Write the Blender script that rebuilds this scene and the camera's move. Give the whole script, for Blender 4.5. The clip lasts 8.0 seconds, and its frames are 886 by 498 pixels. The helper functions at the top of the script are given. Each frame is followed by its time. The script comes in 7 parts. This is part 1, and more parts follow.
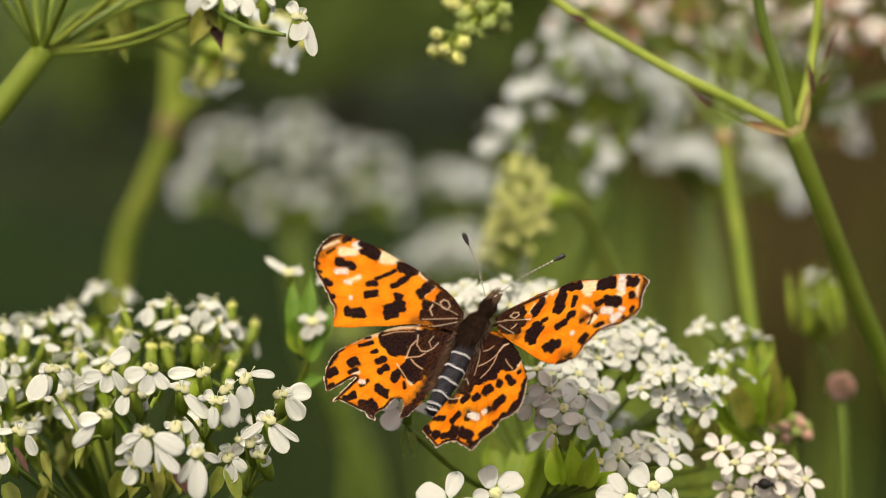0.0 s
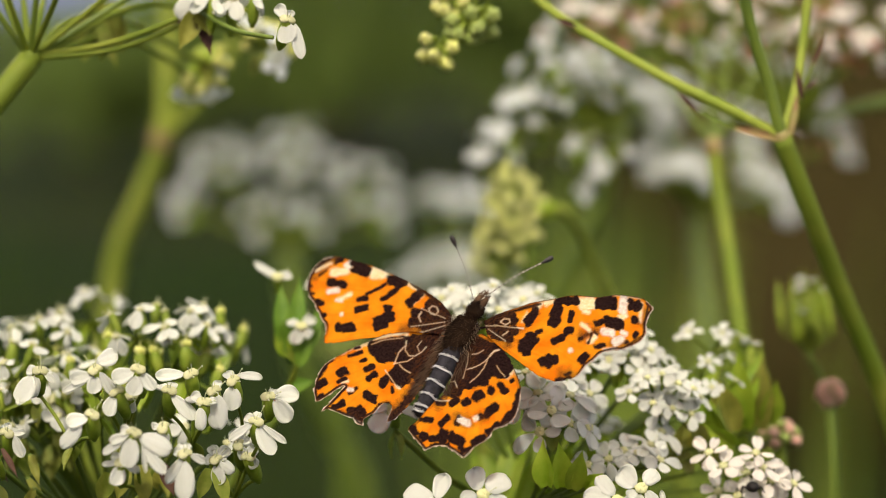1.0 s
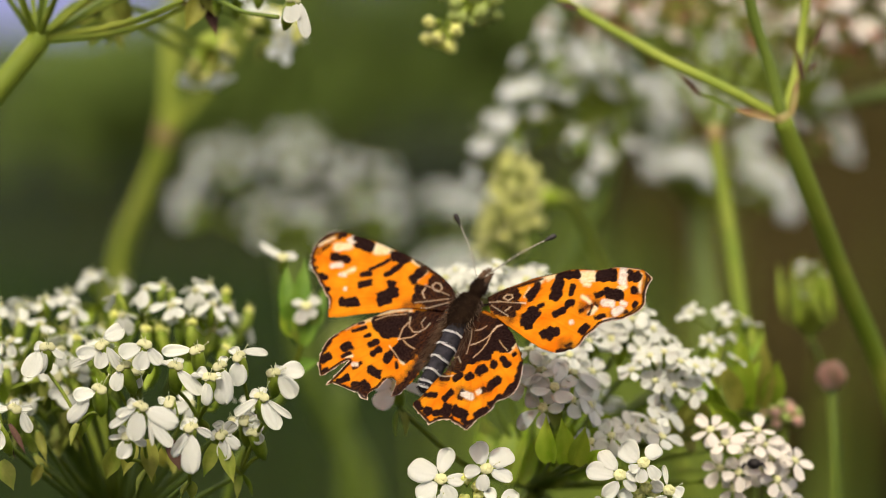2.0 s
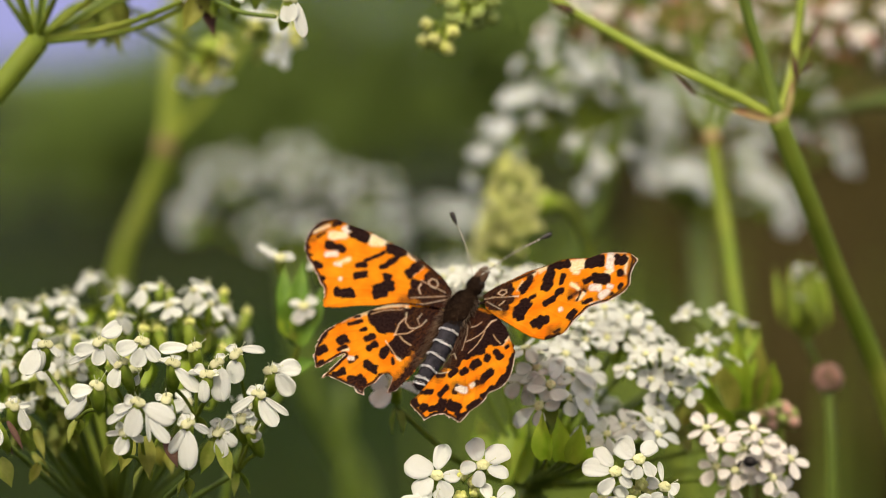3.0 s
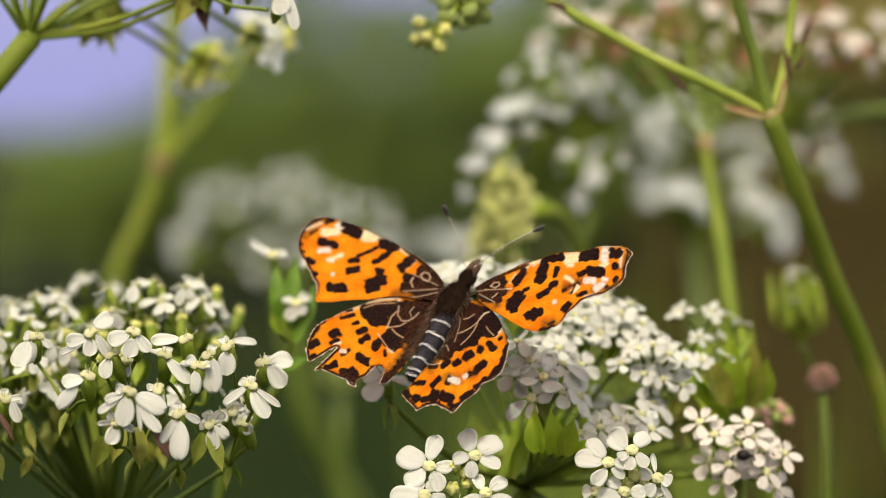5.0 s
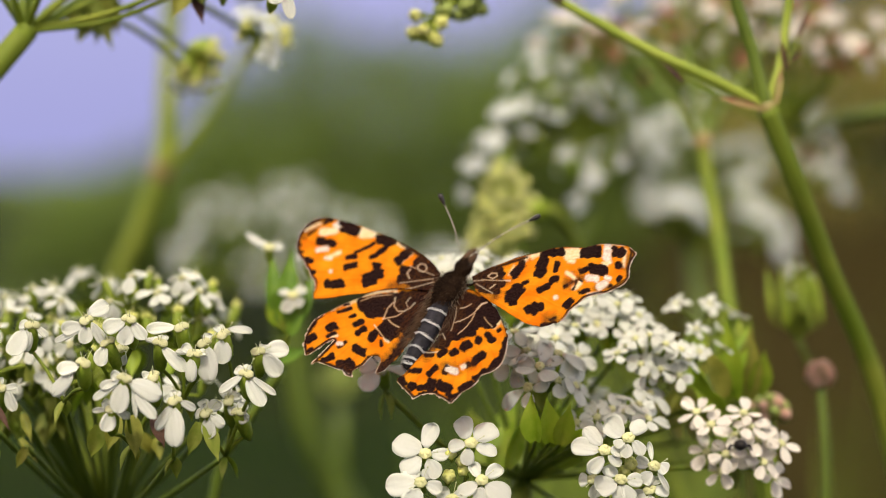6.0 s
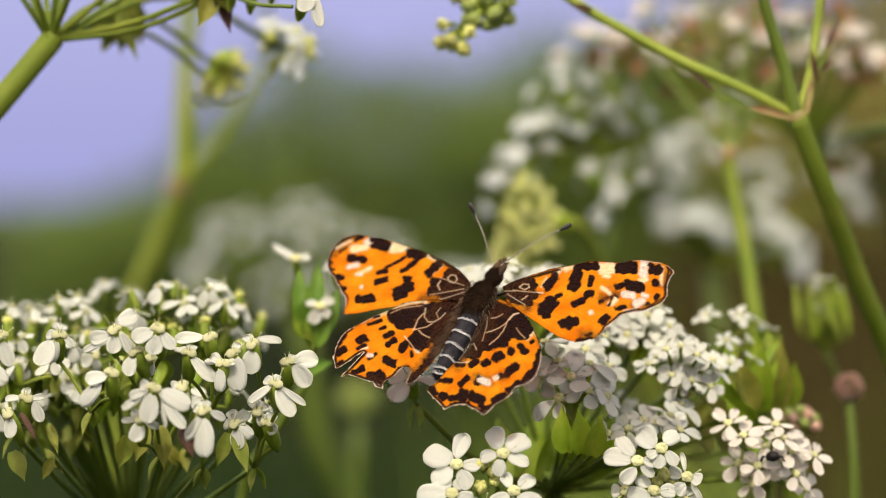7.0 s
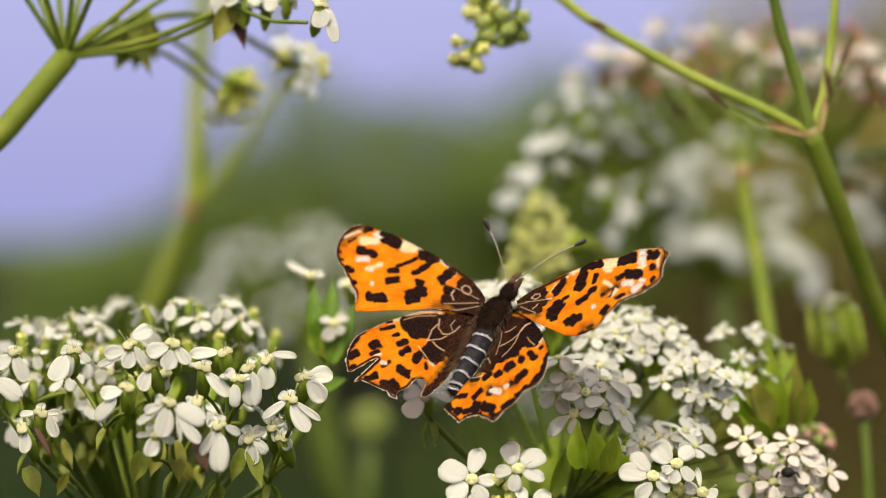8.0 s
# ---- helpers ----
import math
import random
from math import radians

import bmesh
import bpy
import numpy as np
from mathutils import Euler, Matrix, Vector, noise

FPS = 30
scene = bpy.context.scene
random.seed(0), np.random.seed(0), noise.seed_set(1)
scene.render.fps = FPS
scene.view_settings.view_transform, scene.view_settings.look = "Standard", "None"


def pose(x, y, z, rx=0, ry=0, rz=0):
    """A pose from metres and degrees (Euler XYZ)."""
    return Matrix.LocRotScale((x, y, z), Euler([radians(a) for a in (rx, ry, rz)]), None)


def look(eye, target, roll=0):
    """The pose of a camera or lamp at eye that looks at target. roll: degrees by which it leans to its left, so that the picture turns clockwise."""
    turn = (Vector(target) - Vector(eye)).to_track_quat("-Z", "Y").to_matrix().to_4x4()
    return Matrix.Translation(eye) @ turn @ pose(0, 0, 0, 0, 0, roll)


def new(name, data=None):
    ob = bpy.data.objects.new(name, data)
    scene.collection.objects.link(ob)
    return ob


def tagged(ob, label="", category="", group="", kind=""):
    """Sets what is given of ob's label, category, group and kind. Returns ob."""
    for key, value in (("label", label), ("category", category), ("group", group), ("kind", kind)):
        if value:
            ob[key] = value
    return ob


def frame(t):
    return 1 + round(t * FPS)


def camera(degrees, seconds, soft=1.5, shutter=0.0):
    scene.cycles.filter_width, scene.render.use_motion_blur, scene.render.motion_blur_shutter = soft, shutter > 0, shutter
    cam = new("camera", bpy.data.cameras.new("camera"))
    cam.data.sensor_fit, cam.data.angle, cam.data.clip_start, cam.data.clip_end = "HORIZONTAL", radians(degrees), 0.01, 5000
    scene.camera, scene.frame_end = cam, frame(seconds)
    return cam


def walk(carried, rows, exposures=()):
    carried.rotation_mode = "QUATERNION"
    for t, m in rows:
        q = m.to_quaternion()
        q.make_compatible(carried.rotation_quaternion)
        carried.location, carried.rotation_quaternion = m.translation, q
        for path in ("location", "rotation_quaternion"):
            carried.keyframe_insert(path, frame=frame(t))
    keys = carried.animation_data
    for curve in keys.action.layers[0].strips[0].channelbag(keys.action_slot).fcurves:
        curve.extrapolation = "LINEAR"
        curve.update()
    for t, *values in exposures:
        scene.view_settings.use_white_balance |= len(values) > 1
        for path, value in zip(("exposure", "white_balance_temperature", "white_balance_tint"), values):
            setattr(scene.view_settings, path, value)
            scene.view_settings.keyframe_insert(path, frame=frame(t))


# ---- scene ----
# ------------------------------------------------------------------ camera
cam = camera(18.0, 8.0, soft=0.55)
cam.data.dof.use_dof = True
cam.data.dof.focus_distance = 0.2955
cam.data.dof.aperture_fstop = 14.5
PATH = [
    (0, -0.00032, -0.29711, 0.83621, 84.454, -0.008, -0.425),
    (0.5, 0.00053, -0.29703, 0.83498, 84.803, -0.013, -0.321),
    (1, 0.00108, -0.29765, 0.83277, 85.166, -0.016, -0.406),
    (1.5, 0.00053, -0.29916, 0.83014, 85.421, -0.021, -0.417),
    (3, 0.00180, -0.30230, 0.82402, 86.394, 0.047, -0.264),
    (3.5, 0.00191, -0.30198, 0.82282, 86.716, 0.045, -0.313),
    (4, 0.00108, -0.30196, 0.82051, 87.250, 0.090, -0.359),
    (4.5, 0.00131, -0.30233, 0.81850, 87.480, 0.099, -0.279),
    (4.7, 0.00196, -0.30238, 0.81752, 87.585, 0.110, -0.270),
    (5.8, 0.00348, -0.30227, 0.81129, 88.418, 0.179, -0.156),
    (6, 0.00376, -0.30225, 0.81015, 88.629, 0.192, -0.135),
    (6.5, 0.00154, -0.30083, 0.80868, 88.957, 0.199, -0.370),
    (7, 0.00001, -0.29987, 0.80787, 89.247, 0.209, -0.230),
    (7.5, -0.00078, -0.29948, 0.80737, 89.620, 0.233, -0.118),
    (8, -0.00098, -0.29979, 0.80569, 89.983, 0.210, -0.115),
]
walk(cam, [(t, pose(x, y, z, rx, ry, rz)) for t, x, y, z, rx, ry, rz in PATH])

# ------------------------------------------------------------------ light
SUN_TO = Vector((-0.10, -0.60, 0.79)).normalized()
world = bpy.data.worlds.new("sky")
scene.world = world
world.use_nodes = True
wn = world.node_tree
sky = wn.nodes.new("ShaderNodeTexSky")
sky.sky_type = "NISHITA"
sky.sun_disc = False
sky.sun_elevation = math.asin(SUN_TO.z)
sky.sun_rotation = math.atan2(SUN_TO.x, SUN_TO.y)
sky.air_density, sky.dust_density, sky.ozone_density = 0.7, 8.0, 3.0
tint = wn.nodes.new("ShaderNodeMix")
tint.data_type, tint.blend_type = "RGBA", "MULTIPLY"
tint.inputs["Factor"].default_value = 1.0
tint.inputs["B"].default_value = (3.2, 2.65, 1.9, 1)
wn.links.new(sky.outputs[0], tint.inputs["A"])
haze = wn.nodes.new("ShaderNodeMix")
haze.data_type = "RGBA"
haze.inputs["Factor"].default_value = 0.62
wc = wn.nodes.new("ShaderNodeTexCoord")
height = wn.nodes.new("ShaderNodeSeparateXYZ")
wn.links.new(wc.outputs["Generated"], height.inputs[0])
rise = wn.nodes.new("ShaderNodeMapRange")
rise.interpolation_type = "SMOOTHSTEP"
rise.inputs["From Min"].default_value, rise.inputs["From Max"].default_value = 0.10, 0.55
wn.links.new(height.outputs["Z"], rise.inputs["Value"])
veil = wn.nodes.new("ShaderNodeMix")
veil.data_type = "RGBA"
veil.inputs["A"].default_value, veil.inputs["B"].default_value = (5.8, 5.85, 11.1, 1), (11.4, 10.9, 10.2, 1)
wn.links.new(rise.outputs[0], veil.inputs["Factor"])
wn.links.new(veil.outputs["Result"], haze.inputs["B"])
wn.links.new(tint.outputs["Result"], haze.inputs["A"])
wn.links.new(haze.outputs["Result"], wn.nodes["Background"].inputs["Color"])
wn.nodes["Background"].inputs["Strength"].default_value = 0.105
sun = new("sun", bpy.data.lights.new("sun", "SUN"))
sun.data.energy, sun.data.angle, sun.data.color = 2.45, radians(0.6), (1.0, 0.94, 0.81)
sun.matrix_world = look(SUN_TO * 20, (0, 0, 0))
scene.view_settings.exposure = 0.0

# ------------------------------------------------------------------ materials
MM = 0.001


def material(name, colour, second=None, scale=1.0, rough=0.6, bump=0.0, bump_scale=4.0, through_light=0.0, detail=4.0,
             vary=0.0, spec=0.4, third=None):
    """Two tones mixed by noise (scale: patches per millimetre), fine relief, optional light through thin tissue."""
    m = bpy.data.materials.new(name)
    m.use_nodes = True
    nt = m.node_tree
    b = nt.nodes["Principled BSDF"]
    b.inputs["Roughness"].default_value = rough
    b.inputs["Specular IOR Level"].default_value = spec
    co = nt.nodes.new("ShaderNodeTexCoord")
    n = nt.nodes.new("ShaderNodeTexNoise")
    n.inputs["Scale"].default_value = scale * 1000
    n.inputs["Detail"].default_value = detail
    nt.links.new(co.outputs["Object"], n.inputs["Vector"])
    ramp = nt.nodes.new("ShaderNodeValToRGB")
    ramp.color_ramp.elements[0].position, ramp.color_ramp.elements[1].position = 0.32, 0.68
    ramp.color_ramp.elements[0].color = (*colour, 1)
    ramp.color_ramp.elements[1].color = (*(second or colour), 1)
    if third:
        e = ramp.color_ramp.elements.new(0.5)
        e.color = (*third, 1)
    nt.links.new(n.outputs["Fac"], ramp.inputs["Fac"])
    last = ramp.outputs["Color"]
    if vary:
        info = nt.nodes.new("ShaderNodeObjectInfo")
        hsv = nt.nodes.new("ShaderNodeHueSaturation")
        mr = nt.nodes.new("ShaderNodeMapRange")
        mr.inputs["To Min"].default_value, mr.inputs["To Max"].default_value = 1 - vary, 1 + vary * 0.6
        nt.links.new(info.outputs["Random"], mr.inputs["Value"])
        nt.links.new(mr.outputs[0], hsv.inputs["Value"])
        nt.links.new(last, hsv.inputs["Color"])
        last = hsv.outputs["Color"]
    nt.links.new(last, b.inputs["Base Color"])
    if bump:
        n2 = nt.nodes.new("ShaderNodeTexNoise")
        n2.inputs["Scale"].default_value = bump_scale * 1000
        n2.inputs["Detail"].default_value = 3
        nt.links.new(co.outputs["Object"], n2.inputs["Vector"])
        bp = nt.nodes.new("ShaderNodeBump")
        bp.inputs["Strength"].default_value = bump
        bp.inputs["Distance"].default_value = 0.0003
        nt.links.new(n2.outputs["Fac"], bp.inputs["Height"])
        nt.links.new(bp.outputs["Normal"], b.inputs["Normal"])
    if through_light:
        tl = nt.nodes.new("ShaderNodeBsdfTranslucent")
        nt.links.new(last, tl.inputs["Color"])
        mix = nt.nodes.new("ShaderNodeMixShader")
        mix.inputs["Fac"].default_value = through_light
        nt.links.new(b.outputs[0], mix.inputs[1])
        nt.links.new(tl.outputs[0], mix.inputs[2])
        nt.links.new(mix.outputs[0], nt.nodes["Material Output"].inputs["Surface"])
    return m


PETAL = material("petal_white", (0.80, 0.82, 0.77), (0.75, 0.77, 0.69), 0.5, 0.6, 0.25, 3.0, 0.5, vary=0.10, spec=0.25)
PETAL_BLUSH = material("petal_faded_white", (0.85, 0.83, 0.77), (0.80, 0.75, 0.68), 0.4, 0.6, 0.25, 3.0, 0.5, vary=0.10, spec=0.25)
# white petals of the rear heads, with bluish skylight put into the colour
PETAL_FAR = material("petal_skylit_white", (0.82, 0.86, 0.86), (0.76, 0.81, 0.78), 0.5, 0.55, 0.2, 3.0, 0.5, vary=0.15)
PETAL_PINK = material("petal_blush", (0.87, 0.85, 0.80), (0.82, 0.76, 0.68), 0.4, 0.55, 0.2, 3.0, 0.5, vary=0.15)
DISC = material("nectar_disc", (0.62, 0.61, 0.37), (0.52, 0.53, 0.27), 1.2, 0.65, 0.5, 5.0, 0.25, vary=0.15, spec=0.2)
DISC_YELLOW = material("nectar_disc_yellow", (0.76, 0.76, 0.42), (0.68, 0.70, 0.34), 1.2, 0.65, 0.5, 5.0, 0.25, vary=0.15, spec=0.2)
STAMEN = material("stamen", (0.72, 0.74, 0.52), (0.60, 0.64, 0.38), 1.0, 0.5, 0, 4, 0.2)
OVARY = material("ovary_green", (0.20, 0.30, 0.02), (0.34, 0.42, 0.05), 0.8, 0.45, 0.4, 5.0, 0.3, vary=0.2)
STEM = material("stem_green", (0.12, 0.18, 0.014), (0.23, 0.27, 0.034), 0.10, 0.6, 0.3, 3.0, 0.08, spec=0.2, third=(0.14, 0.19, 0.018))
STEM_PALE = material("stem_pale_green", (0.20, 0.27, 0.025), (0.30, 0.36, 0.05), 0.12, 0.5, 0.3, 3.0, 0.12, spec=0.25)
# darker stem green; on rays under the florets their shade is in the colour
STEM_DARK = material("stem_dark_shaded_green", (0.09, 0.14, 0.014), (0.15, 0.21, 0.026), 0.15, 0.45, 0.35, 4.0)
RAY = material("ray_green", (0.12, 0.18, 0.014), (0.22, 0.27, 0.03), 0.25, 0.5, 0.3, 4.0, 0.2, vary=0.2, spec=0.25)
BRACT = material("bract_green", (0.22, 0.31, 0.025), (0.40, 0.43, 0.08), 0.6, 0.55, 0.4, 4.0, 0.45, vary=0.25)
LEAFLET = material("leaflet_bright", (0.20, 0.33, 0.015), (0.33, 0.43, 0.035), 0.4, 0.45, 0.3, 3.0, 0.4, vary=0.15)
# lime leaflet, its colour lightened to look lit where the wing shades it
LEAF_LIME_LIT = material("leaflet_lime_lit", (0.28, 0.44, 0.02), (0.46, 0.56, 0.06), 0.4, 0.45, 0.3, 3.0, 0.5, vary=0.15)
BRACT_BROWN = material("bract_withered", (0.05, 0.020, 0.015), (0.13, 0.065, 0.038), 0.7, 0.6, 0.4, 4.0, 0.2)
SHEATH = material("sheath_pink", (0.26, 0.13, 0.07), (0.30, 0.27, 0.09), 0.5, 0.5, 0.3, 4.0, 0.15)
BUD = material("bud_cream", (0.76, 0.79, 0.18), (0.88, 0.88, 0.46), 0.5, 0.5, 0.4, 3.0, 0.45, vary=0.15)
BUD_PALE = material("bud_pale_cream", (0.86, 0.89, 0.36), (0.92, 0.93, 0.56), 0.5, 0.5, 0.3, 3.0, 0.6, vary=0.15)
BUD_GREEN = material("bud_green", (0.26, 0.36, 0.07), (0.42, 0.48, 0.14), 0.4, 0.5, 0.4, 3.0, 0.2, vary=0.2)
BUD_PINK = material("bud_pink", (0.78, 0.48, 0.42), (0.70, 0.55, 0.40), 0.35, 0.55, 0.4, 3.0, 0.5, vary=0.2)
LEAF_DEEP = material("leaf_deep_green", (0.09, 0.20, 0.012), (0.17, 0.30, 0.03), 0.4, 0.45, 0.3, 3.0, 0.3, vary=0.15)
BUD_RED = material("bud_reddish", (0.46, 0.17, 0.09), (0.58, 0.34, 0.20), 0.35, 0.55, 0.4, 3.0, 0.4, vary=0.2)
BRACT_OLIVE = material("bract_olive", (0.20, 0.22, 0.025), (0.36, 0.36, 0.06), 0.4, 0.5, 0.4, 4.0, 0.4, vary=0.2)
FUR = material("fur_dark", (0.012, 0.007, 0.005), (0.036, 0.021, 0.012), 0.6, 0.9, 0.6, 6.0, spec=0.05)
FUR_TIP = material("fur_brown", (0.045, 0.026, 0.015), (0.12, 0.072, 0.042), 0.5, 0.8, spec=0.1)
FUR_TAN = material("fur_tan", (0.15, 0.10, 0.062), (0.30, 0.22, 0.15), 0.5, 0.8, 0, 4, 0.2, spec=0.1)
CHITIN = material("abdomen_slate", (0.012, 0.011, 0.014), (0.034, 0.032, 0.040), 1.5, 0.6, 0.7, 6.0, spec=0.15)
BAND = material("band_pale", (0.72, 0.71, 0.68), (0.45, 0.45, 0.46), 2.0, 0.7, 0.8, 6.0)
EYE = material("eye_brown", (0.03, 0.02, 0.012), (0.05, 0.035, 0.02), 2.0, 0.2)
CLUB = material("club_black", (0.012, 0.010, 0.009), (0.03, 0.025, 0.02), 2.0, 0.5)
SHAFT_PALE = material("shaft_pale", (0.58, 0.55, 0.46), (0.42, 0.40, 0.33), 2.0, 0.5)
SHAFT_DARK = material("shaft_dark", (0.04, 0.032, 0.025), (0.07, 0.05, 0.04), 2.0, 0.5)
BEETLE = material("beetle_black", (0.010, 0.008, 0.008), (0.018, 0.016, 0.015), 1.0, 0.5, spec=0.15)
LEAF_BROWN = material("hedge_leaf_olive", (0.25, 0.23, 0.055), (0.35, 0.31, 0.09), 0.004, 0.5, 0, 4, 0.25, spec=0.1)
LEAF = material("hedge_leaf", (0.10, 0.165, 0.026), (0.16, 0.225, 0.048), 0.004, 0.5, 0, 4, 0.25, spec=0.15)
BARK = material("bark", (0.06, 0.045, 0.03), (0.11, 0.085, 0.06), 0.02, 0.85, 0.6, 0.2)
STRAW = material("dry_grass_blade", (0.052, 0.042, 0.013), (0.09, 0.072, 0.023), 0.003, 0.6, 0, 4, 0.3, spec=0.05)
TALL_GRASS = material("tall_grass_blade", (0.14, 0.22, 0.02), (0.24, 0.30, 0.045), 0.02, 0.45, 0, 4, 0.4)
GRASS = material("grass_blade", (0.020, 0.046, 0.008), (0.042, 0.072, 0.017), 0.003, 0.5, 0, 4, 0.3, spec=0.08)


def ground_material():
    m = bpy.data.materials.new("meadow_ground")
    m.use_nodes = True
    nt = m.node_tree
    b = nt.nodes["Principled BSDF"]
    b.inputs["Roughness"].default_value = 0.95
    b.inputs["Specular IOR Level"].default_value = 0.05
    co = nt.nodes.new("ShaderNodeTexCoord")
    cols = []
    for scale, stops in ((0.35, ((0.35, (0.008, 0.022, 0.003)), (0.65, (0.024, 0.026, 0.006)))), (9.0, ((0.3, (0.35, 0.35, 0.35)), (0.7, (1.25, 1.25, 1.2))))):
        n = nt.nodes.new("ShaderNodeTexNoise")
        n.inputs["Scale"].default_value, n.inputs["Detail"].default_value = scale, 6
        nt.links.new(co.outputs["Object"], n.inputs["Vector"])
        r = nt.nodes.new("ShaderNodeValToRGB")
        for e, (p, c) in zip(r.color_ramp.elements, stops):
            e.position, e.color = p, (*c, 1)
        nt.links.new(n.outputs["Fac"], r.inputs["Fac"])
        cols.append(r)
    mx = nt.nodes.new("ShaderNodeMix")
    mx.data_type, mx.blend_type = "RGBA", "MULTIPLY"
    mx.inputs["Factor"].default_value = 1.0
    nt.links.new(cols[0].outputs[0], mx.inputs["A"])
    nt.links.new(cols[1].outputs[0], mx.inputs["B"])
    nt.links.new(mx.outputs["Result"], b.inputs["Base Color"])
    bp = nt.nodes.new("ShaderNodeBump")
    bp.inputs["Distance"].default_value = 0.03
    nt.links.new(cols[1].outputs[0], bp.inputs["Height"])
    nt.links.new(bp.outputs["Normal"], b.inputs["Normal"])
    return m


GROUND = ground_material()


def wing_material():
    """Scale-covered wing: orange ground, with dark, cream and worn pale areas from the wing's own markings."""
    m = bpy.data.materials.new("wing_scales")
    m.use_nodes = True
    nt = m.node_tree
    b = nt.nodes["Principled BSDF"]
    b.inputs["Roughness"].default_value = 0.6
    b.inputs["Specular IOR Level"].default_value = 0.03
    co = nt.nodes.new("ShaderNodeTexCoord")
    at = nt.nodes.new("ShaderNodeAttribute")
    at.attribute_name = "marking"
    sep = nt.nodes.new("ShaderNodeSeparateColor")
    nt.links.new(at.outputs["Color"], sep.inputs[0])

    def noise_tone(scale, a, c, lo=0.35, hi=0.65):
        n = nt.nodes.new("ShaderNodeTexNoise")
        n.inputs["Scale"].default_value, n.inputs["Detail"].default_value = scale * 1000, 4
        nt.links.new(co.outputs["Object"], n.inputs["Vector"])
        r = nt.nodes.new("ShaderNodeValToRGB")
        r.color_ramp.elements[0].position, r.color_ramp.elements[1].position = lo, hi
        r.color_ramp.elements[0].color, r.color_ramp.elements[1].color = (*a, 1), (*c, 1)
        nt.links.new(n.outputs["Fac"], r.inputs["Fac"])
        return r.outputs["Color"], n.outputs["Fac"]

    orange, _ = noise_tone(0.35, (0.86, 0.235, 0.004), (0.96, 0.39, 0.012))
    brown, _ = noise_tone(1.6, (0.026, 0.010, 0.008), (0.080, 0.034, 0.022), 0.3, 0.8)
    dark, grain = noise_tone(4.0, (0.014, 0.006, 0.006), (0.036, 0.016, 0.013))
    cream, _ = noise_tone(2.5, (0.86, 0.68, 0.36), (0.92, 0.82, 0.62))
    white, _ = noise_tone(3.0, (0.70, 0.60, 0.52), (0.90, 0.84, 0.76))
    last = orange
    for k, tone in ((3, brown), (1, cream), (2, white), (0, dark)):
        mx = nt.nodes.new("ShaderNodeMix")
        mx.data_type = "RGBA"
        nt.links.new(at.outputs["Alpha"] if k == 3 else sep.outputs[k], mx.inputs["Factor"])
        nt.links.new(last, mx.inputs["A"])
        nt.links.new(tone, mx.inputs["B"])
        last = mx.outputs["Result"]
    nt.links.new(last, b.inputs["Base Color"])
    bp = nt.nodes.new("ShaderNodeBump")
    bp.inputs["Strength"].default_value, bp.inputs["Distance"].default_value = 0.35, 0.0001
    nt.links.new(grain, bp.inputs["Height"])
    nt.links.new(bp.outputs["Normal"], b.inputs["Normal"])
    tl = nt.nodes.new("ShaderNodeBsdfTranslucent")
    nt.links.new(last, tl.inputs["Color"])
    mix = nt.nodes.new("ShaderNodeMixShader")
    mix.inputs["Fac"].default_value = 0.54
    nt.links.new(b.outputs[0], mix.inputs[1])
    nt.links.new(tl.outputs[0], mix.inputs[2])
    nt.links.new(mix.outputs[0], nt.nodes["Material Output"].inputs["Surface"])
    return m


WING = wing_material()


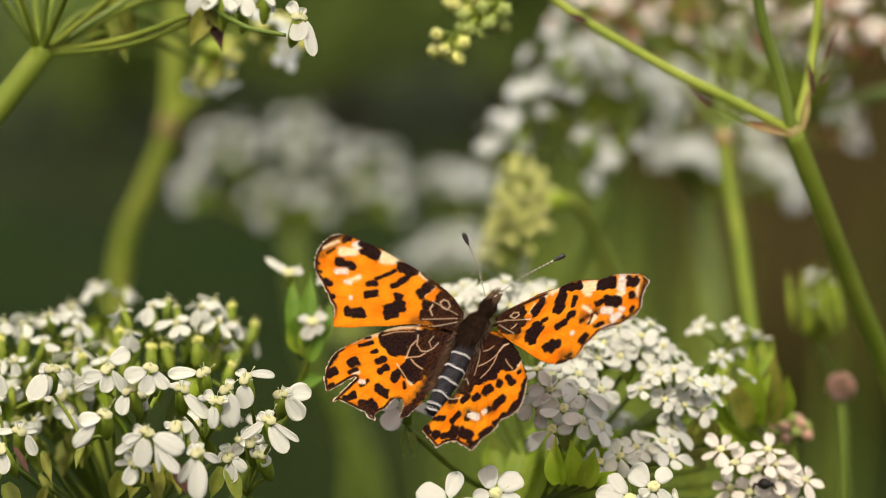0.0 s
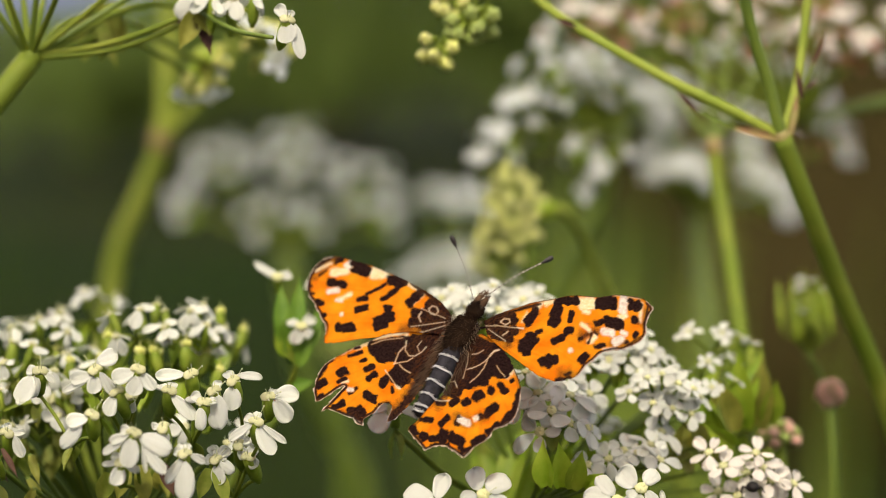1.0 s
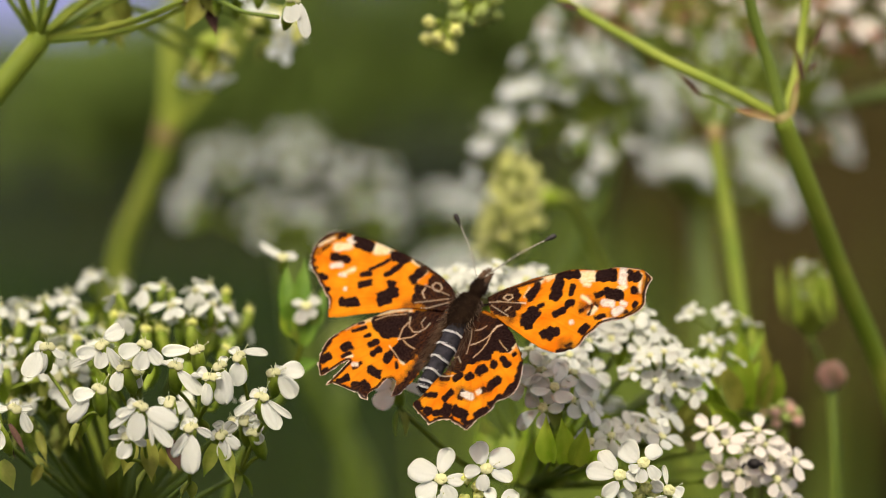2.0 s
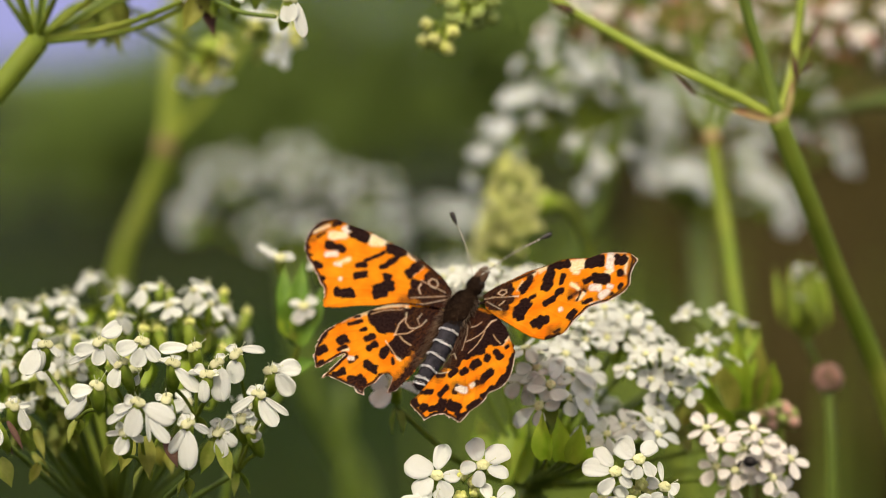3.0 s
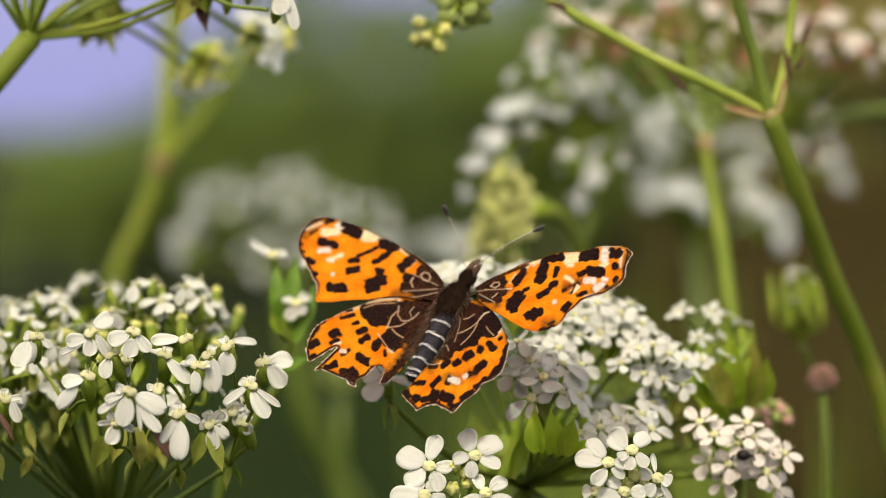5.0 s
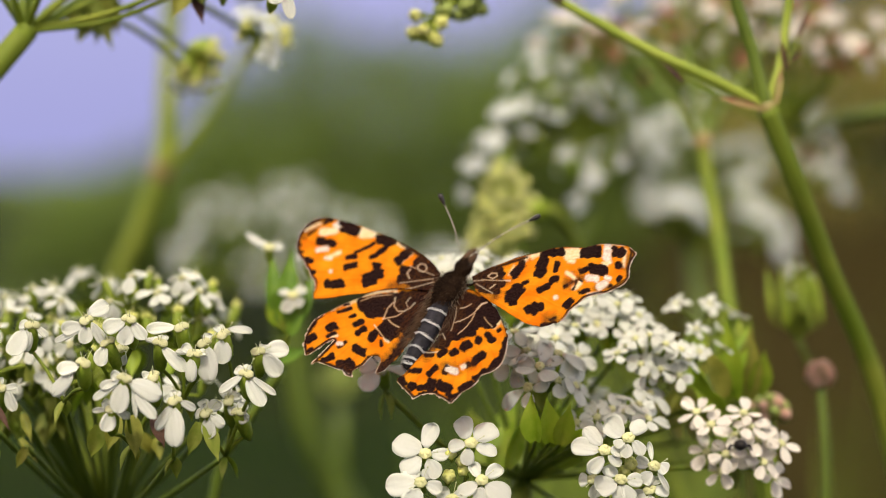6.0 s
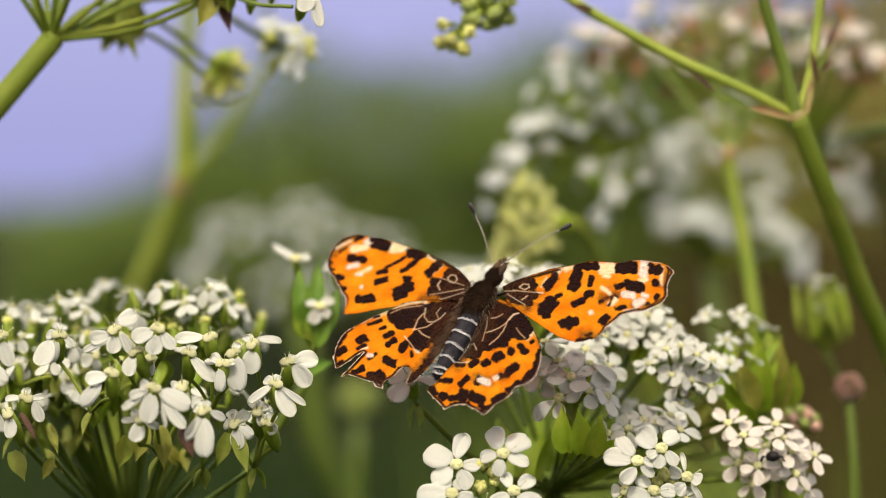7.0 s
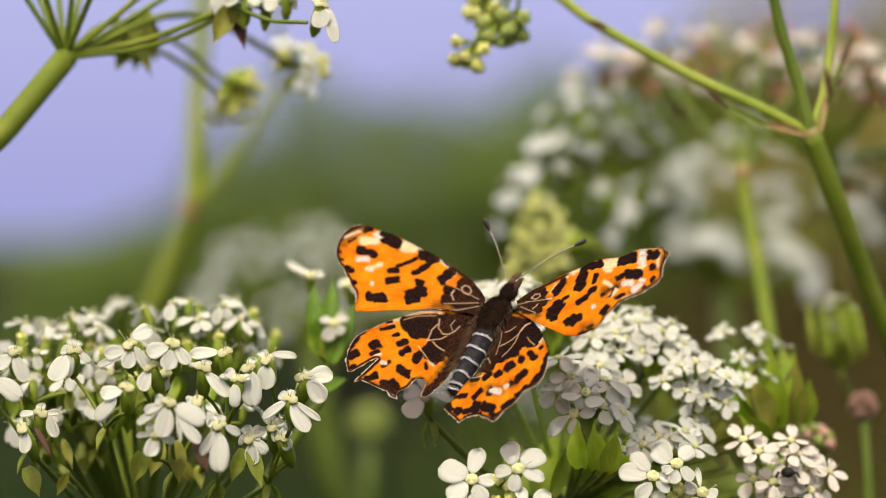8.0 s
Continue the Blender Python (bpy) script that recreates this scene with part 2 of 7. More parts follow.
# ------------------------------------------------------------------ building helpers (millimetres in, metres out)
class Geo:
    """A growing mesh: vertices, faces and a material slot for each face."""

    def __init__(self):
        self.v, self.f, self.s = [], [], []

    def grid(self, pts, nu, nv, slot=0, wrap=False):
        o = len(self.v)
        self.v += [tuple(p) for p in pts]
        for i in range(nu - 1):
            for j in range(nv if wrap else nv - 1):
                k = (j + 1) % nv
                self.f.append((o + i * nv + j, o + i * nv + k, o + (i + 1) * nv + k, o + (i + 1) * nv + j))
                self.s.append(slot)

    def tube(self, path, radii, sides=8, slot=0, ribs=0.0, nrib=5):
        path = [Vector(p) for p in path]
        n = len(path)
        if not hasattr(radii, "__len__"):
            radii = [radii] * n
        t0 = (path[1] - path[0]).normalized()
        u = t0.orthogonal().normalized()
        rings = []
        for i, p in enumerate(path):
            t = (path[min(i + 1, n - 1)] - path[max(i - 1, 0)]).normalized()
            u = (u - t * u.dot(t)).normalized()
            w = t.cross(u)
            r = radii[i]
            for j in range(sides):
                a = 2 * math.pi * j / sides
                q = r * (1 + ribs * math.cos(a * nrib))
                rings.append(p + u * (q * math.cos(a)) + w * (q * math.sin(a)))
        o = len(self.v)
        self.grid(rings, n, sides, slot, True)
        for base, flip in ((o, True), (o + (n - 1) * sides, False)):
            loop = [base + j for j in range(sides)]
            self.f.append(tuple(reversed(loop) if flip else loop))
            self.s.append(slot)

    def ball(self, c, rx, ry, rz, m=None, nu=7, nv=10, slot=0, lumps=0.0):
        pts = []
        for i in range(nu):
            th = math.pi * (0.02 + 0.96 * i / (nu - 1))
            for j in range(nv):
                ph = 2 * math.pi * j / nv
                p = Vector((math.sin(th) * math.cos(ph) * rx, math.sin(th) * math.sin(ph) * ry, math.cos(th) * rz))
                if lumps:
                    p *= 1 + lumps * math.cos(5 * ph) * math.sin(th)
                if m:
                    p = m @ p
                pts.append(Vector(c) + p)
        o = len(self.v)
        self.grid(pts, nu, nv, slot, True)
        self.f.append(tuple(o + j for j in reversed(range(nv)))), self.s.append(slot)
        self.f.append(tuple(o + (nu - 1) * nv + j for j in range(nv))), self.s.append(slot)

    def mesh(self, name, mats):
        me = bpy.data.meshes.new(name)
        me.from_pydata([(x * MM, y * MM, z * MM) for x, y, z in self.v], [], self.f)
        for m in mats if hasattr(mats, "__len__") else [mats]:
            me.materials.append(m)
        me.polygons.foreach_set("material_index", self.s)
        me.polygons.foreach_set("use_smooth", [True] * len(self.f))
        me.update()
        return me


def curve(points, steps=6):
    """A smooth line through the points, without overshoot where their spacing changes."""
    p = [Vector(q) for q in points]
    p = [p[0] * 2 - p[1]] + p + [p[-1] * 2 - p[-2]]
    out = []
    for i in range(1, len(p) - 2):
        a, b, c, d = p[i - 1], p[i], p[i + 1], p[i + 2]
        t0 = 0.0
        t1 = t0 + max((b - a).length, 1e-6) ** 0.5
        t2 = t1 + max((c - b).length, 1e-6) ** 0.5
        t3 = t2 + max((d - c).length, 1e-6) ** 0.5
        for k in range(steps):
            t = t1 + (t2 - t1) * k / steps
            a1 = a * ((t1 - t) / (t1 - t0)) + b * ((t - t0) / (t1 - t0))
            a2 = b * ((t2 - t) / (t2 - t1)) + c * ((t - t1) / (t2 - t1))
            a3 = c * ((t3 - t) / (t3 - t2)) + d * ((t - t2) / (t3 - t2))
            b1 = a1 * ((t2 - t) / (t2 - t0)) + a2 * ((t - t0) / (t2 - t0))
            b2 = a2 * ((t3 - t) / (t3 - t1)) + a3 * ((t - t1) / (t3 - t1))
            out.append(b1 * ((t2 - t) / (t2 - t1)) + b2 * ((t - t1) / (t2 - t1)))
    return out + [p[-2]]


def taper(n, a, b):
    return [a + (b - a) * i / (n - 1) for i in range(n)]


def thing(name, base, label, category, group=""):
    ob = new(name)
    ob.empty_display_size = 0.01
    ob.location = Vector(base) * MM
    ob["base"] = tuple(base)
    return tagged(ob, label, category, group)


def part(name, geo, mats, parent, label="", local=False):
    """Links a mesh as one part under a thing. Its points are in the world unless local."""
    me = geo if isinstance(geo, bpy.types.Mesh) else None
    if me is None:
        if not local:
            b = Vector(parent["base"])
            geo.v = [(x - b.x, y - b.y, z - b.z) for x, y, z in geo.v]
        me = geo.mesh(name, mats)
    ob = new(name, me)
    ob.parent = parent
    if label:
        ob["label"] = label
    return ob


def frame_of(axis, ahead=(0, -1, 0)):
    """A turn whose z is axis and whose x lies towards ahead."""
    z = Vector(axis).normalized()
    x = Vector(ahead)
    x = x - z * x.dot(z)
    if x.length < 1e-4:
        x = z.orthogonal()
    x.normalize()
    return Matrix((x, z.cross(x), z)).transposed().to_4x4()


# ------------------------------------------------------------------ flower pieces, shared meshes
def petal_geo(geo, length, width, notch, cup, droop, m=Matrix(), slot=0, nu=8, nv=7, thick=0.07, full=1.15, crook=0.0):
    top = []
    for i in range(nu):
        u = math.sin(math.pi / 2 * i / (nu - 1)) if i < nu - 1 else 1.0
        wf = 0.10 * (1 - u) + (math.sin(math.pi / 2 * u / 0.66) ** full if u < 0.66 else math.sqrt(max(0.0, 1 - ((u - 0.66) / 0.34) ** 2.4)))
        for j in range(nv):
            v = -1 + 2 * j / (nv - 1)
            x = length * (u - notch * math.exp(-(v / 0.3) ** 2) * u ** 6) * (1 - 0.02 * math.sin(7 * v))
            y = v * wf * width * 0.5 * (1 + 0.10 * crook * math.sin(5 * u + 2 * v + 9 * crook)) + 0.10 * crook * width * u * u
            z = -droop * length * u * u + cup * width * (v * v - 0.3) * u + 0.03 * width * math.sin(9 * v + 3 * u)
            top.append(Vector((x, y, z)))
    low = [p - Vector((0, 0, thick)) for p in top]
    o = len(geo.v)
    geo.grid([m @ p for p in top], nu, nv, slot)
    geo.grid([m @ p for p in reversed(low)], nu, nv, slot)
    n = nu * nv
    rim = [j for j in range(nv)] + [i * nv + nv - 1 for i in range(1, nu)] + [(nu - 1) * nv + j for j in reversed(range(nv - 1))] + [i * nv for i in reversed(range(1, nu - 1))]
    for a, b in zip(rim, rim[1:] + rim[:1]):
        geo.f.append((o + b, o + a, o + n + (n - 1 - a), o + n + (n - 1 - b)))
        geo.s.append(slot)


def petal_mesh(*a, mat=PETAL, full=1.15, crook=0.0):
    g = Geo()
    petal_geo(g, *a, full=full, crook=crook)
    return g.mesh("petal", mat)


PETALS = {
    "large": [petal_mesh(3.2, 2.2, 0.14, 0.18, 0.20), petal_mesh(2.8, 2.5, 0.22, 0.22, 0.04), petal_mesh(3.5, 2.0, 0.08, 0.26, 0.34), petal_mesh(2.9, 2.1, 0.18, -0.20, 0.30), petal_mesh(3.1, 1.7, 0.10, 0.34, -0.08)],
    "middle": [petal_mesh(2.5, 2.2, 0.12, 0.18, 0.06, full=0.65, crook=0.6), petal_mesh(2.4, 2.0, 0.08, 0.24, 0.14, full=0.65, crook=-0.8), petal_mesh(2.5, 2.4, 0.18, 0.16, 0.0, full=0.65, crook=0.4)],
    "small": [petal_mesh(1.6, 1.2, 0.06, 0.2, 0.05, full=0.7, crook=0.6), petal_mesh(1.7, 1.35, 0.12, 0.18, 0.12, full=0.7, crook=-0.6)],
}

BLUSH = [petal_mesh(2.6, 1.8, 0.2, 0.18, 0.06, mat=PETAL_BLUSH, full=0.65, crook=0.6), petal_mesh(2.5, 1.6, 0.15, 0.24, 0.14, mat=PETAL_BLUSH, full=0.65, crook=-0.8), petal_mesh(2.6, 1.9, 0.22, 0.16, 0.0, mat=PETAL_BLUSH, full=0.65, crook=0.4)]


def heart_geo(g, stamens=5, ovary=2.6, slot0=0, seed=1):
    """The middle of a floret: ribbed ovary, two-lobed nectar disc, two styles and thin stamens."""
    rnd = random.Random(seed)
    path = [(0, 0, -ovary), (0, 0, -ovary * 0.8), (0, 0, -ovary * 0.45), (0, 0, -0.15), (0, 0, 0.05)]
    k = 1.45 if ovary > 3.5 else 1.0
    g.tube(path, [0.22, 0.42 * k, 0.52 * k, 0.44 * k, 0.36], 10, 0, 0.10, 4)
    if ovary < 3.5:
        g.ball((0, 0, 0.10), 0.72, 0.66, 0.26, None, 7, 12, 1, 0.10)
    for s in (-1, 1):
        if ovary > 3.5:
            g.ball((s * 0.34, 0, 0.10), 0.58, 0.60, 0.26, frame_of((s * 0.3, 0, 1), (1, 0, 0)), 7, 12, 1, 0.07)
            g.tube(curve([(s * 0.12, 0, 0.25), (s * 0.16, 0, 0.8), (s * (0.22 + 0.2 * rnd.random()), rnd.uniform(-0.2, 0.2), 1.3)], 2), taper(5, 0.06, 0.03), 5, 2)
        else:
            g.ball((s * 0.25, rnd.uniform(-0.2, 0.2), 0.28), 0.30, 0.30, 0.16, None, 5, 8, 1)
    for k in range(stamens):
        a = 2 * math.pi * (k + rnd.uniform(-0.3, 0.3)) / max(stamens, 1) + 0.6
        d = Vector((math.cos(a), math.sin(a), 0))
        l = rnd.uniform(0.8, 1.5)
        p = curve([d * 0.45, d * (0.5 + 0.3 * l) + Vector((0, 0, 0.4 * l)), d * (0.5 + 0.7 * l) + Vector((0, 0, 0.7 * l))], 2)
        g.tube(p, 0.035, 4, 2)
        g.ball(p[-1], 0.11, 0.11, 0.09, None, 4, 5, 2)


def heart_mesh(stamens, ovary, seed):
    g = Geo()
    heart_geo(g, stamens, ovary, 0, seed)
    return g.mesh("floret", [OVARY, DISC if ovary > 3.5 else DISC_YELLOW, STAMEN])


HEARTS = [heart_mesh(1, 2.6, 3), heart_mesh(2, 2.4, 5), heart_mesh(0, 3.0, 8), heart_mesh(0, 2.8, 9)]
HEARTS_OUTER = [heart_mesh(0, 4.3, 3), heart_mesh(1, 4.0, 5), heart_mesh(0, 4.6, 8), heart_mesh(2, 3.8, 9)]


def floret(parent, at, axis, ahead, rnd, size=1.0, style="outer", bare=0.0, shapes=None):
    """One floret with five separate petals. outer: the petals towards ahead are larger and hang."""
    b = Vector(parent["base"])
    ob = part("floret", rnd.choice(HEARTS_OUTER if style == "outer" else HEARTS), None, parent)
    ob.matrix_basis = Matrix.Translation((Vector(at) - b) * MM) @ frame_of(axis, ahead) @ Matrix.Scale(size, 4)
    if rnd.random() < bare:
        return ob
    missing = rnd.sample(range(1, 5), rnd.choice((0, 1, 1, 2))) if style == "outer" else []
    for k in range(5):
        a = 72 * k + rnd.uniform(-9, 9) + (0 if style == "outer" else 20)
        near = math.cos(radians(a))
        if k in missing:
            continue
        if style == "outer":
            kind = "large" if near > 0.2 else ("middle" if rnd.random() < 0.6 else "small")
            tip = rnd.uniform(6, 58) if near > 0.2 else rnd.uniform(-15, 30)
        else:
            kind = "middle" if rnd.random() < 0.75 else "large"
            tip = rnd.uniform(-12, 14)
        p = part("petal", rnd.choice(shapes or PETALS[kind]), None, ob)
        p.matrix_basis = pose(0, 0, 0, 0, 0, a) @ pose((0.42 if style == "outer" else 0.6) * MM, 0, 0, rnd.uniform(-26, 26), tip, rnd.uniform(-14, 14)) @ Matrix.Scale(rnd.uniform(0.82, 1.15), 4)
    return ob


def full_petal_mesh(notch, cup, droop, crook):
    g = Geo()
    petal_geo(g, 3.0, 2.0, notch, cup, droop, nu=10, nv=9, full=0.62, crook=crook)
    return g.mesh("petal", PETAL)


LAID = [full_petal_mesh(0.05, 0.16, 0.10, 0.8), full_petal_mesh(0.10, 0.22, 0.05, -0.7), full_petal_mesh(0.02, 0.10, 0.16, 0.4), full_petal_mesh(0.15, 0.26, 0.08, -1.0), full_petal_mesh(0.07, -0.14, 0.14, 1.2)]


def laid_floret(parent, foot, rnd, x, y, z, turn, *petals, facing=0.55, hearts=None):
    """One floret whose petals are set one by one: each from its claw to its tip (across and up from the disc) and its width.
    facing: how far the flower leans towards the viewer's side."""
    at, b = Vector((x, y, z)), Vector(parent["base"])
    axis = Vector((rnd.gauss(0, 0.10), -facing, 1 - facing * 0.6)).normalized()
    ob = part("floret", rnd.choice(hearts or HEARTS_OUTER), None, parent)
    a = radians(turn + rnd.uniform(-55, 55))
    turned = frame_of(axis, (math.cos(a), math.sin(a), 0))
    ob.matrix_basis = Matrix.Translation((at - b) * MM) @ turned
    back = turned.inverted()
    petals = list(petals)
    if facing < 0.7:
        for k in range(rnd.choice((0, 1, 1, 2))):
            q, l = rnd.uniform(0.2, 2.94), rnd.uniform(1.1, 1.7)
            petals.append((0.5 * math.cos(q), 0.2 * math.sin(q), l * math.cos(q), 0.7 * l * math.sin(q), rnd.uniform(0.9, 1.3)))
    for x0, z0, x1, z1, w in petals:
        slope = 0.5 if z1 > 0 else (0.10 + 0.2 * facing)
        claw, tip = Vector((x0 * 0.7, z0 * 0.7 * slope - 0.1, z0 * 0.7)), Vector((x1, z1 * slope - 0.1, z1))
        d = tip - claw
        n = Vector((rnd.gauss(0, 0.22), -1, 0.55 + rnd.gauss(0, 0.2)))
        p = part("petal", rnd.choice(LAID), None, ob)
        p.matrix_basis = back @ Matrix.Translation(claw * MM) @ frame_of(n - d * (n.dot(d) / d.dot(d)), d) @ Matrix.Diagonal((d.length / 2.85, w / 1.95, 1, 1))
    if foot is not None:
        low = at - axis * 3.6
        path = curve([foot, (Vector(foot) + low) / 2 + Vector((0, 0, 0.4)), low], 3)
        g = Geo()
        g.tube(path, taper(len(path), 0.22, 0.20), 6)
        part("pedicel", g, RAY, parent)
    return ob


def simple_floret_mesh(seed, outer, mat):
    """A floret in one piece, for heads that stand well behind."""
    rnd = random.Random(seed)
    g = Geo()
    g.tube([(0, 0, -2.6), (0, 0, -1.2), (0, 0, 0)], [0.2, 0.45, 0.35], 6, 1)
    g.ball((0, 0, 0.1), 0.65, 0.55, 0.25, None, 4, 7, 2)
    for k in range(5):
        a = 72 * k + rnd.uniform(-10, 10)
        big = outer and math.cos(radians(a)) > 0.2
        l = rnd.uniform(2.8, 3.4) if big else rnd.uniform(1.7, 2.4)
        m = pose(0, 0, 0, 0, 0, a) @ Matrix.Translation((0.4, 0, 0)) @ pose(0, 0, 0, rnd.uniform(-12, 12), rnd.uniform(-5, 30), 0)
        petal_geo(g, l, l * 0.75, 0.14, 0.12, 0.06, m, 0, 5, 5)
    return g.mesh("floret", [mat, OVARY, DISC])


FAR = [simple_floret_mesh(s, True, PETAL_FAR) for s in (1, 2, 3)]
FAR_PINK = [simple_floret_mesh(s, True, PETAL_PINK) for s in (4, 5, 6)]


def bud_mesh(seed, mat, cap):
    rnd = random.Random(seed)
    g = Geo()
    g.tube([(0, 0, -1.6), (0, 0, -0.8), (0, 0, 0)], [0.18, 0.36, 0.45], 6, 1)
    g.ball((0, 0, 0.55), 0.85, 0.80, 0.72, None, 7, 10, 0, 0.12)
    for k in range(5):
        a = 2 * math.pi * k / 5
        g.ball((0.42 * math.cos(a), 0.42 * math.sin(a), 0.85 + rnd.uniform(-0.1, 0.1)), 0.40, 0.40, 0.42, None, 5, 7, 0)
    return g.mesh("bud", [mat, cap])


BUDS_CREAM = [bud_mesh(s, BUD, OVARY) for s in (1, 2)]
BUDS_PALE = [bud_mesh(s, BUD_PALE, BUD_GREEN) for s in (11, 12)]
BUDS_GREEN = [bud_mesh(s, BUD_GREEN, OVARY) for s in (3, 4)]
BUDS_PINK = [bud_mesh(s, BUD_PINK, OVARY) for s in (5, 6)]
BUDS_RED = [bud_mesh(s, BUD_RED, OVARY) for s in (7, 8)]


def long_bud_mesh(seed):
    """A floret past bloom or not yet open: a long ribbed ovary under small shut petals."""
    rnd = random.Random(seed)
    g = Geo()
    g.tube([(0, 0, -2.4), (0, 0, -1.9), (0, 0, -1.0), (0, 0, -0.1), (0, 0, 0.2)], [0.22, 0.5, 0.66, 0.56, 0.4], 8, 0, 0.1, 4)
    for k in range(4):
        a = 1.57 * k + rnd.uniform(-0.3, 0.3)
        g.ball((0.3 * math.cos(a), 0.3 * math.sin(a), 0.4 + rnd.uniform(-0.1, 0.15)), 0.34, 0.34, 0.4, None, 5, 7, 1)
    for k in (-1, 1):
        g.tube([(0.1 * k, 0, 0.5), (0.25 * k, 0, 1.0), (0.5 * k, 0, 1.3)], [0.06, 0.05, 0.03], 4, 1)
    return g.mesh("bud", [OVARY, BUD])


BUDS_LONG = [long_bud_mesh(7), long_bud_mesh(8)]


def leaf_geo(g, base, ahead, up, length, width, curl=0.3, slot=0, fold=0.25):
    """A pointed, folded little leaf (bract) with some thickness."""
    x = Vector(ahead).normalized()
    m = frame_of(Vector(up) - x * Vector(up).dot(x), x)
    nu, nv = 8, 5
    top = []
    for i in range(nu):
        u = i / (nu - 1)
        w = width * 0.5 * (math.sin(math.pi * min(1, u * 0.9 + 0.12)) ** 0.8) * (1 - u ** 5)
        for j in range(nv):
            v = -1 + 2 * j / (nv - 1)
            p = Vector((length * u, v * w, fold * abs(v) * w * 2 - curl * length * u * u))
            top.append(Vector(base) + m @ p)
    z = m @ Vector((0, 0, 0.08))
    g.grid(top, nu, nv, slot)
    g.grid([p - z for p in reversed(top)], nu, nv, slot)


def scatter(direction, n, spread, rnd):
    """n directions over a dome round a direction."""
    m = frame_of(direction)
    out = []
    for k in range(n):
        c = 1 - (1 - math.cos(spread)) * (k + 0.5) / n
        s = math.sqrt(max(0, 1 - c * c))
        a = k * 2.39996 + rnd.uniform(-0.25, 0.25)
        out.append((m @ Vector((s * math.cos(a), s * math.sin(a), c))).normalized())
    return out


def stem_to_ground(parent, points, r0, r1, mat=STEM, sides=14, ribs=0.05):
    g = Geo()
    path = curve(points, 8)
    run = [0.0]
    for a, b in zip(path, path[1:]):
        run.append(run[-1] + (b - a).length)
    g.tube(path, [r0 + (r1 - r0) * q / run[-1] for q in run], sides, 0, ribs, 6)
    return part("stem", g, mat, parent)


def ray_part(parent, a, b, r0=0.45, r1=0.35, sag=0.0, mat=RAY, name="ray"):
    a, b = Vector(a), Vector(b)
    mid = (a + b) / 2 + Vector((0, 0, sag))
    g = Geo()
    path = curve([a, mid, b], 5)
    g.tube(path, taper(len(path), r0, r1), 8, 0, 0.06, 4)
    return part(name, g, mat, parent)


def k_extra(at, extra):
    return not any((Vector(e) - at).length < 1e-3 for e in extra)


def umbellule(parent, hub, centre, n, rnd, spread=1.2, length=4.6, detailed=True, meshes=None, tilt=0.5, size=1.0, style="outer",
              lean=(0, 0, 0), ray=0.42, bracts=4, sag=0.0, bract_mat=BRACT, extra=(), leafy=1.0, bare=0.0, jitter=0.0, ray_mat=RAY, shapes=None):
    """A ray with its little umbel: pedicels, florets and hanging bracts. extra: places of single florets added to it."""
    hub, centre = Vector(hub), Vector(centre)
    d = ((centre - hub).normalized() * 0.6 + Vector((0, 0, 0.6)) + Vector(lean)).normalized()
    foot = centre - d * length * 0.8
    ray_part(parent, hub, foot, ray, ray * 0.75, sag, ray_mat)
    g = Geo()
    spots = [(foot + q * length * rnd.uniform(0.85, 1.1), q) for q in scatter(d, n, spread, rnd)]
    spots += [(Vector(e), (Vector(e) - foot).normalized()) for e in extra]
    for at, q in spots:
        axis = (q * (1 - tilt) + Vector((0, 0, 1)) * tilt + Vector(lean) * 0.5 + Vector((rnd.gauss(0, jitter), rnd.gauss(0, jitter), 0))).normalized()
        out = q - d * q.dot(d) * 0.9 + (centre - hub).normalized() * 0.2
        if detailed and style == "outer":
            out = out.normalized() + Vector((rnd.gauss(0, 0.35), -0.5, 0))
        low = at - axis * (3.8 if detailed and style == "outer" else 2.4) * size
        mid = (foot + low) / 2 + (d * 0.3)
        p = curve([foot, mid, low], 3)
        g.tube(p, taper(len(p), 0.22, 0.20), 6)
        if detailed:
            floret(parent, at, axis, out, rnd, size, style, bare if k_extra(at, extra) else 0.0, shapes)
        else:
            ob = part("floret" if meshes in (FAR, FAR_PINK) else "bud", rnd.choice(meshes), None, parent)
            ob.matrix_basis = Matrix.Translation((at - Vector(parent["base"])) * MM) @ frame_of(axis, out) @ Matrix.Scale(size * rnd.uniform(0.9, 1.15), 4)
    if g.v:
        part("pedicels", g, RAY, parent)
    for k in range(bracts):
        a = 2 * math.pi * (k + rnd.random()) / max(bracts, 1)
        out = frame_of(d) @ Vector((math.cos(a), math.sin(a), 0))
        b = Geo()
        leaf_geo(b, foot, out * 0.7 - Vector((0, 0, 0.9)), out, rnd.uniform(2.6, 3.8) * (0.6 + 0.4 * leafy), rnd.uniform(1.1, 1.7) * leafy, 0.15)
        part("bract", b, bract_mat, parent)


def little_umbel(parent, hub, foot, rnd, ray_mat=STEM_DARK):
    """The ray and the hanging bracts of a little umbel. Returns its foot."""
    ray_part(parent, hub, foot, 0.36, 0.28, -0.6, ray_mat)
    for k in range(2):
        a = 3.1 * k + rnd.uniform(0, 1.5)
        out = Vector((math.cos(a), math.sin(a), 0))
        b = Geo()
        leaf_geo(b, foot, out * 0.7 - Vector((0, 0, 0.9)), out, rnd.uniform(2.0, 3.0), rnd.uniform(0.9, 1.5), 0.15)
        part("bract", b, BRACT, parent)
    return Vector(foot)


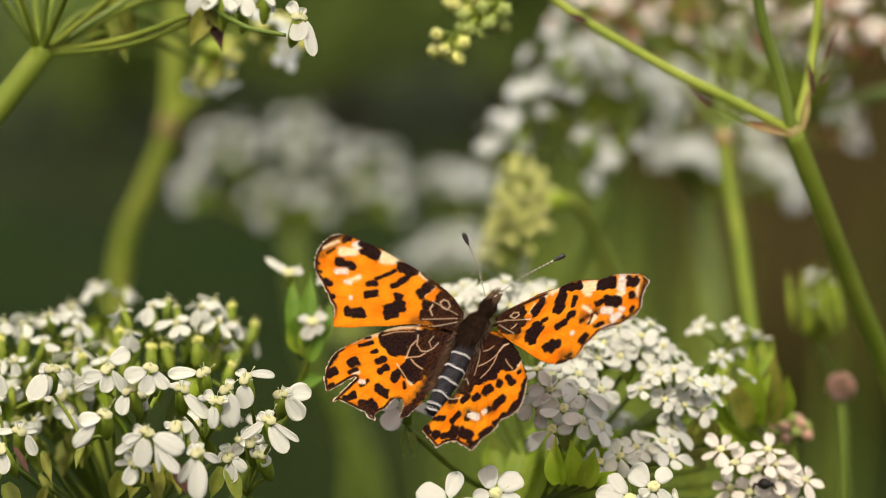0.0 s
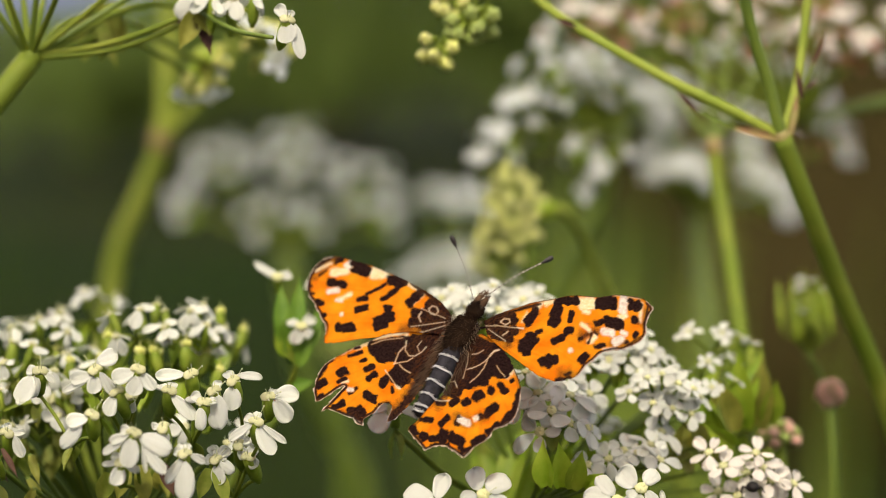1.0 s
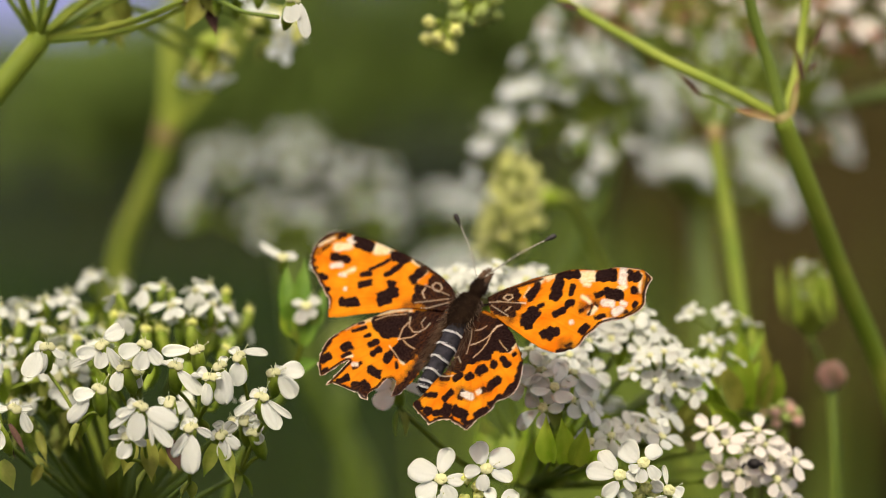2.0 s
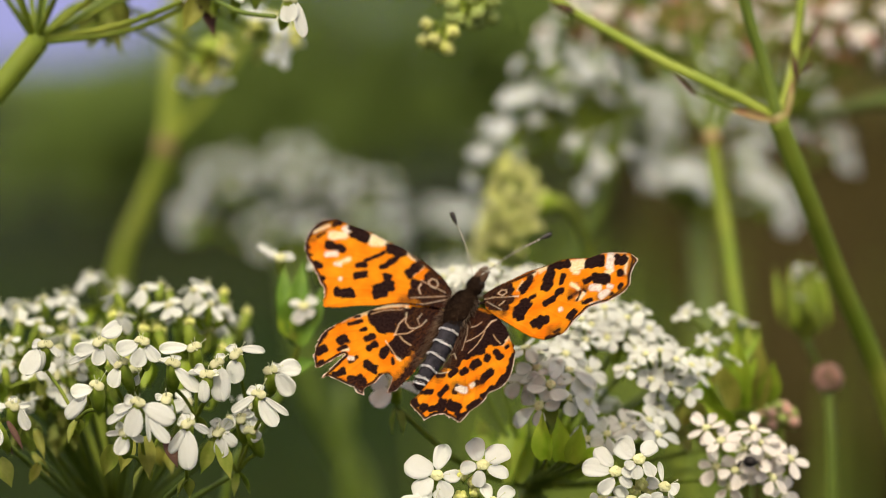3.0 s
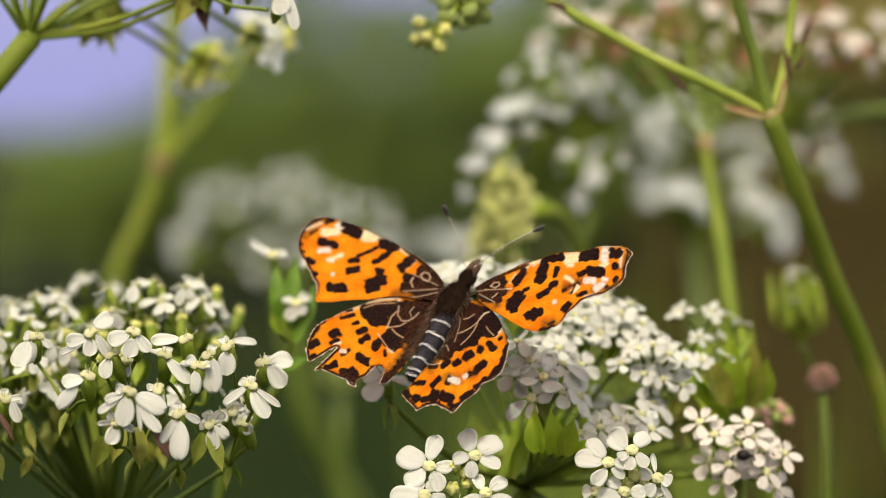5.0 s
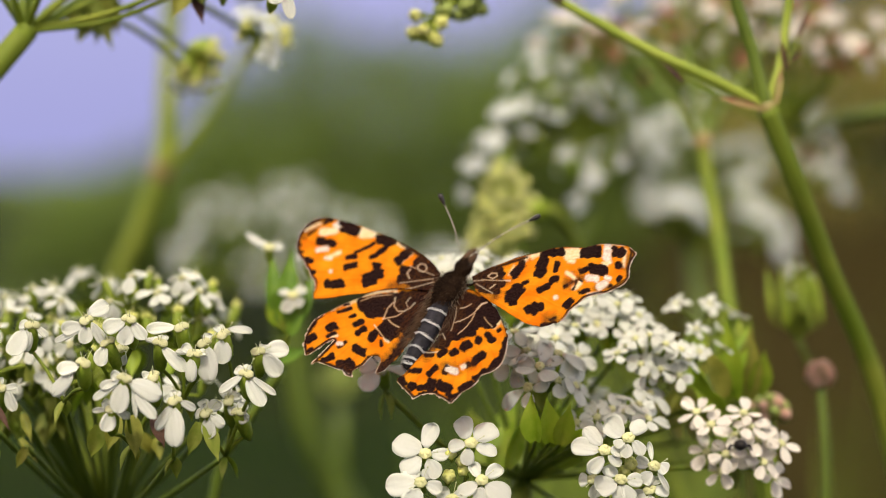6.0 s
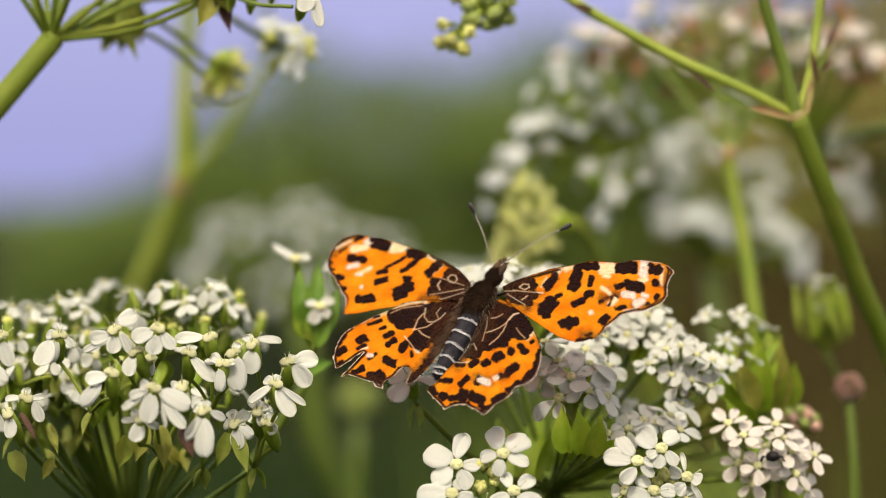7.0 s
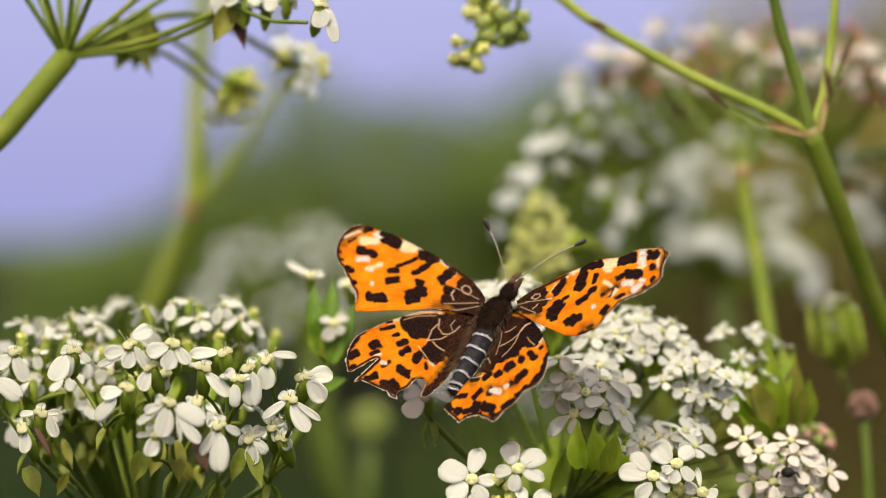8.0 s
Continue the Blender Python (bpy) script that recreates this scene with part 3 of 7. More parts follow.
# ------------------------------------------------------------------ ground, hedge and far trees
def build_ground():
    g = Geo()
    n = 60
    pts = []
    for i in range(n + 1):
        for j in range(n + 1):
            u, v = 2 * i / n - 1, 2 * j / n - 1
            x, y = math.copysign(abs(u) ** 4, u) * 1.5e6 + u * 3000, math.copysign(abs(v) ** 4, v) * 1.5e6 + v * 3000
            far = math.hypot(x, y)
            z = 18 * noise.noise(Vector((x / 700, y / 700, 0))) if far < 30000 else 0
            pts.append((x, y, z))
    g.grid(pts, n + 1, n + 1)
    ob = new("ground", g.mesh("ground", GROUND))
    tagged(ob, "dark green and brown meadow ground reaching the horizon", "ground", kind="structure")


def build_grass():
    rnd = random.Random(7)
    v, f = [], []
    for k in range(9000):
        y = rnd.uniform(-0.6, 9.0) ** 1.0 if k % 3 else rnd.uniform(-1.2, 2.5)
        x = rnd.uniform(-0.9, 0.9) * (0.6 + 0.25 * max(y, 0))
        if -0.45 < y < 0.02 and abs(x) < 0.10:
            continue
        h = rnd.uniform(0.12, 0.36) * (0.8 if y < 1 else 1.0)
        a = rnd.uniform(0, 6.283)
        w = rnd.uniform(0.0015, 0.0035)
        lean = Vector((rnd.uniform(-1, 1), rnd.uniform(-1, 1), 0)) * 0.35
        side = Vector((math.cos(a), math.sin(a), 0)) * w
        base = Vector((x, y, -0.02))
        o = len(v)
        for s, wd in ((0, 1.0), (0.45, 0.9), (0.8, 0.55), (1.0, 0.05)):
            c = base + Vector((0, 0, h * (s - 0.12 * s * s))) + lean * h * s * s
            v += [tuple(c - side * wd), tuple(c + side * wd)]
        for s in range(3):
            f.append((o + 2 * s, o + 2 * s + 1, o + 2 * s + 3, o + 2 * s + 2))
    me = bpy.data.meshes.new("grass")
    me.from_pydata(v, [], f)
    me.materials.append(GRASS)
    tagged(new("grass", me), "long dark green meadow grass between the stems", "grass", kind="stuff")


def build_dry_grass():
    rnd = random.Random(8)
    v, f = [], []
    for k in range(24000):
        near = k % 2
        y = rnd.uniform(4.5, 9.5) if near else 9.5 + 4.5 * rnd.random()
        x = rnd.uniform(0.115 if near else 0.10, 0.30) * y + rnd.gauss(0, 0.06 if near else 0.15)
        h = rnd.uniform(0.15, 0.2 + 0.04 * y) if near else rnd.uniform(0.2, 0.8)
        a = rnd.uniform(0, 6.283)
        side = Vector((math.cos(a), math.sin(a), 0)) * rnd.uniform(0.003, 0.008)
        lean = Vector((rnd.uniform(-1, 1), rnd.uniform(-1, 1), 0)) * 0.4
        o = len(v)
        for s, wd in ((0, 1.0), (0.5, 0.9), (1.0, 0.1)):
            c = Vector((x, y, -0.015)) + Vector((0, 0, h * s)) + lean * h * s * s
            v += [tuple(c - side * wd), tuple(c + side * wd)]
        f += [(o, o + 1, o + 3, o + 2), (o + 2, o + 3, o + 5, o + 4)]
    me = bpy.data.meshes.new("dry_grass")
    me.from_pydata(v, [], f)
    me.materials.append(STRAW)
    tagged(new("dry_grass", me), "brownish dry grass in the meadow behind", "grass", kind="stuff")


TUFTS = (
    (*(59.8, 700, 802.8), 26, 20), (*(89.6, 850, 792.7), 26, 14), (*(64.6, 600, 774.2), 24, 16), (*(64.5, 1000, 780.3), 22, 12),
)


def build_tall_grass():
    """Tufts of long bright blades in the meadow a step behind the flowers."""
    rnd = random.Random(9)
    v, f = [], []
    for x0, y0, z0, width, count in TUFTS:
        for k in range(count):
            x, y = x0 + rnd.gauss(0, width), y0 + rnd.gauss(0, 60)
            top = z0 + rnd.uniform(-90, 10)
            a = rnd.uniform(-0.7, 0.7)
            side = Vector((math.cos(a), math.sin(a), 0)) * rnd.uniform(1.6, 4.0)
            lean = Vector((rnd.uniform(-1, 1), rnd.uniform(-1, 1), 0)) * 45
            o = len(v)
            for s, wd in ((0, 0.8), (0.35, 1.0), (0.6, 0.95), (0.8, 0.75), (0.93, 0.4), (1.0, 0.04)):
                c = Vector((x, y, -15)) + Vector((0, 0, (top + 15) * s)) + lean * s * s
                v += [tuple((c - side * wd) * MM), tuple((c + side * wd) * MM)]
            for s in range(5):
                f.append((o + 2 * s, o + 2 * s + 1, o + 2 * s + 3, o + 2 * s + 2))
    me = bpy.data.meshes.new("tall_grass")
    me.from_pydata(v, [], f)
    me.materials.append(TALL_GRASS)
    tagged(new("tall_grass", me), "tufts of long bright green grass behind the flowers", "grass", kind="stuff")


def bush(at, height, radius, seed, leaves, label, category="bush", leaf=LEAF):
    """Stems and limbs with an uneven crown of small leaves in clumps."""
    rnd = random.Random(seed)
    base = Vector(at) * 1000
    ob = thing("bush", base, label, category, "hedge shrubs")
    g = Geo()
    tips = []
    for k in range(9):
        a = rnd.uniform(0, 6.283)
        r = radius * rnd.uniform(0.15, 0.8) * 1000
        tip = base + Vector((r * math.cos(a), r * math.sin(a), height * 1000 * rnd.uniform(0.55, 0.92)))
        path = curve([base + Vector((rnd.uniform(-60, 60), rnd.uniform(-60, 60), -30)), (base + tip) / 2 + Vector((0, 0, 150 * height)), tip], 4)
        g.tube(path, taper(len(path), 28 * height, 5), 7, 0, 0.1, 3)
        tips += path[3:]
    part("trunk", g, BARK, ob)
    v, f = [], []
    clumps = []
    for k in range(110):
        a, q = rnd.uniform(0, 6.283), math.sqrt(rnd.random())
        c = Vector((radius * q * math.cos(a), radius * q * math.sin(a), height * (0.20 + 0.78 * rnd.random() ** 0.8 * math.sqrt(max(0.05, 1 - q * q * 0.8)))))
        clumps.append((c, rnd.uniform(0.12, 0.30) * radius))
    for k in range(leaves):
        c, r = rnd.choice(clumps)
        d = Vector((rnd.gauss(0, 1), rnd.gauss(0, 1), rnd.gauss(0, 0.8)))
        p = c + d.normalized() * r * rnd.uniform(0.5, 1.0)
        if p.z < 0.02:
            continue
        m = frame_of((rnd.gauss(0, 0.6), rnd.gauss(-0.6, 0.6), rnd.gauss(0.9, 0.5)), (rnd.gauss(0, 1), rnd.gauss(0, 1), 0.1))
        l = rnd.uniform(0.03, 0.065)
        o = len(v)
        for q in ((0, 0, 0), (0.5, 0.32, 0.08), (1, 0, -0.1), (0.5, -0.32, 0.08)):
            v.append(tuple(p + m @ (Vector(q) * l)))
        f += [(o, o + 1, o + 2), (o, o + 2, o + 3)]
    me = bpy.data.meshes.new("crown")
    me.from_pydata(v, [], f)
    me.materials.append(leaf)
    part("crown", me, None, ob)


def build_hedge():
    bush((-1.8, 14.7, 0), 0.80, 0.5, 17, 7000, "low dark green hedge shrub in the meadow")
    bush((-1.25, 14.6, 0), 1.15, 0.62, 11, 10000, "low dark green hedge shrub in the meadow")
    bush((-0.5, 15.0, 0), 1.8, 0.9, 12, 15000, "dark green leafy hedge shrub")
    bush((0.5, 15.2, 0), 1.8, 1.0, 16, 16000, "dark green leafy hedge shrub")
    bush((1.5, 15.4, 0), 1.95, 1.1, 13, 16000, "dark green leafy hedge shrub")
    bush((2.05, 15.9, 0), 2.2, 1.1, 18, 16000, "dark green leafy hedge shrub")
    bush((1.0, 16.2, 0), 1.85, 1.0, 19, 14000, "dark green leafy hedge shrub")
    bush((2.7, 14.2, 0), 3.3, 1.3, 14, 20000, "tall olive brown leafy hedge shrub", leaf=LEAF_BROWN)
    bush((4.3, 13.5, 0), 3.4, 1.6, 15, 14000, "tall olive brown leafy hedge shrub", leaf=LEAF_BROWN)
    rnd = random.Random(5)
    v, f = [], []
    for k in range(9000):
        a = radians(rnd.uniform(-75, 75))
        r = rnd.uniform(150, 190)
        x, y = r * math.sin(a), r * math.cos(a)
        top = 1.5 + 0.8 * noise.noise(Vector((a * 14, 0, 3))) 
        z = rnd.uniform(0, 1) * top
        l = rnd.uniform(0.5, 1.1)
        m = frame_of((rnd.gauss(0, 1), rnd.gauss(-1, 1), rnd.gauss(0.5, 1)))
        o = len(v)
        for q in ((-0.5, 0, 0), (0, 0.5, 0.1), (0.5, 0, 0), (0, -0.5, 0.1)):
            v.append(tuple(Vector((x, y, z)) + m @ (Vector(q) * l)))
        f.append((o, o + 1, o + 2, o + 3))
    me = bpy.data.meshes.new("far_woods")
    me.from_pydata(v, [], f)
    me.materials.append(LEAF)
    tagged(new("far_woods", me), "distant line of dark green trees on the horizon", "woods", kind="stuff")


# ------------------------------------------------------------------ the plants
PLANTS = "cow parsley plants"


def build_umbel_left():
    """The flowering head beside the butterfly, with unequal outer petals."""
    rnd = random.Random(21)
    hub = Vector((-36.4, 36, 768.3))
    base = (hub.x - 25, hub.y + 40, 0)
    ob = thing("cow_parsley", base, "white flowering cow parsley head with green bracts", "flower", PLANTS)
    stem_to_ground(ob, [base, (base[0] + 5, base[1] - 5, 350), (hub.x - 6, hub.y + 8, 640), hub], 2.6, 1.3)
    foot = little_umbel(ob, hub, (-30.7, -3.4, 787.9), rnd)
    laid_floret(ob, foot, rnd, -33.0, -9.0, 795.8, 30, (0.18, 0.88, 2.13, 1.58, 1.77), (-0.12, -0.77, -0.01, -2.36, 1.53), (-0.53, -0.65, -2.42, -1.17, 1.53), (-1.01, -1.53, -3.25, -1.99, 0.82), (0.76, -0.3, 1.7, -2.31, 1.06))
    laid_floret(ob, foot, rnd, -28.5, -9.5, 795.9, 0, (-0.53, -0.17, -2.42, -1.17, 1.82), (-0.12, -0.82, -0.25, -2.59, 1.7), (0.53, -0.41, 1.58, -2.01, 1.29))
    laid_floret(ob, foot, rnd, -30.8, -9.0, 793.5, 0, (-0.36, -0.47, -0.96, -2.3, 1.47), (0.06, 0.35, -1.29, 1.18, 0.71))
    laid_floret(ob, foot, rnd, -29.5, -6.0, 792.6, 60, (-0, -0.12, -0.19, -1.61, 1.07))
    foot = little_umbel(ob, hub, (-36.2, -3.0, 786.8), rnd)
    laid_floret(ob, foot, rnd, -33.0, -12.0, 791.5, 0, (-0.53, -0.35, -2.51, -0.87, 1.69), (-1.52, -1.22, -3.17, -3.03, 1.57))
    laid_floret(ob, foot, rnd, -39.4, -4.0, 795.0, 20, (-1.32, -0.59, -1.94, -3.05, 2.16), (-0.6, -0.48, -0.85, -2.58, 1.32), (0.6, -0.18, 1.67, -1.09, 0.84))
    foot = little_umbel(ob, hub, (-28.4, -8.3, 782.5), rnd)
    laid_floret(ob, foot, rnd, -28.4, -15.0, 790.1, 10, (-0.18, -0.58, -0.71, -3.29, 1.9), (0.75, -0.52, 3.63, -1.69, 2.13), (-0.75, -0.29, -2.31, -0.97, 1.1), (-1.22, -0.86, -3.13, -1.9, 0.92), (1.2, -1.45, 1.31, -3.82, 0.46), (1.55, -2.26, 3.1, -3.95, 1.21))
    laid_floret(ob, foot, rnd, -29.7, -14.0, 786.8, 40, (-0.35, 0, -2.03, -0.05, 0.58), (-0.23, -0.29, -0.65, -2.15, 1.56), (0.46, -0.29, 1.73, -0.7, 0.93))
    laid_floret(ob, foot, rnd, -25.8, -11.0, 790.0, 70, (-0.41, 0.41, -1.11, 0, 0.88), (0.06, -0.47, 0.46, -1.29, 0.82), (-0.3, -0.47, -0.88, -0.76, 0.7))
    foot = little_umbel(ob, hub, (-24.0, -8.0, 781.1), rnd)
    laid_floret(ob, foot, rnd, -23.4, -13.0, 787.6, 20, (-0.18, -0.76, -0.2, -4.43, 2.09), (-0.53, -0.64, -1.93, -2.73, 1.16), (0.76, -0.06, 2.03, -0.82, 0.87))
    foot = little_umbel(ob, hub, (-23.6, -1.0, 786.8), rnd)
    laid_floret(ob, foot, rnd, -23.4, -5.0, 794.8, 0, (-0.84, 0.12, -3.53, -0.29, 1.37))
    laid_floret(ob, foot, rnd, -25.6, -6.0, 793.2, 0, (0.24, -0.6, 2.78, -2.69, 1.43), (-0.71, 0.12, -1.42, 0.72, 0.59))
    laid_floret(ob, foot, rnd, -21.9, -7.0, 792.1, 15, (-0.77, 0.3, -1.9, 0.54, 0.77), (-0.48, -0.65, -0.37, -2.73, 1.25))
    laid_floret(ob, foot, rnd, -20.9, -6.0, 793.2, 80, (0.12, -0.18, 0.4, -3.76, 2.14))
    foot = little_umbel(ob, hub, (-18.2, 2.0, 786.5), rnd)
    laid_floret(ob, foot, rnd, -19.0, -4.0, 794.0, 50, (0.54, 0.84, 2.94, 0.35, 1.08), (-0.18, -0.72, -0.13, -2.94, 1.98))
    laid_floret(ob, foot, rnd, -15.4, -2.0, 792.0, 10, (0.72, 0.06, 3.08, 0.41, 1.93), (0.72, -0.31, 2.41, -2.25, 1.93))
    foot = little_umbel(ob, hub, (-19.3, 1.8, 780.4), rnd)
    laid_floret(ob, foot, rnd, -16.5, -6.0, 789.9, 0, (-0.48, -0.18, -2.75, -1.66, 1.01), (0.18, -0.48, 1.71, -3.23, 1.67), (0.71, -0.36, 3.03, -2.1, 0.77))
    laid_floret(ob, foot, rnd, -20.9, -4.0, 785.6, 90, (0.24, -0.48, 0.29, -2.53, 1.44), (0.48, -0.3, 1.85, -1.21, 1.32), (-0.36, 0.12, -1.14, 0.24, 1.32), (-0.18, 0.54, -0.47, 1.38, 1.2), (0.48, 0.42, 1.33, 1.14, 1.32))
    laid_floret(ob, foot, rnd, -18.7, -1.0, 786.7, 30, (-0.12, 0.3, -0.72, 1.4, 1.33), (0.36, 0.06, 1.21, 0.6, 1.33), (0.24, -0.43, 0.84, -1.4, 1.33))
    laid_floret(ob, foot, rnd, -17.6, -2.0, 785.5, 0, (0.12, -0, 0.96, -0.91, 1.33))
    foot = little_umbel(ob, hub, (-45.0, 1.5, 784.1), rnd)
    laid_floret(ob, foot, rnd, -46.2, 0.0, 794.8, 20, (-0.18, -0.6, 1.08, -2.97, 1.58), (-0.61, -0.48, -2.06, -1.81, 1.58))
    laid_floret(ob, foot, rnd, -48.3, -3.0, 792.2, 0, (0.36, -0.24, 2.99, -2.05, 2.04), (-0, -0.72, -0.49, -2.82, 1.56))
    laid_floret(ob, foot, rnd, -43.0, -4.0, 788.4, 10, (1.19, -0.36, 1.54, -2.4, 1.2), (-0.72, 0, -2.15, 0.13, 0.84), (0.48, -0.18, 1.91, 0.23, 0.72))
    laid_floret(ob, foot, rnd, -44.5, -7.0, 787.0, 50, (0.29, -0.42, 0.46, -2.43, 1.3))
    for centre, n in (((-44.8, 14, 791.9), 3), ((-40.7, 14, 791), 2)):
        umbellule(ob, hub, centre, n, rnd, 1.0, 4.6, True, tilt=0.6, lean=(0.05, -0.5, 0.1), bracts=3, leafy=1.5, bare=0.35, jitter=0.28, ray_mat=STEM_DARK, ray=0.34)
    for foot, tip, w, m in (((-43.4, -5, 786.9), (-41.5, -6, 784.0), 0.7, BRACT_BROWN), ((-44.4, -3, 785.2), (-42.9, -4, 783.2), 0.6, BRACT_BROWN), ((-44.7, -3, 782.6), (-43.1, -4, 779.7), 2.0, BRACT),
                            ((-29.9, -9, 785.8), (-30.7, -10, 782.1), 1.9, BRACT_OLIVE), ((-28.4, -9, 785.8), (-27.7, -10, 781.4), 2.0, BRACT_OLIVE), ((-21, -4, 784.6), (-19.4, -5, 780.6), 1.7, BRACT), ((-21.7, -4, 784.6), (-22.8, -4, 780.9), 1.6, BRACT),
                            ((-32.1, -6, 784.5), (-33, -6, 780.9), 2.0, BRACT), ((-26.3, -7, 785.5), (-24.9, -8, 782.4), 1.6, BRACT_BROWN)):
        g = Geo()
        v = Vector(tip) - Vector(foot)
        leaf_geo(g, foot, v, (0.3, -1, 0.3), v.length, w, 0.15)
        part("bract", g, m, ob)
    for k in range(7):
        foot = Vector((-32.9, 5, 783.0)) + Vector((rnd.uniform(-13.5, 10.5), rnd.uniform(-6, 9), rnd.uniform(-1.5, 2.5)))
        v = Vector((rnd.gauss(0, 0.45), rnd.gauss(-0.1, 0.3), -1)).normalized() * rnd.uniform(2.4, 3.8)
        g = Geo()
        leaf_geo(g, foot, v, (0.2, -1, 0.3), v.length, rnd.uniform(0.8, 1.3), 0.15)
        part("bract", g, BRACT_OLIVE, ob)
        ray_part(ob, hub, foot, 0.3, 0.25, rnd.uniform(-1.5, 0.5), STEM_DARK)
    for centre, n in (((-44.8, 14, 788), 1), ((-40.6, 16, 787.7), 2)):
        umbellule(ob, hub, centre, n, rnd, 1.2, 4.6, False, BUDS_LONG, tilt=0.7, lean=(0, 0.3, 0), bracts=4, leafy=1.7, ray_mat=STEM_DARK, sag=-1.0, ray=0.3)
    for centre, n in (((-41.8, 7.0, 792.7), 3), ((-39.4, 9.0, 789.4), 3), ((-44.3, 9.0, 788.4), 3), ((-25.0, 8.0, 788.8), 2), ((-20.5, 7.0, 787.3), 2), ((-44.7, 10.0, 794.9), 3), ((-37.3, 10.0, 793.4), 2)):
        umbellule(ob, hub, centre, n, rnd, 1.2, 4.2, True, tilt=0.6, lean=(0, -0.2, 0), size=0.64, bracts=2, bare=0.2, leafy=1.0, jitter=0.2, ray_mat=RAY, ray=0.3)
    back = [
        ((-42.4, 19, 798.2), 5), ((-47.3, 20, 797.2), 3), ((-30.8, 15, 799.4), 6), ((-25.3, 16, 799.6), 7), ((-25.8, 20, 795.8), 3),
        ((-38.9, 18, 795.1), 2), ((-23.4, 27, 796.1), 2), ((-39, 38, 799.2), 3), ((-49, 12, 793.4), 4),
    ]
    for centre, n in back:
        umbellule(ob, hub, centre, n, rnd, 1.25, 4.6, True, tilt=0.65, lean=(0, 0.1, 0), size=0.68, bracts=4, bare=0.15, leafy=1.6, bract_mat=LEAFLET, jitter=0.15, ray_mat=RAY, ray=0.32)
    for centre, n in (((-47.8, 16, 795.5), 3), ((-25.3, 15, 795.0), 4), ((-30.5, 14, 795.0), 3), ((-42.2, 15, 794.0), 4), ((-34.8, 10, 791.5), 3), ((-34.5, 22, 796.5), 1), ((-22.4, 27, 797.5), 2), ((-37.5, 12, 794.5), 2)):
        umbellule(ob, hub, centre, n, rnd, 1.2, 4.6, False, BUDS_LONG, tilt=0.7, lean=(0, 0.3, 0), bracts=3, leafy=1.6, bract_mat=LEAFLET, ray_mat=RAY, ray=0.3)


def head_leaves(ob, hub, rnd, rows):
    """Small upright leaves on thin stalks. rows: foot, tip, width."""
    for foot, tip, w in rows:
        g = Geo()
        v = Vector(tip) - Vector(foot)
        leaf_geo(g, foot, v, (rnd.gauss(0, 0.5), -1, rnd.gauss(0.5, 0.3)), v.length, w * 0.8, rnd.uniform(0.05, 0.3), 0, rnd.uniform(0.2, 0.5))
        part("leaf", g, rnd.choice((LEAFLET, BRACT_OLIVE) if foot[0] > 28 else (LEAF_LIME_LIT, LEAFLET, LEAF_LIME_LIT)), ob)
        ray_part(ob, hub, foot, 0.2, 0.16, 0, RAY)


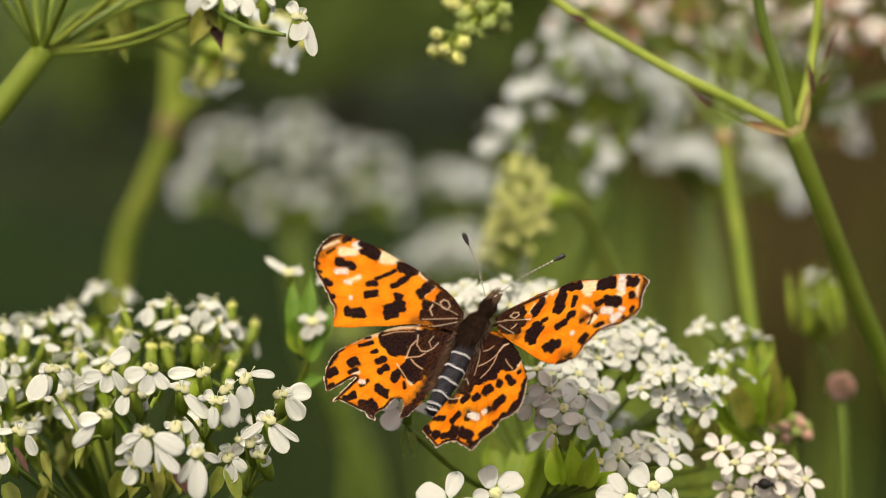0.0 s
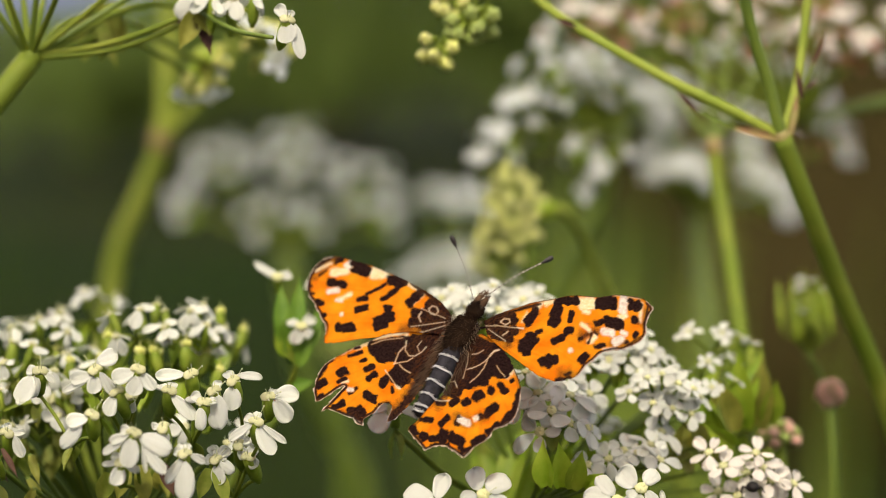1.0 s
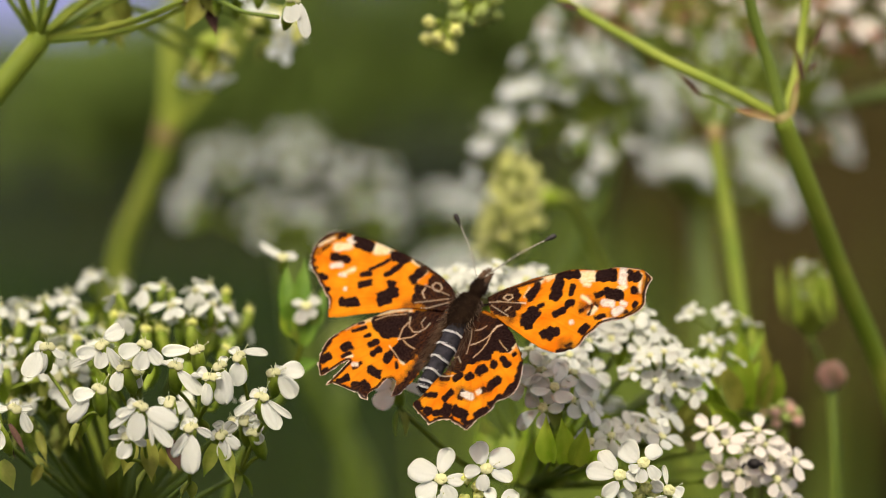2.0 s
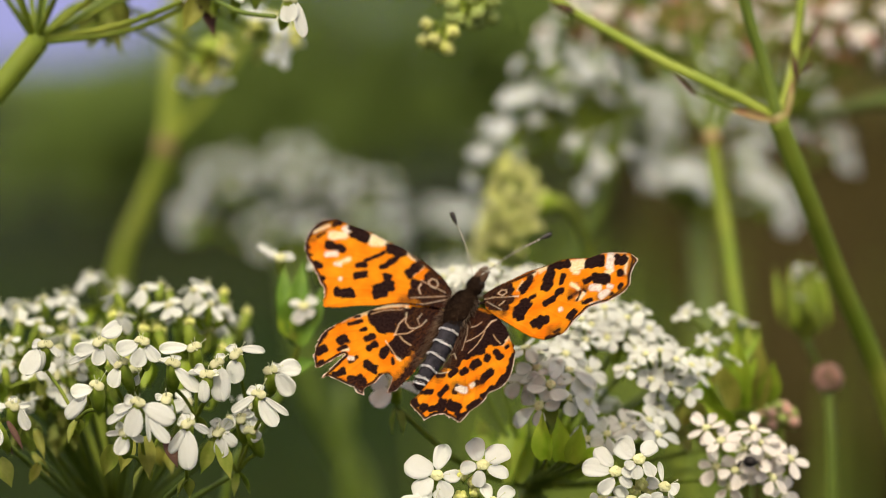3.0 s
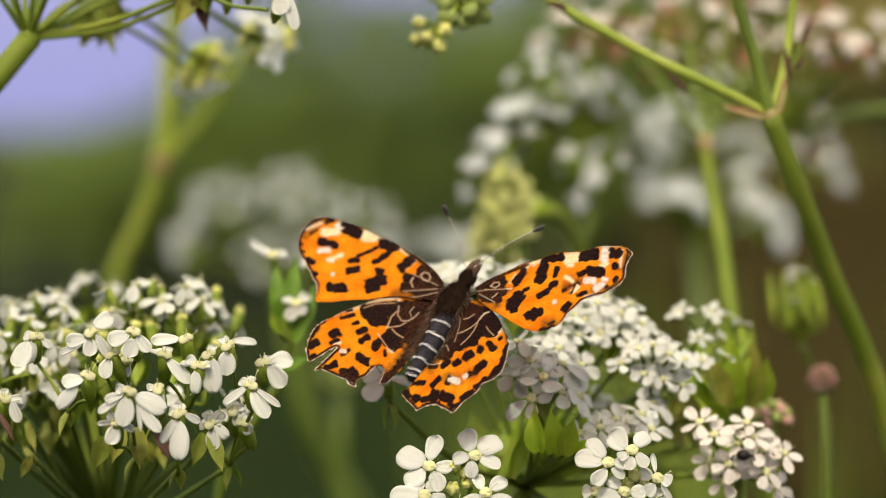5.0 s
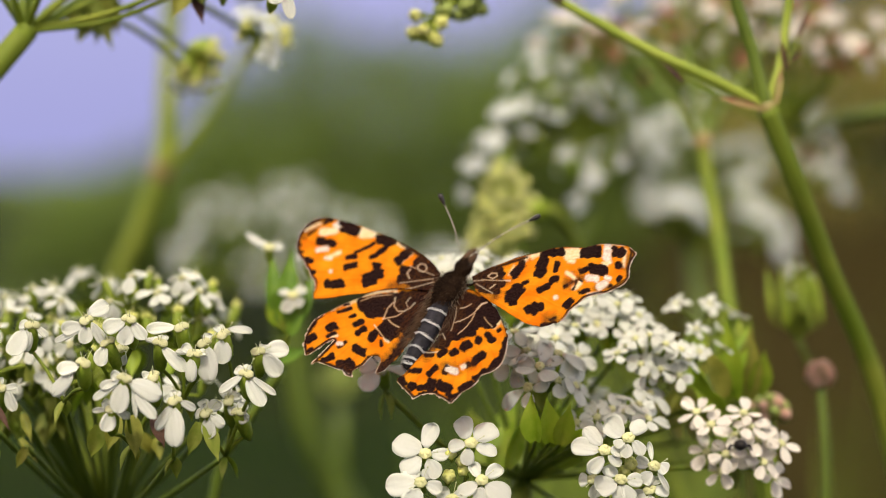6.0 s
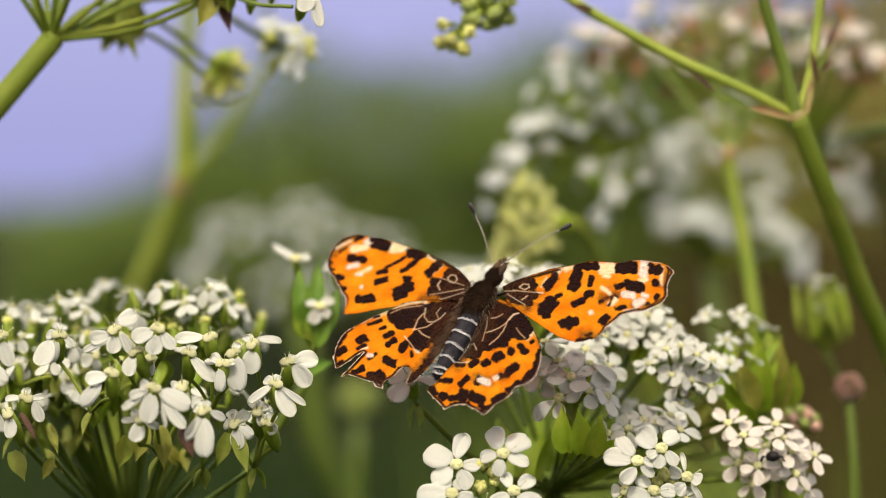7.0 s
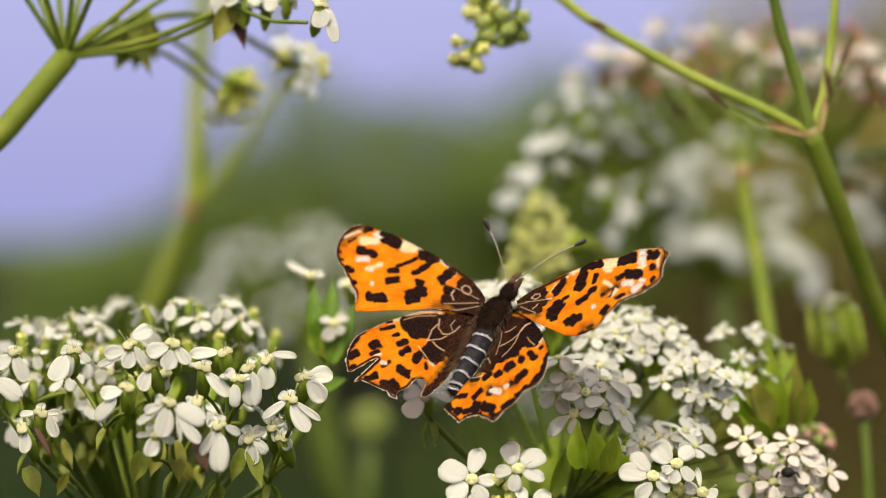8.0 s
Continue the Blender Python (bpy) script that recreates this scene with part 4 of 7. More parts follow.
def build_umbel_right():
    """The flowering head on which the butterfly sits."""
    rnd = random.Random(22)
    hub = Vector((13.5, 22, 775.6))
    base = (hub.x + 10, hub.y + 60, 0)
    ob = thing("cow_parsley", base, "white cow parsley head under the butterfly, yellow-centred florets", "flower", PLANTS)
    stem_to_ground(ob, [base, (base[0], base[1] - 5, 350), (hub.x + 3, hub.y + 10, 640), hub], 2.6, 1.3)
    face = (-0.05, -0.65, 0.5)
    foot = little_umbel(ob, hub, (5.9, -5.2, 773.3), rnd)
    laid_floret(ob, foot, rnd, 2.5, -10.0, 781.7, 0, (-0.47, 0.48, -3.07, 1.61, 2.7), (0.06, 0.77, 0.6, 3.02, 1.76), (0.65, -0, 2.37, -0.07, 1.41), (0.35, -0.71, 1.29, -2.32, 1.7), (-0.59, -0.53, -2.55, -1.53, 2.23), facing=0.8, hearts=HEARTS)
    laid_floret(ob, foot, rnd, 7.3, -10.0, 782.8, 0, (-0.41, 0.59, -1.23, 2.43, 2), (0.53, 0.47, 2.49, 1.83, 2.58), (0.59, -0.3, 2.6, -0.96, 1.58), (-0.77, -0.12, -2.31, -0.23, 1.47), (-0.3, -0.65, -0.66, -2.07, 1.47), facing=0.8, hearts=HEARTS)
    laid_floret(ob, foot, rnd, 2.0, -11.0, 778.8, 0, (-0.65, -0.06, -3.48, -0.16, 2.46), (-0.41, 0.59, -1.35, 1.96, 1.99), (0.41, 0.53, 1.24, 1.35, 1.4), (-0.24, -0.77, -1.07, -2.48, 2.11), (0.71, -0.3, 2.18, -0.54, 1.52), facing=0.8, hearts=HEARTS)
    laid_floret(ob, foot, rnd, 8.4, -11.0, 779.0, 0, (-0.41, 0.47, -1.12, 1.66, 1.29), (0.53, 0.53, 2.01, 1.35, 1.52), (0.53, -0.59, 2.77, -1.84, 2.69), (-0.65, -0.35, -2.25, -1.29, 1.64), (-0.06, -0.83, -0.3, -2.36, 1.52), facing=0.8, hearts=HEARTS)
    laid_floret(ob, foot, rnd, 5.3, -9.0, 776.8, 0, (-0.35, 0.42, -1.42, 1.02, 1.41), (0.36, 0.3, 1.31, 0.77, 1.41), (0.35, -0.42, 1.18, -1.2, 1.41), (-0.36, -0.42, -1.19, -1.19, 1.41), facing=0.8, hearts=HEARTS)
    foot = little_umbel(ob, hub, (22.5, -2.3, 773.4), rnd)
    laid_floret(ob, foot, rnd, 21.4, -8.0, 781.8, 0, (-0.72, -0.06, -3.28, 0.79, 2.13), (-0.42, 0.72, -1.78, 2.51, 1.77), (0.72, 0.18, 2.14, -0.13, 1.42), (0.48, -0.72, 1.61, -1.5, 1.06), (-0.3, -0.83, -1.38, -2.26, 1.54), facing=0.8, hearts=HEARTS)
    laid_floret(ob, foot, rnd, 23.9, -8.0, 783.1, 0, (-0.71, 0.3, -2.32, 1.62, 2.36), (0.48, 0.6, 1.79, 1.72, 1.77), (0.6, -0.36, 1.67, -1.5, 1.42), (-0.12, -0.78, -0.3, -1.97, 1.3), (-0.6, -0.3, -1.31, -0.89, 1.18), facing=0.8, hearts=HEARTS)
    laid_floret(ob, foot, rnd, 26.7, -7.0, 780.0, 0, (-0.66, 0.18, -1.91, 0.61, 1.42), (-0.3, 0.78, -0.41, 2.46, 0.59), (0.66, 0.3, 1.37, -0.48, 1.54), (-0.42, -0.78, -1.2, -1.61, 1.48), (0.54, -0.9, 1.49, -2.34, 0.71), facing=0.8, hearts=HEARTS)
    laid_floret(ob, foot, rnd, 23.1, -8.0, 778.7, 0, (-0.6, -0.3, -2.45, -1.07, 2.36), (-0.48, 0.6, -1.55, 1.5, 1.42), (0.72, -0, 2.26, -0.01, 1.54), (0.24, -0.72, 1.19, -2.04, 1.54), (-0.12, -0.72, -0.36, -2.15, 1.42), facing=0.8, hearts=HEARTS)
    laid_floret(ob, foot, rnd, 26.2, -7.0, 777.5, 0, (-0.54, -0.3, -1.8, -0.83, 1.54), (0.6, -0, 2.03, -0.01, 1.54), (-0, -0.72, -0, -1.92, 1.54), (0.3, 0.72, 0.9, 1.32, 1.19), facing=0.8, hearts=HEARTS)
    laid_floret(ob, foot, rnd, 20.3, -6.0, 778.5, 0, (-0.6, 0.12, -1.5, 0.01, 1.43), (0.12, 0.6, -0.3, 1.32, 1.19), (-0, -0.72, 0.36, -1.81, 1.43), facing=0.8, hearts=HEARTS)
    for at, size in (((5.2, -9, 781.4), 0.8), ((6.2, -9, 780.6), 0.8), ((4.9, -8.5, 778.9), 0.95), ((6.6, -8.8, 779.6), 0.75), ((24.3, -6.5, 780.0), 0.9), ((23.6, -6, 779.2), 0.8), ((25.2, -6, 779.4), 0.8)):
        bud = part("bud", rnd.choice(BUDS_CREAM), None, ob)
        bud.matrix_basis = Matrix.Translation((Vector(at) - Vector(ob["base"])) * MM) @ frame_of((rnd.gauss(0, 0.2), -0.8, 0.6)) @ Matrix.Scale(size, 4)
    umbellule(ob, hub, (37.8, 9.0, 780.8), 0, rnd, 1.0, 4.0, True, tilt=0.2, lean=(-0.05, -0.7, 0.6), style="round", ray_mat=RAY, ray=0.36, bracts=2, size=0.73, shapes=BLUSH, jitter=0.15,
              extra=[(32.4, 6.0, 784.7), (33.9, 5.0, 783.4), (35.5, 5.0, 780.1), (33.6, 7.0, 780.2), (37.7, 7.0, 784.5), (38.3, 6.0, 783.1), (39.3, 6.0, 781.6), (41.9, 7.0, 781.1), (39.8, 6.0, 779.1), (35.0, 6.0, 778.1), (41.2, 8.0, 777.3), (37.0, 9.0, 781.9), (38.0, 8.0, 779.8)])
    umbellule(ob, hub, (27.7, 10.0, 790.7), 0, rnd, 0.9, 4.2, True, tilt=0.2, lean=(-0.05, -0.65, 0.6), style="round", ray_mat=RAY, ray=0.36, bracts=3, size=0.55, jitter=0.15, bract_mat=LEAF_LIME_LIT,
              extra=[(25.8, 8.0, 792.7), (27.4, 8.0, 793.1), (29.2, 8.0, 792.1), (30.9, 8.0, 791.5), (26.4, 8.0, 789.9), (23.8, 8.0, 791.1), (28.6, 8.0, 789.3), (30.7, 9.0, 788.6), (25.0, 10.0, 791.8), (28.3, 10.0, 790.7), (27.3, 9.0, 788.6), (29.9, 10.0, 790.0), (26.6, 10.0, 791.3), (31.9, 11.0, 790.1), (29.1, 11.0, 793.3)])
    umbellule(ob, hub, (23.4, 7.0, 784.4), 0, rnd, 0.9, 4.0, True, tilt=0.2, lean=(-0.05, -0.6, 0.6), style="round", ray_mat=RAY, ray=0.3, bracts=3, size=0.68, bract_mat=LEAF_LIME_LIT,
              extra=[(24.5, 5.0, 784.8), (27.0, 5.0, 784.1), (19.0, 3.0, 783.8), (21.3, 4.0, 784.3), (23.0, 5.0, 785.1), (26.0, 6.0, 785.6), (27.5, 9.0, 786.6)])
    umbellule(ob, hub, (15, 2, 790.5), 3, rnd, 0.9, 4.4, True, tilt=0.2, lean=face, style="round", ray_mat=STEM_DARK, ray=0.36, bracts=3, size=0.85,
              extra=[(13.5, 3, 791.7), (16.8, 2, 788.6), (13.6, 0, 787.9), (19, 3, 788), (12.3, 5, 793.7)])
    for centre, n, k in (((18.7, 14.0, 796.0), 8, 0.6), ((21.5, 15.0, 797.6), 9, 0.6), ((24.0, 15.0, 796.2), 9, 0.6), ((26.2, 16.0, 794.6), 3, 0.5), ((36.0, 26.0, 796.0), 3, 0.45), ((34.0, 20.0, 794.1), 2, 0.45), ((34.2, 15.0, 791.7), 2, 0.45), ((21.9, 24.0, 786.3), 2, 0.65), ((16.9, 10.0, 793.1), 5, 0.65),
                         ((7.4, 16, 800.7), 8, 0.65), ((12.6, 18, 800.3), 8, 0.62), ((3.0, 17, 800.6), 6, 0.6)):
        umbellule(ob, hub, centre, n, rnd, 1.2, 4.4, True, tilt=0.35, lean=(0, -0.45, 0.1), style="round", ray_mat=STEM_DARK, ray=0.36, bracts=3, leafy=1.4, size=k, bract_mat=LEAF_LIME_LIT)
    umbellule(ob, hub, (-2.8, 3, 788.7), 0, rnd, 1.2, 4.4, True, tilt=0.0, bracts=2, sag=-2, lean=(0, -0.8, -0.2), extra=[(-2.3, 4, 789.7)])
    head_leaves(ob, hub, rnd, (((14.8, 12, 779.2), (18, 13, 785.1), 3.6), ((30.5, 18, 783.1), (31.9, 18, 786.9), 3.0), ((32.7, 20, 784.2), (35, 21, 790.6), 3.4), ((31.3, 16, 780.7), (28.9, 18, 785.6), 3.0),
                               ((36.8, 22, 785.3), (40, 24, 793.1), 4.2), ((18.6, 13, 781.6), (21.9, 14, 783.4), 2.2), ((11.5, 8, 778.3), (13.7, 9, 783.8), 2.4), ((10.6, 18, 776.7), (12, 22, 786.7), 4.4),
                               ((14.2, 20, 777.1), (13.7, 24, 785.3), 4.0), ((17.6, 18, 777.3), (20, 20, 782.3), 4.6), ((8.7, 22, 777), (7.6, 26, 784.5), 4.2), ((15.7, 24, 778.7), (19.5, 28, 785), 4.4),
                               ((34.2, 22, 780.1), (35, 24, 786.5), 4.6), ((38, 24, 778), (37.2, 26, 786.4), 4.2)))
    head_leaves(ob, hub, rnd, (((24.3, 14.0, 782.5), (25.3, 12.0, 786.5), 3.6), ((36.5, 18.0, 785.3), (34.5, 16.0, 791.4), 3.4), ((38.4, 22.0, 784.8), (36.8, 20.0, 793.9), 4.2), ((40.0, 24.0, 784.6), (40.1, 22.0, 792.9), 4.4),
                               ((41.0, 24.0, 785.2), (41.9, 22.0, 790.4), 3.6), ((32.1, 11.0, 784.8), (30.4, 9.0, 787.7), 2.8), ((35.9, 12.0, 784.5), (32.4, 10.0, 787.1), 3.0), ((34.9, 15.0, 785.3), (32.8, 13.0, 788.8), 2.8)))
    head_leaves(ob, hub, rnd, (((14.4, -1.0, 782.2), (13.5, -3.0, 786.9), 3.0), ((15.9, 0.0, 781.9), (15.8, -2.0, 786.6), 3.2), ((17.1, 0.0, 781.7), (18.1, -2.0, 786.1), 3.0), ((18.6, 0.0, 781.6), (19.9, -2.0, 783.7), 2.2),
                               ((15.5, 10.0, 780.4), (13.8, 8.0, 784.2), 3.6), ((17.4, 11.0, 780.3), (17.0, 9.0, 784.6), 3.4), ((19.4, 12.0, 780.8), (21.0, 10.0, 785.3), 3.8), ((22.2, 14.0, 781.9), (19.7, 12.0, 786.5), 3.4)))


def build_small_umbel():
    """A little umbel on its own stalk behind the wing."""
    rnd = random.Random(26)
    hub = Vector((-14.5, 22, 788.3))
    base = (hub.x - 26, hub.y + 30, 0)
    ob = thing("cow_parsley", base, "small white cow parsley umbel among narrow bright leaves", "flower", PLANTS)
    stem_to_ground(ob, [base, (base[0] + 2, base[1] - 4, 380), (hub.x - 16, hub.y + 10, 640), (-22, 25, 776), (-18.5, 23, 782.2), hub], 1.8, 0.6, STEM_DARK)
    lower = Vector((-13.4, 20, 792.8))
    ray_part(ob, hub, lower, 0.4, 0.3, 0, RAY)
    laid_floret(ob, lower, rnd, -12.8, 19, 797.2, 0, (0.3, 0.2, 1.3, 1.0, 1.5), (-0.3, 0.2, -1.3, 0.9, 1.3), (-0.2, -0.4, -0.8, -1.9, 1.5), (0.4, -0.3, 1.0, -1.2, 1.3), hearts=HEARTS)
    laid_floret(ob, lower, rnd, -15.6, 21, 802.6, 0, (-0.3, 0.2, -2.6, 1.5, 0.9), (0.3, 0.1, 1.6, 0.3, 1.0), (-0.2, 0.2, -1.2, 0.9, 1.1), hearts=HEARTS)
    laid_floret(ob, lower, rnd, -11.2, 21, 801.6, 40, (0.3, -0.2, 1.2, -0.9, 1.0), (-0.3, 0.2, -1.1, 0.5, 0.9), hearts=HEARTS)
    for k in range(9):
        foot = lower + Vector((rnd.uniform(-1.2, 1.4), rnd.uniform(-0.5, 2.0), rnd.uniform(0.5, 4.0)))
        v = Vector((rnd.gauss(0.1, 0.35), rnd.gauss(0, 0.3), 1)).normalized() * rnd.uniform(3.0, 5.5)
        g = Geo()
        leaf_geo(g, foot, v, (0.1, -1, 0.5), v.length, rnd.uniform(1.2, 2.2), 0.1, 0, 0.25)
        part("leaf", g, rnd.choice((LEAF_DEEP, LEAFLET)), ob)
        ray_part(ob, lower, foot, 0.2, 0.16)
    for foot, tip, w in (((-15.0, 20, 795), (-15.2, 21, 802.2), 2.0), ((-13.8, 20, 794), (-12.9, 21, 802.8), 2.3), ((-12.6, 20, 793.6), (-10.6, 21, 799.5), 2.2), ((-14.6, 22, 793.4), (-13.9, 23, 800.4), 2.2), ((-13.2, 19.5, 792.6), (-11.6, 19, 796.4), 1.8),
                         ((-13.8, 21, 792.6), (-14.9, 20, 796.6), 1.6), ((-14.6, 21, 789.6), (-11.4, 20, 790.9), 1.8)):
        g = Geo()
        v = Vector(tip) - Vector(foot)
        leaf_geo(g, foot, v, (0.1, -1, 0.5), v.length, w, 0.08, 0, 0.2)
        part("leaf", g, LEAF_DEEP, ob)
        ray_part(ob, lower, foot, 0.25, 0.2)


def build_umbel_top():
    """The head whose rays spread from a node, seen from below."""
    rnd = random.Random(23)
    hub, low = Vector((-43.3, 19.0, 827.5)), Vector((-56.8, 13.0, 810.3))
    base = (low.x - 60, low.y + 10, 0)
    ob = thing("cow_parsley", base, "cow parsley umbel with slender green rays spreading from a node", "flower", PLANTS)
    stem_to_ground(ob, [base, (base[0] + 12, base[1], 420), (low.x - 22, low.y, low.z - 90), low, (-49.4, 16.0, 819.6), hub], 2.5, 1.38)
    g = Geo()
    g.ball(hub, 1.42, 1.4, 1.5, frame_of(hub - low), 8, 14)
    part("node", g, STEM, ob)
    for k, e in enumerate(((-51.3, 15.0, 840.5), (-46.4, 11.0, 840.1), (-45.5, 25.0, 841.4), (-41.0, 13.0, 840.3), (-36.5, 9.0, 839.9), (-27.0, 17.0, 840.6), (-22.0, 25.0, 841.3), (-41.3, 29.0, 841.7), (-49.9, 25.0, 841.4))):
        ray_part(ob, hub, e, 0.40, 0.30, 0, (STEM_DARK, RAY, STEM)[k % 3])
    # little umbel at the longest ray: hanging bracts, a thin pedicel and its last floret
    c = Vector((-23.8, 13.5, 833.0))
    ray_part(ob, hub + Vector((0.5, 0, 0.3)), c, 0.40, 0.32, -0.9, STEM)
    ray_part(ob, hub + Vector((0.6, -0.2, 0.1)), c + Vector((0.3, 0.5, -0.6)), 0.36, 0.30, -1.3, RAY)
    for e, w, mat in (((-25.9, 12.5, 828.7), 2.5, BRACT_OLIVE), ((-22.3, 13.0, 828.0), 1.7, BRACT_BROWN), ((-26.7, 14.0, 831.6), 1.6, BRACT_BROWN), ((-22.4, 12.0, 830.4), 2.0, BRACT_OLIVE)):
        b = Geo()
        v = Vector(e) - c
        leaf_geo(b, c, v, (0.2, -1, 0.3), v.length, w, 0.12)
        part("bract", b, mat, ob)
    tip = Vector((-13.4, 2.0, 832.0))
    ray_part(ob, c, tip + Vector((-1.6, 0, -1.9)), 0.28, 0.24, -0.7, STEM_DARK, "pedicel")
    laid_floret(ob, None, rnd, tip.x, tip.y, tip.z, 60, (0.1, -0.3, -0.1, -2.4, 2.0), (1.2, -0.6, 1.4, -3.9, 1.3), (-0.3, 0.3, -1.2, 1.4, 1.3))
    for e in ((-22.0, 12, 834.6), (-19.8, 12, 834.3), (-24.3, 14, 835.0), (-17.4, 11, 834.8)):
        ray_part(ob, c, Vector(e) - Vector((0, 0, 1.8)), 0.26, 0.22, 0, RAY, "pedicel")
        floret(ob, e, (0.1, -0.2, 1), (0.2, -0.8, -0.4), rnd, 0.95)
    # little umbels behind, going to seed
    umbellule(ob, hub, (-25.3, 56, 824.6), 9, rnd, 1.7, 3.0, False, BUDS_LONG, tilt=0.0, lean=(0.1, -0.5, -0.9), sag=5, size=1.15, bracts=7, leafy=1.9, bract_mat=BRACT_OLIVE)
    umbellule(ob, hub, (-25.2, 55, 822.3), 5, rnd, 1.7, 3.4, False, FAR, tilt=0.0, lean=(0.2, -0.6, -1.0), sag=4, size=0.55, bracts=0)
    umbellule(ob, hub, (-16.6, 52, 830.4), 4, rnd, 1.5, 3.4, False, FAR, tilt=0.1, lean=(0.7, -0.9, 0.5), sag=6, size=0.62, bracts=3)
    umbellule(ob, hub, (-18.2, 53, 830.4), 12, rnd, 1.5, 2.8, False, BUDS_CREAM, tilt=0.0, lean=(-0.3, -0.6, -0.2), sag=6, size=0.9, bracts=5, leafy=1.5, bract_mat=BRACT_OLIVE)
    for k in range(14):
        foot = Vector((-36.6, 33, 833.2)) + Vector((rnd.gauss(0, 0.5), rnd.gauss(0, 0.6), rnd.gauss(0, 0.5)))
        v = Vector((rnd.gauss(0, 0.35), rnd.gauss(0, 0.4), -1)).normalized() * rnd.uniform(4.4, 7.0)
        g = Geo()
        leaf_geo(g, foot, v, (0.2, -1, 0.3), v.length, rnd.uniform(1.8, 2.8), 0.15)
        part("bract", g, rnd.choice((BRACT_OLIVE, BRACT, BRACT)), ob)
    ray_part(ob, hub, (-36.7, 33, 833.0), 0.4, 0.3, 1.5, RAY)


def build_branching_stem():
    """The tall stem that forks at a sheathed node."""
    rnd = random.Random(24)
    node = Vector((41.9, 21, 818.6))
    p1, p2, p3 = Vector((45.4, 24, 810.7)), Vector((50, 30, 800.7)), Vector((59.1, 40, 779.9))
    base = (p3.x + 45, p3.y + 60, 0)
    ob = thing("cow_parsley", base, "tall green cow parsley stem forking at a pinkish node", "plant", PLANTS)
    stem_to_ground(ob, [base, (base[0] - 8, base[1] - 15, 400), (p3.x + 15, p3.y + 18, 690), p3, p2, p1, node], 2.9, 1.15, sides=18)
    g = Geo()
    g.ball(node, 1.1, 1.05, 1.2, None, 8, 14)
    part("node", g, SHEATH, ob)
    up = [(40.2, 20, 824.9), (38.6, 19, 829.4), (37.4, 18, 833.8), (36.6, 17, 839.5)]
    g = Geo()
    path = curve([node] + up, 6)
    g.tube(path, taper(len(path), 0.78, 0.60), 12, 0, 0.06, 5)
    part("branch", g, STEM_DARK, ob)
    left = [(36.7, 21, 821.4), (28.5, 23, 825.4), (23.4, 24, 828.3), (16.9, 26, 832.2), (13, 27, 835.3)]
    g = Geo()
    path = curve([node] + left, 6)
    g.tube(path, taper(len(path), 0.62, 0.55), 12, 0, 0.06, 5)
    part("branch", g, STEM_PALE, ob)
    right = [(43.6, 23, 823.1), (44.6, 25, 827.8), (45.4, 26, 833.8), (45.7, 27, 839.8)]
    g = Geo()
    path = curve([node] + right, 6)
    g.tube(path, taper(len(path), 0.55, 0.50), 12, 0, 0.06, 5)
    part("branch", g, STEM_PALE, ob)
    for a, b, w, up_v, mat in (
        ((41.2, 20, 818.4), (35.4, 19.5, 820.0), 1.1, (0, -1, 0.4), SHEATH),
        ((36.4, 19.5, 819.6), (31.4, 19, 822.0), 0.5, (0, -1, 0.5), STEM_DARK),
        ((32.2, 19.2, 821.4), (29.6, 20, 824.1), 0.55, (0, -1, 0.5), BRACT_BROWN),
        ((42.9, 21, 818.8), (43.9, 22, 823.7), 0.9, (0, -1, 0), SHEATH),
        ((44.5, 23, 822.9), (43.7, 23, 827.0), 0.7, (0, -1, 0), BRACT_BROWN),
        ((45.6, 24.5, 826.2), (47.9, 26, 831.0), 0.55, (0, -1, 0), BRACT_BROWN),
        ((44.9, 23, 824.0), (46.6, 24, 825.4), 0.5, (0, -1, 0), BRACT_BROWN),
        ((18.8, 25, 831), (16.1, 25, 832.1), 0.8, (0, -1, 0.3), BRACT_BROWN),
    ):
        b2 = Geo()
        v = Vector(b) - Vector(a)
        leaf_geo(b2, a, v, up_v, v.length, w, 0.05, 0, 0.5)
        part("bract", b2, mat, ob)
    ray_part(ob, (44.1, 23, 822.4), (46.0, 24.8, 827.0), 0.30, 0.18, 0, RAY, "branch")
    # the budding umbel that this branch carries, its lowest buds in view
    top = Vector((9.4, 27, 838.9))
    ray_part(ob, left[-1], top, 0.55, 0.5, 1.0, STEM)
    for centre, n in (((2.4, 26, 828), 6), ((5.4, 26, 830.6), 8), ((7.7, 27, 831.5), 7), ((3.8, 28, 833.4), 6)):
        umbellule(ob, top, centre, n, rnd, 1.7, 1.7, False, BUDS_CREAM if n == 6 else BUDS_GREEN, tilt=0.0, lean=(-0.4, -0.5, -1.0), ray=0.32, size=1.0, bracts=1)


def far_head(name, hub, centres, n, meshes, seed, ground_at, label, size=1.0, stem=(2.4, 1.0), lean=(0, -0.25, 0), via=(), bract_mat=BRACT, length=5.0, stem_mat=STEM_DARK):
    rnd = random.Random(seed)
    hub = Vector(hub)
    base = (*ground_at, 0)
    ob = thing(name, base, label, "flower", PLANTS)
    pts = [base, (ground_at[0] * 0.7 + hub.x * 0.3, ground_at[1] * 0.7 + hub.y * 0.3, hub.z * 0.5), *via, hub]
    stem_to_ground(ob, pts, *stem, mat=stem_mat)
    for c in centres:
        umbellule(ob, hub, c, n, rnd, 1.45, length, False, meshes, tilt=0.35, size=size, lean=lean, bracts=3, bract_mat=bract_mat, ray=0.5)
    return ob


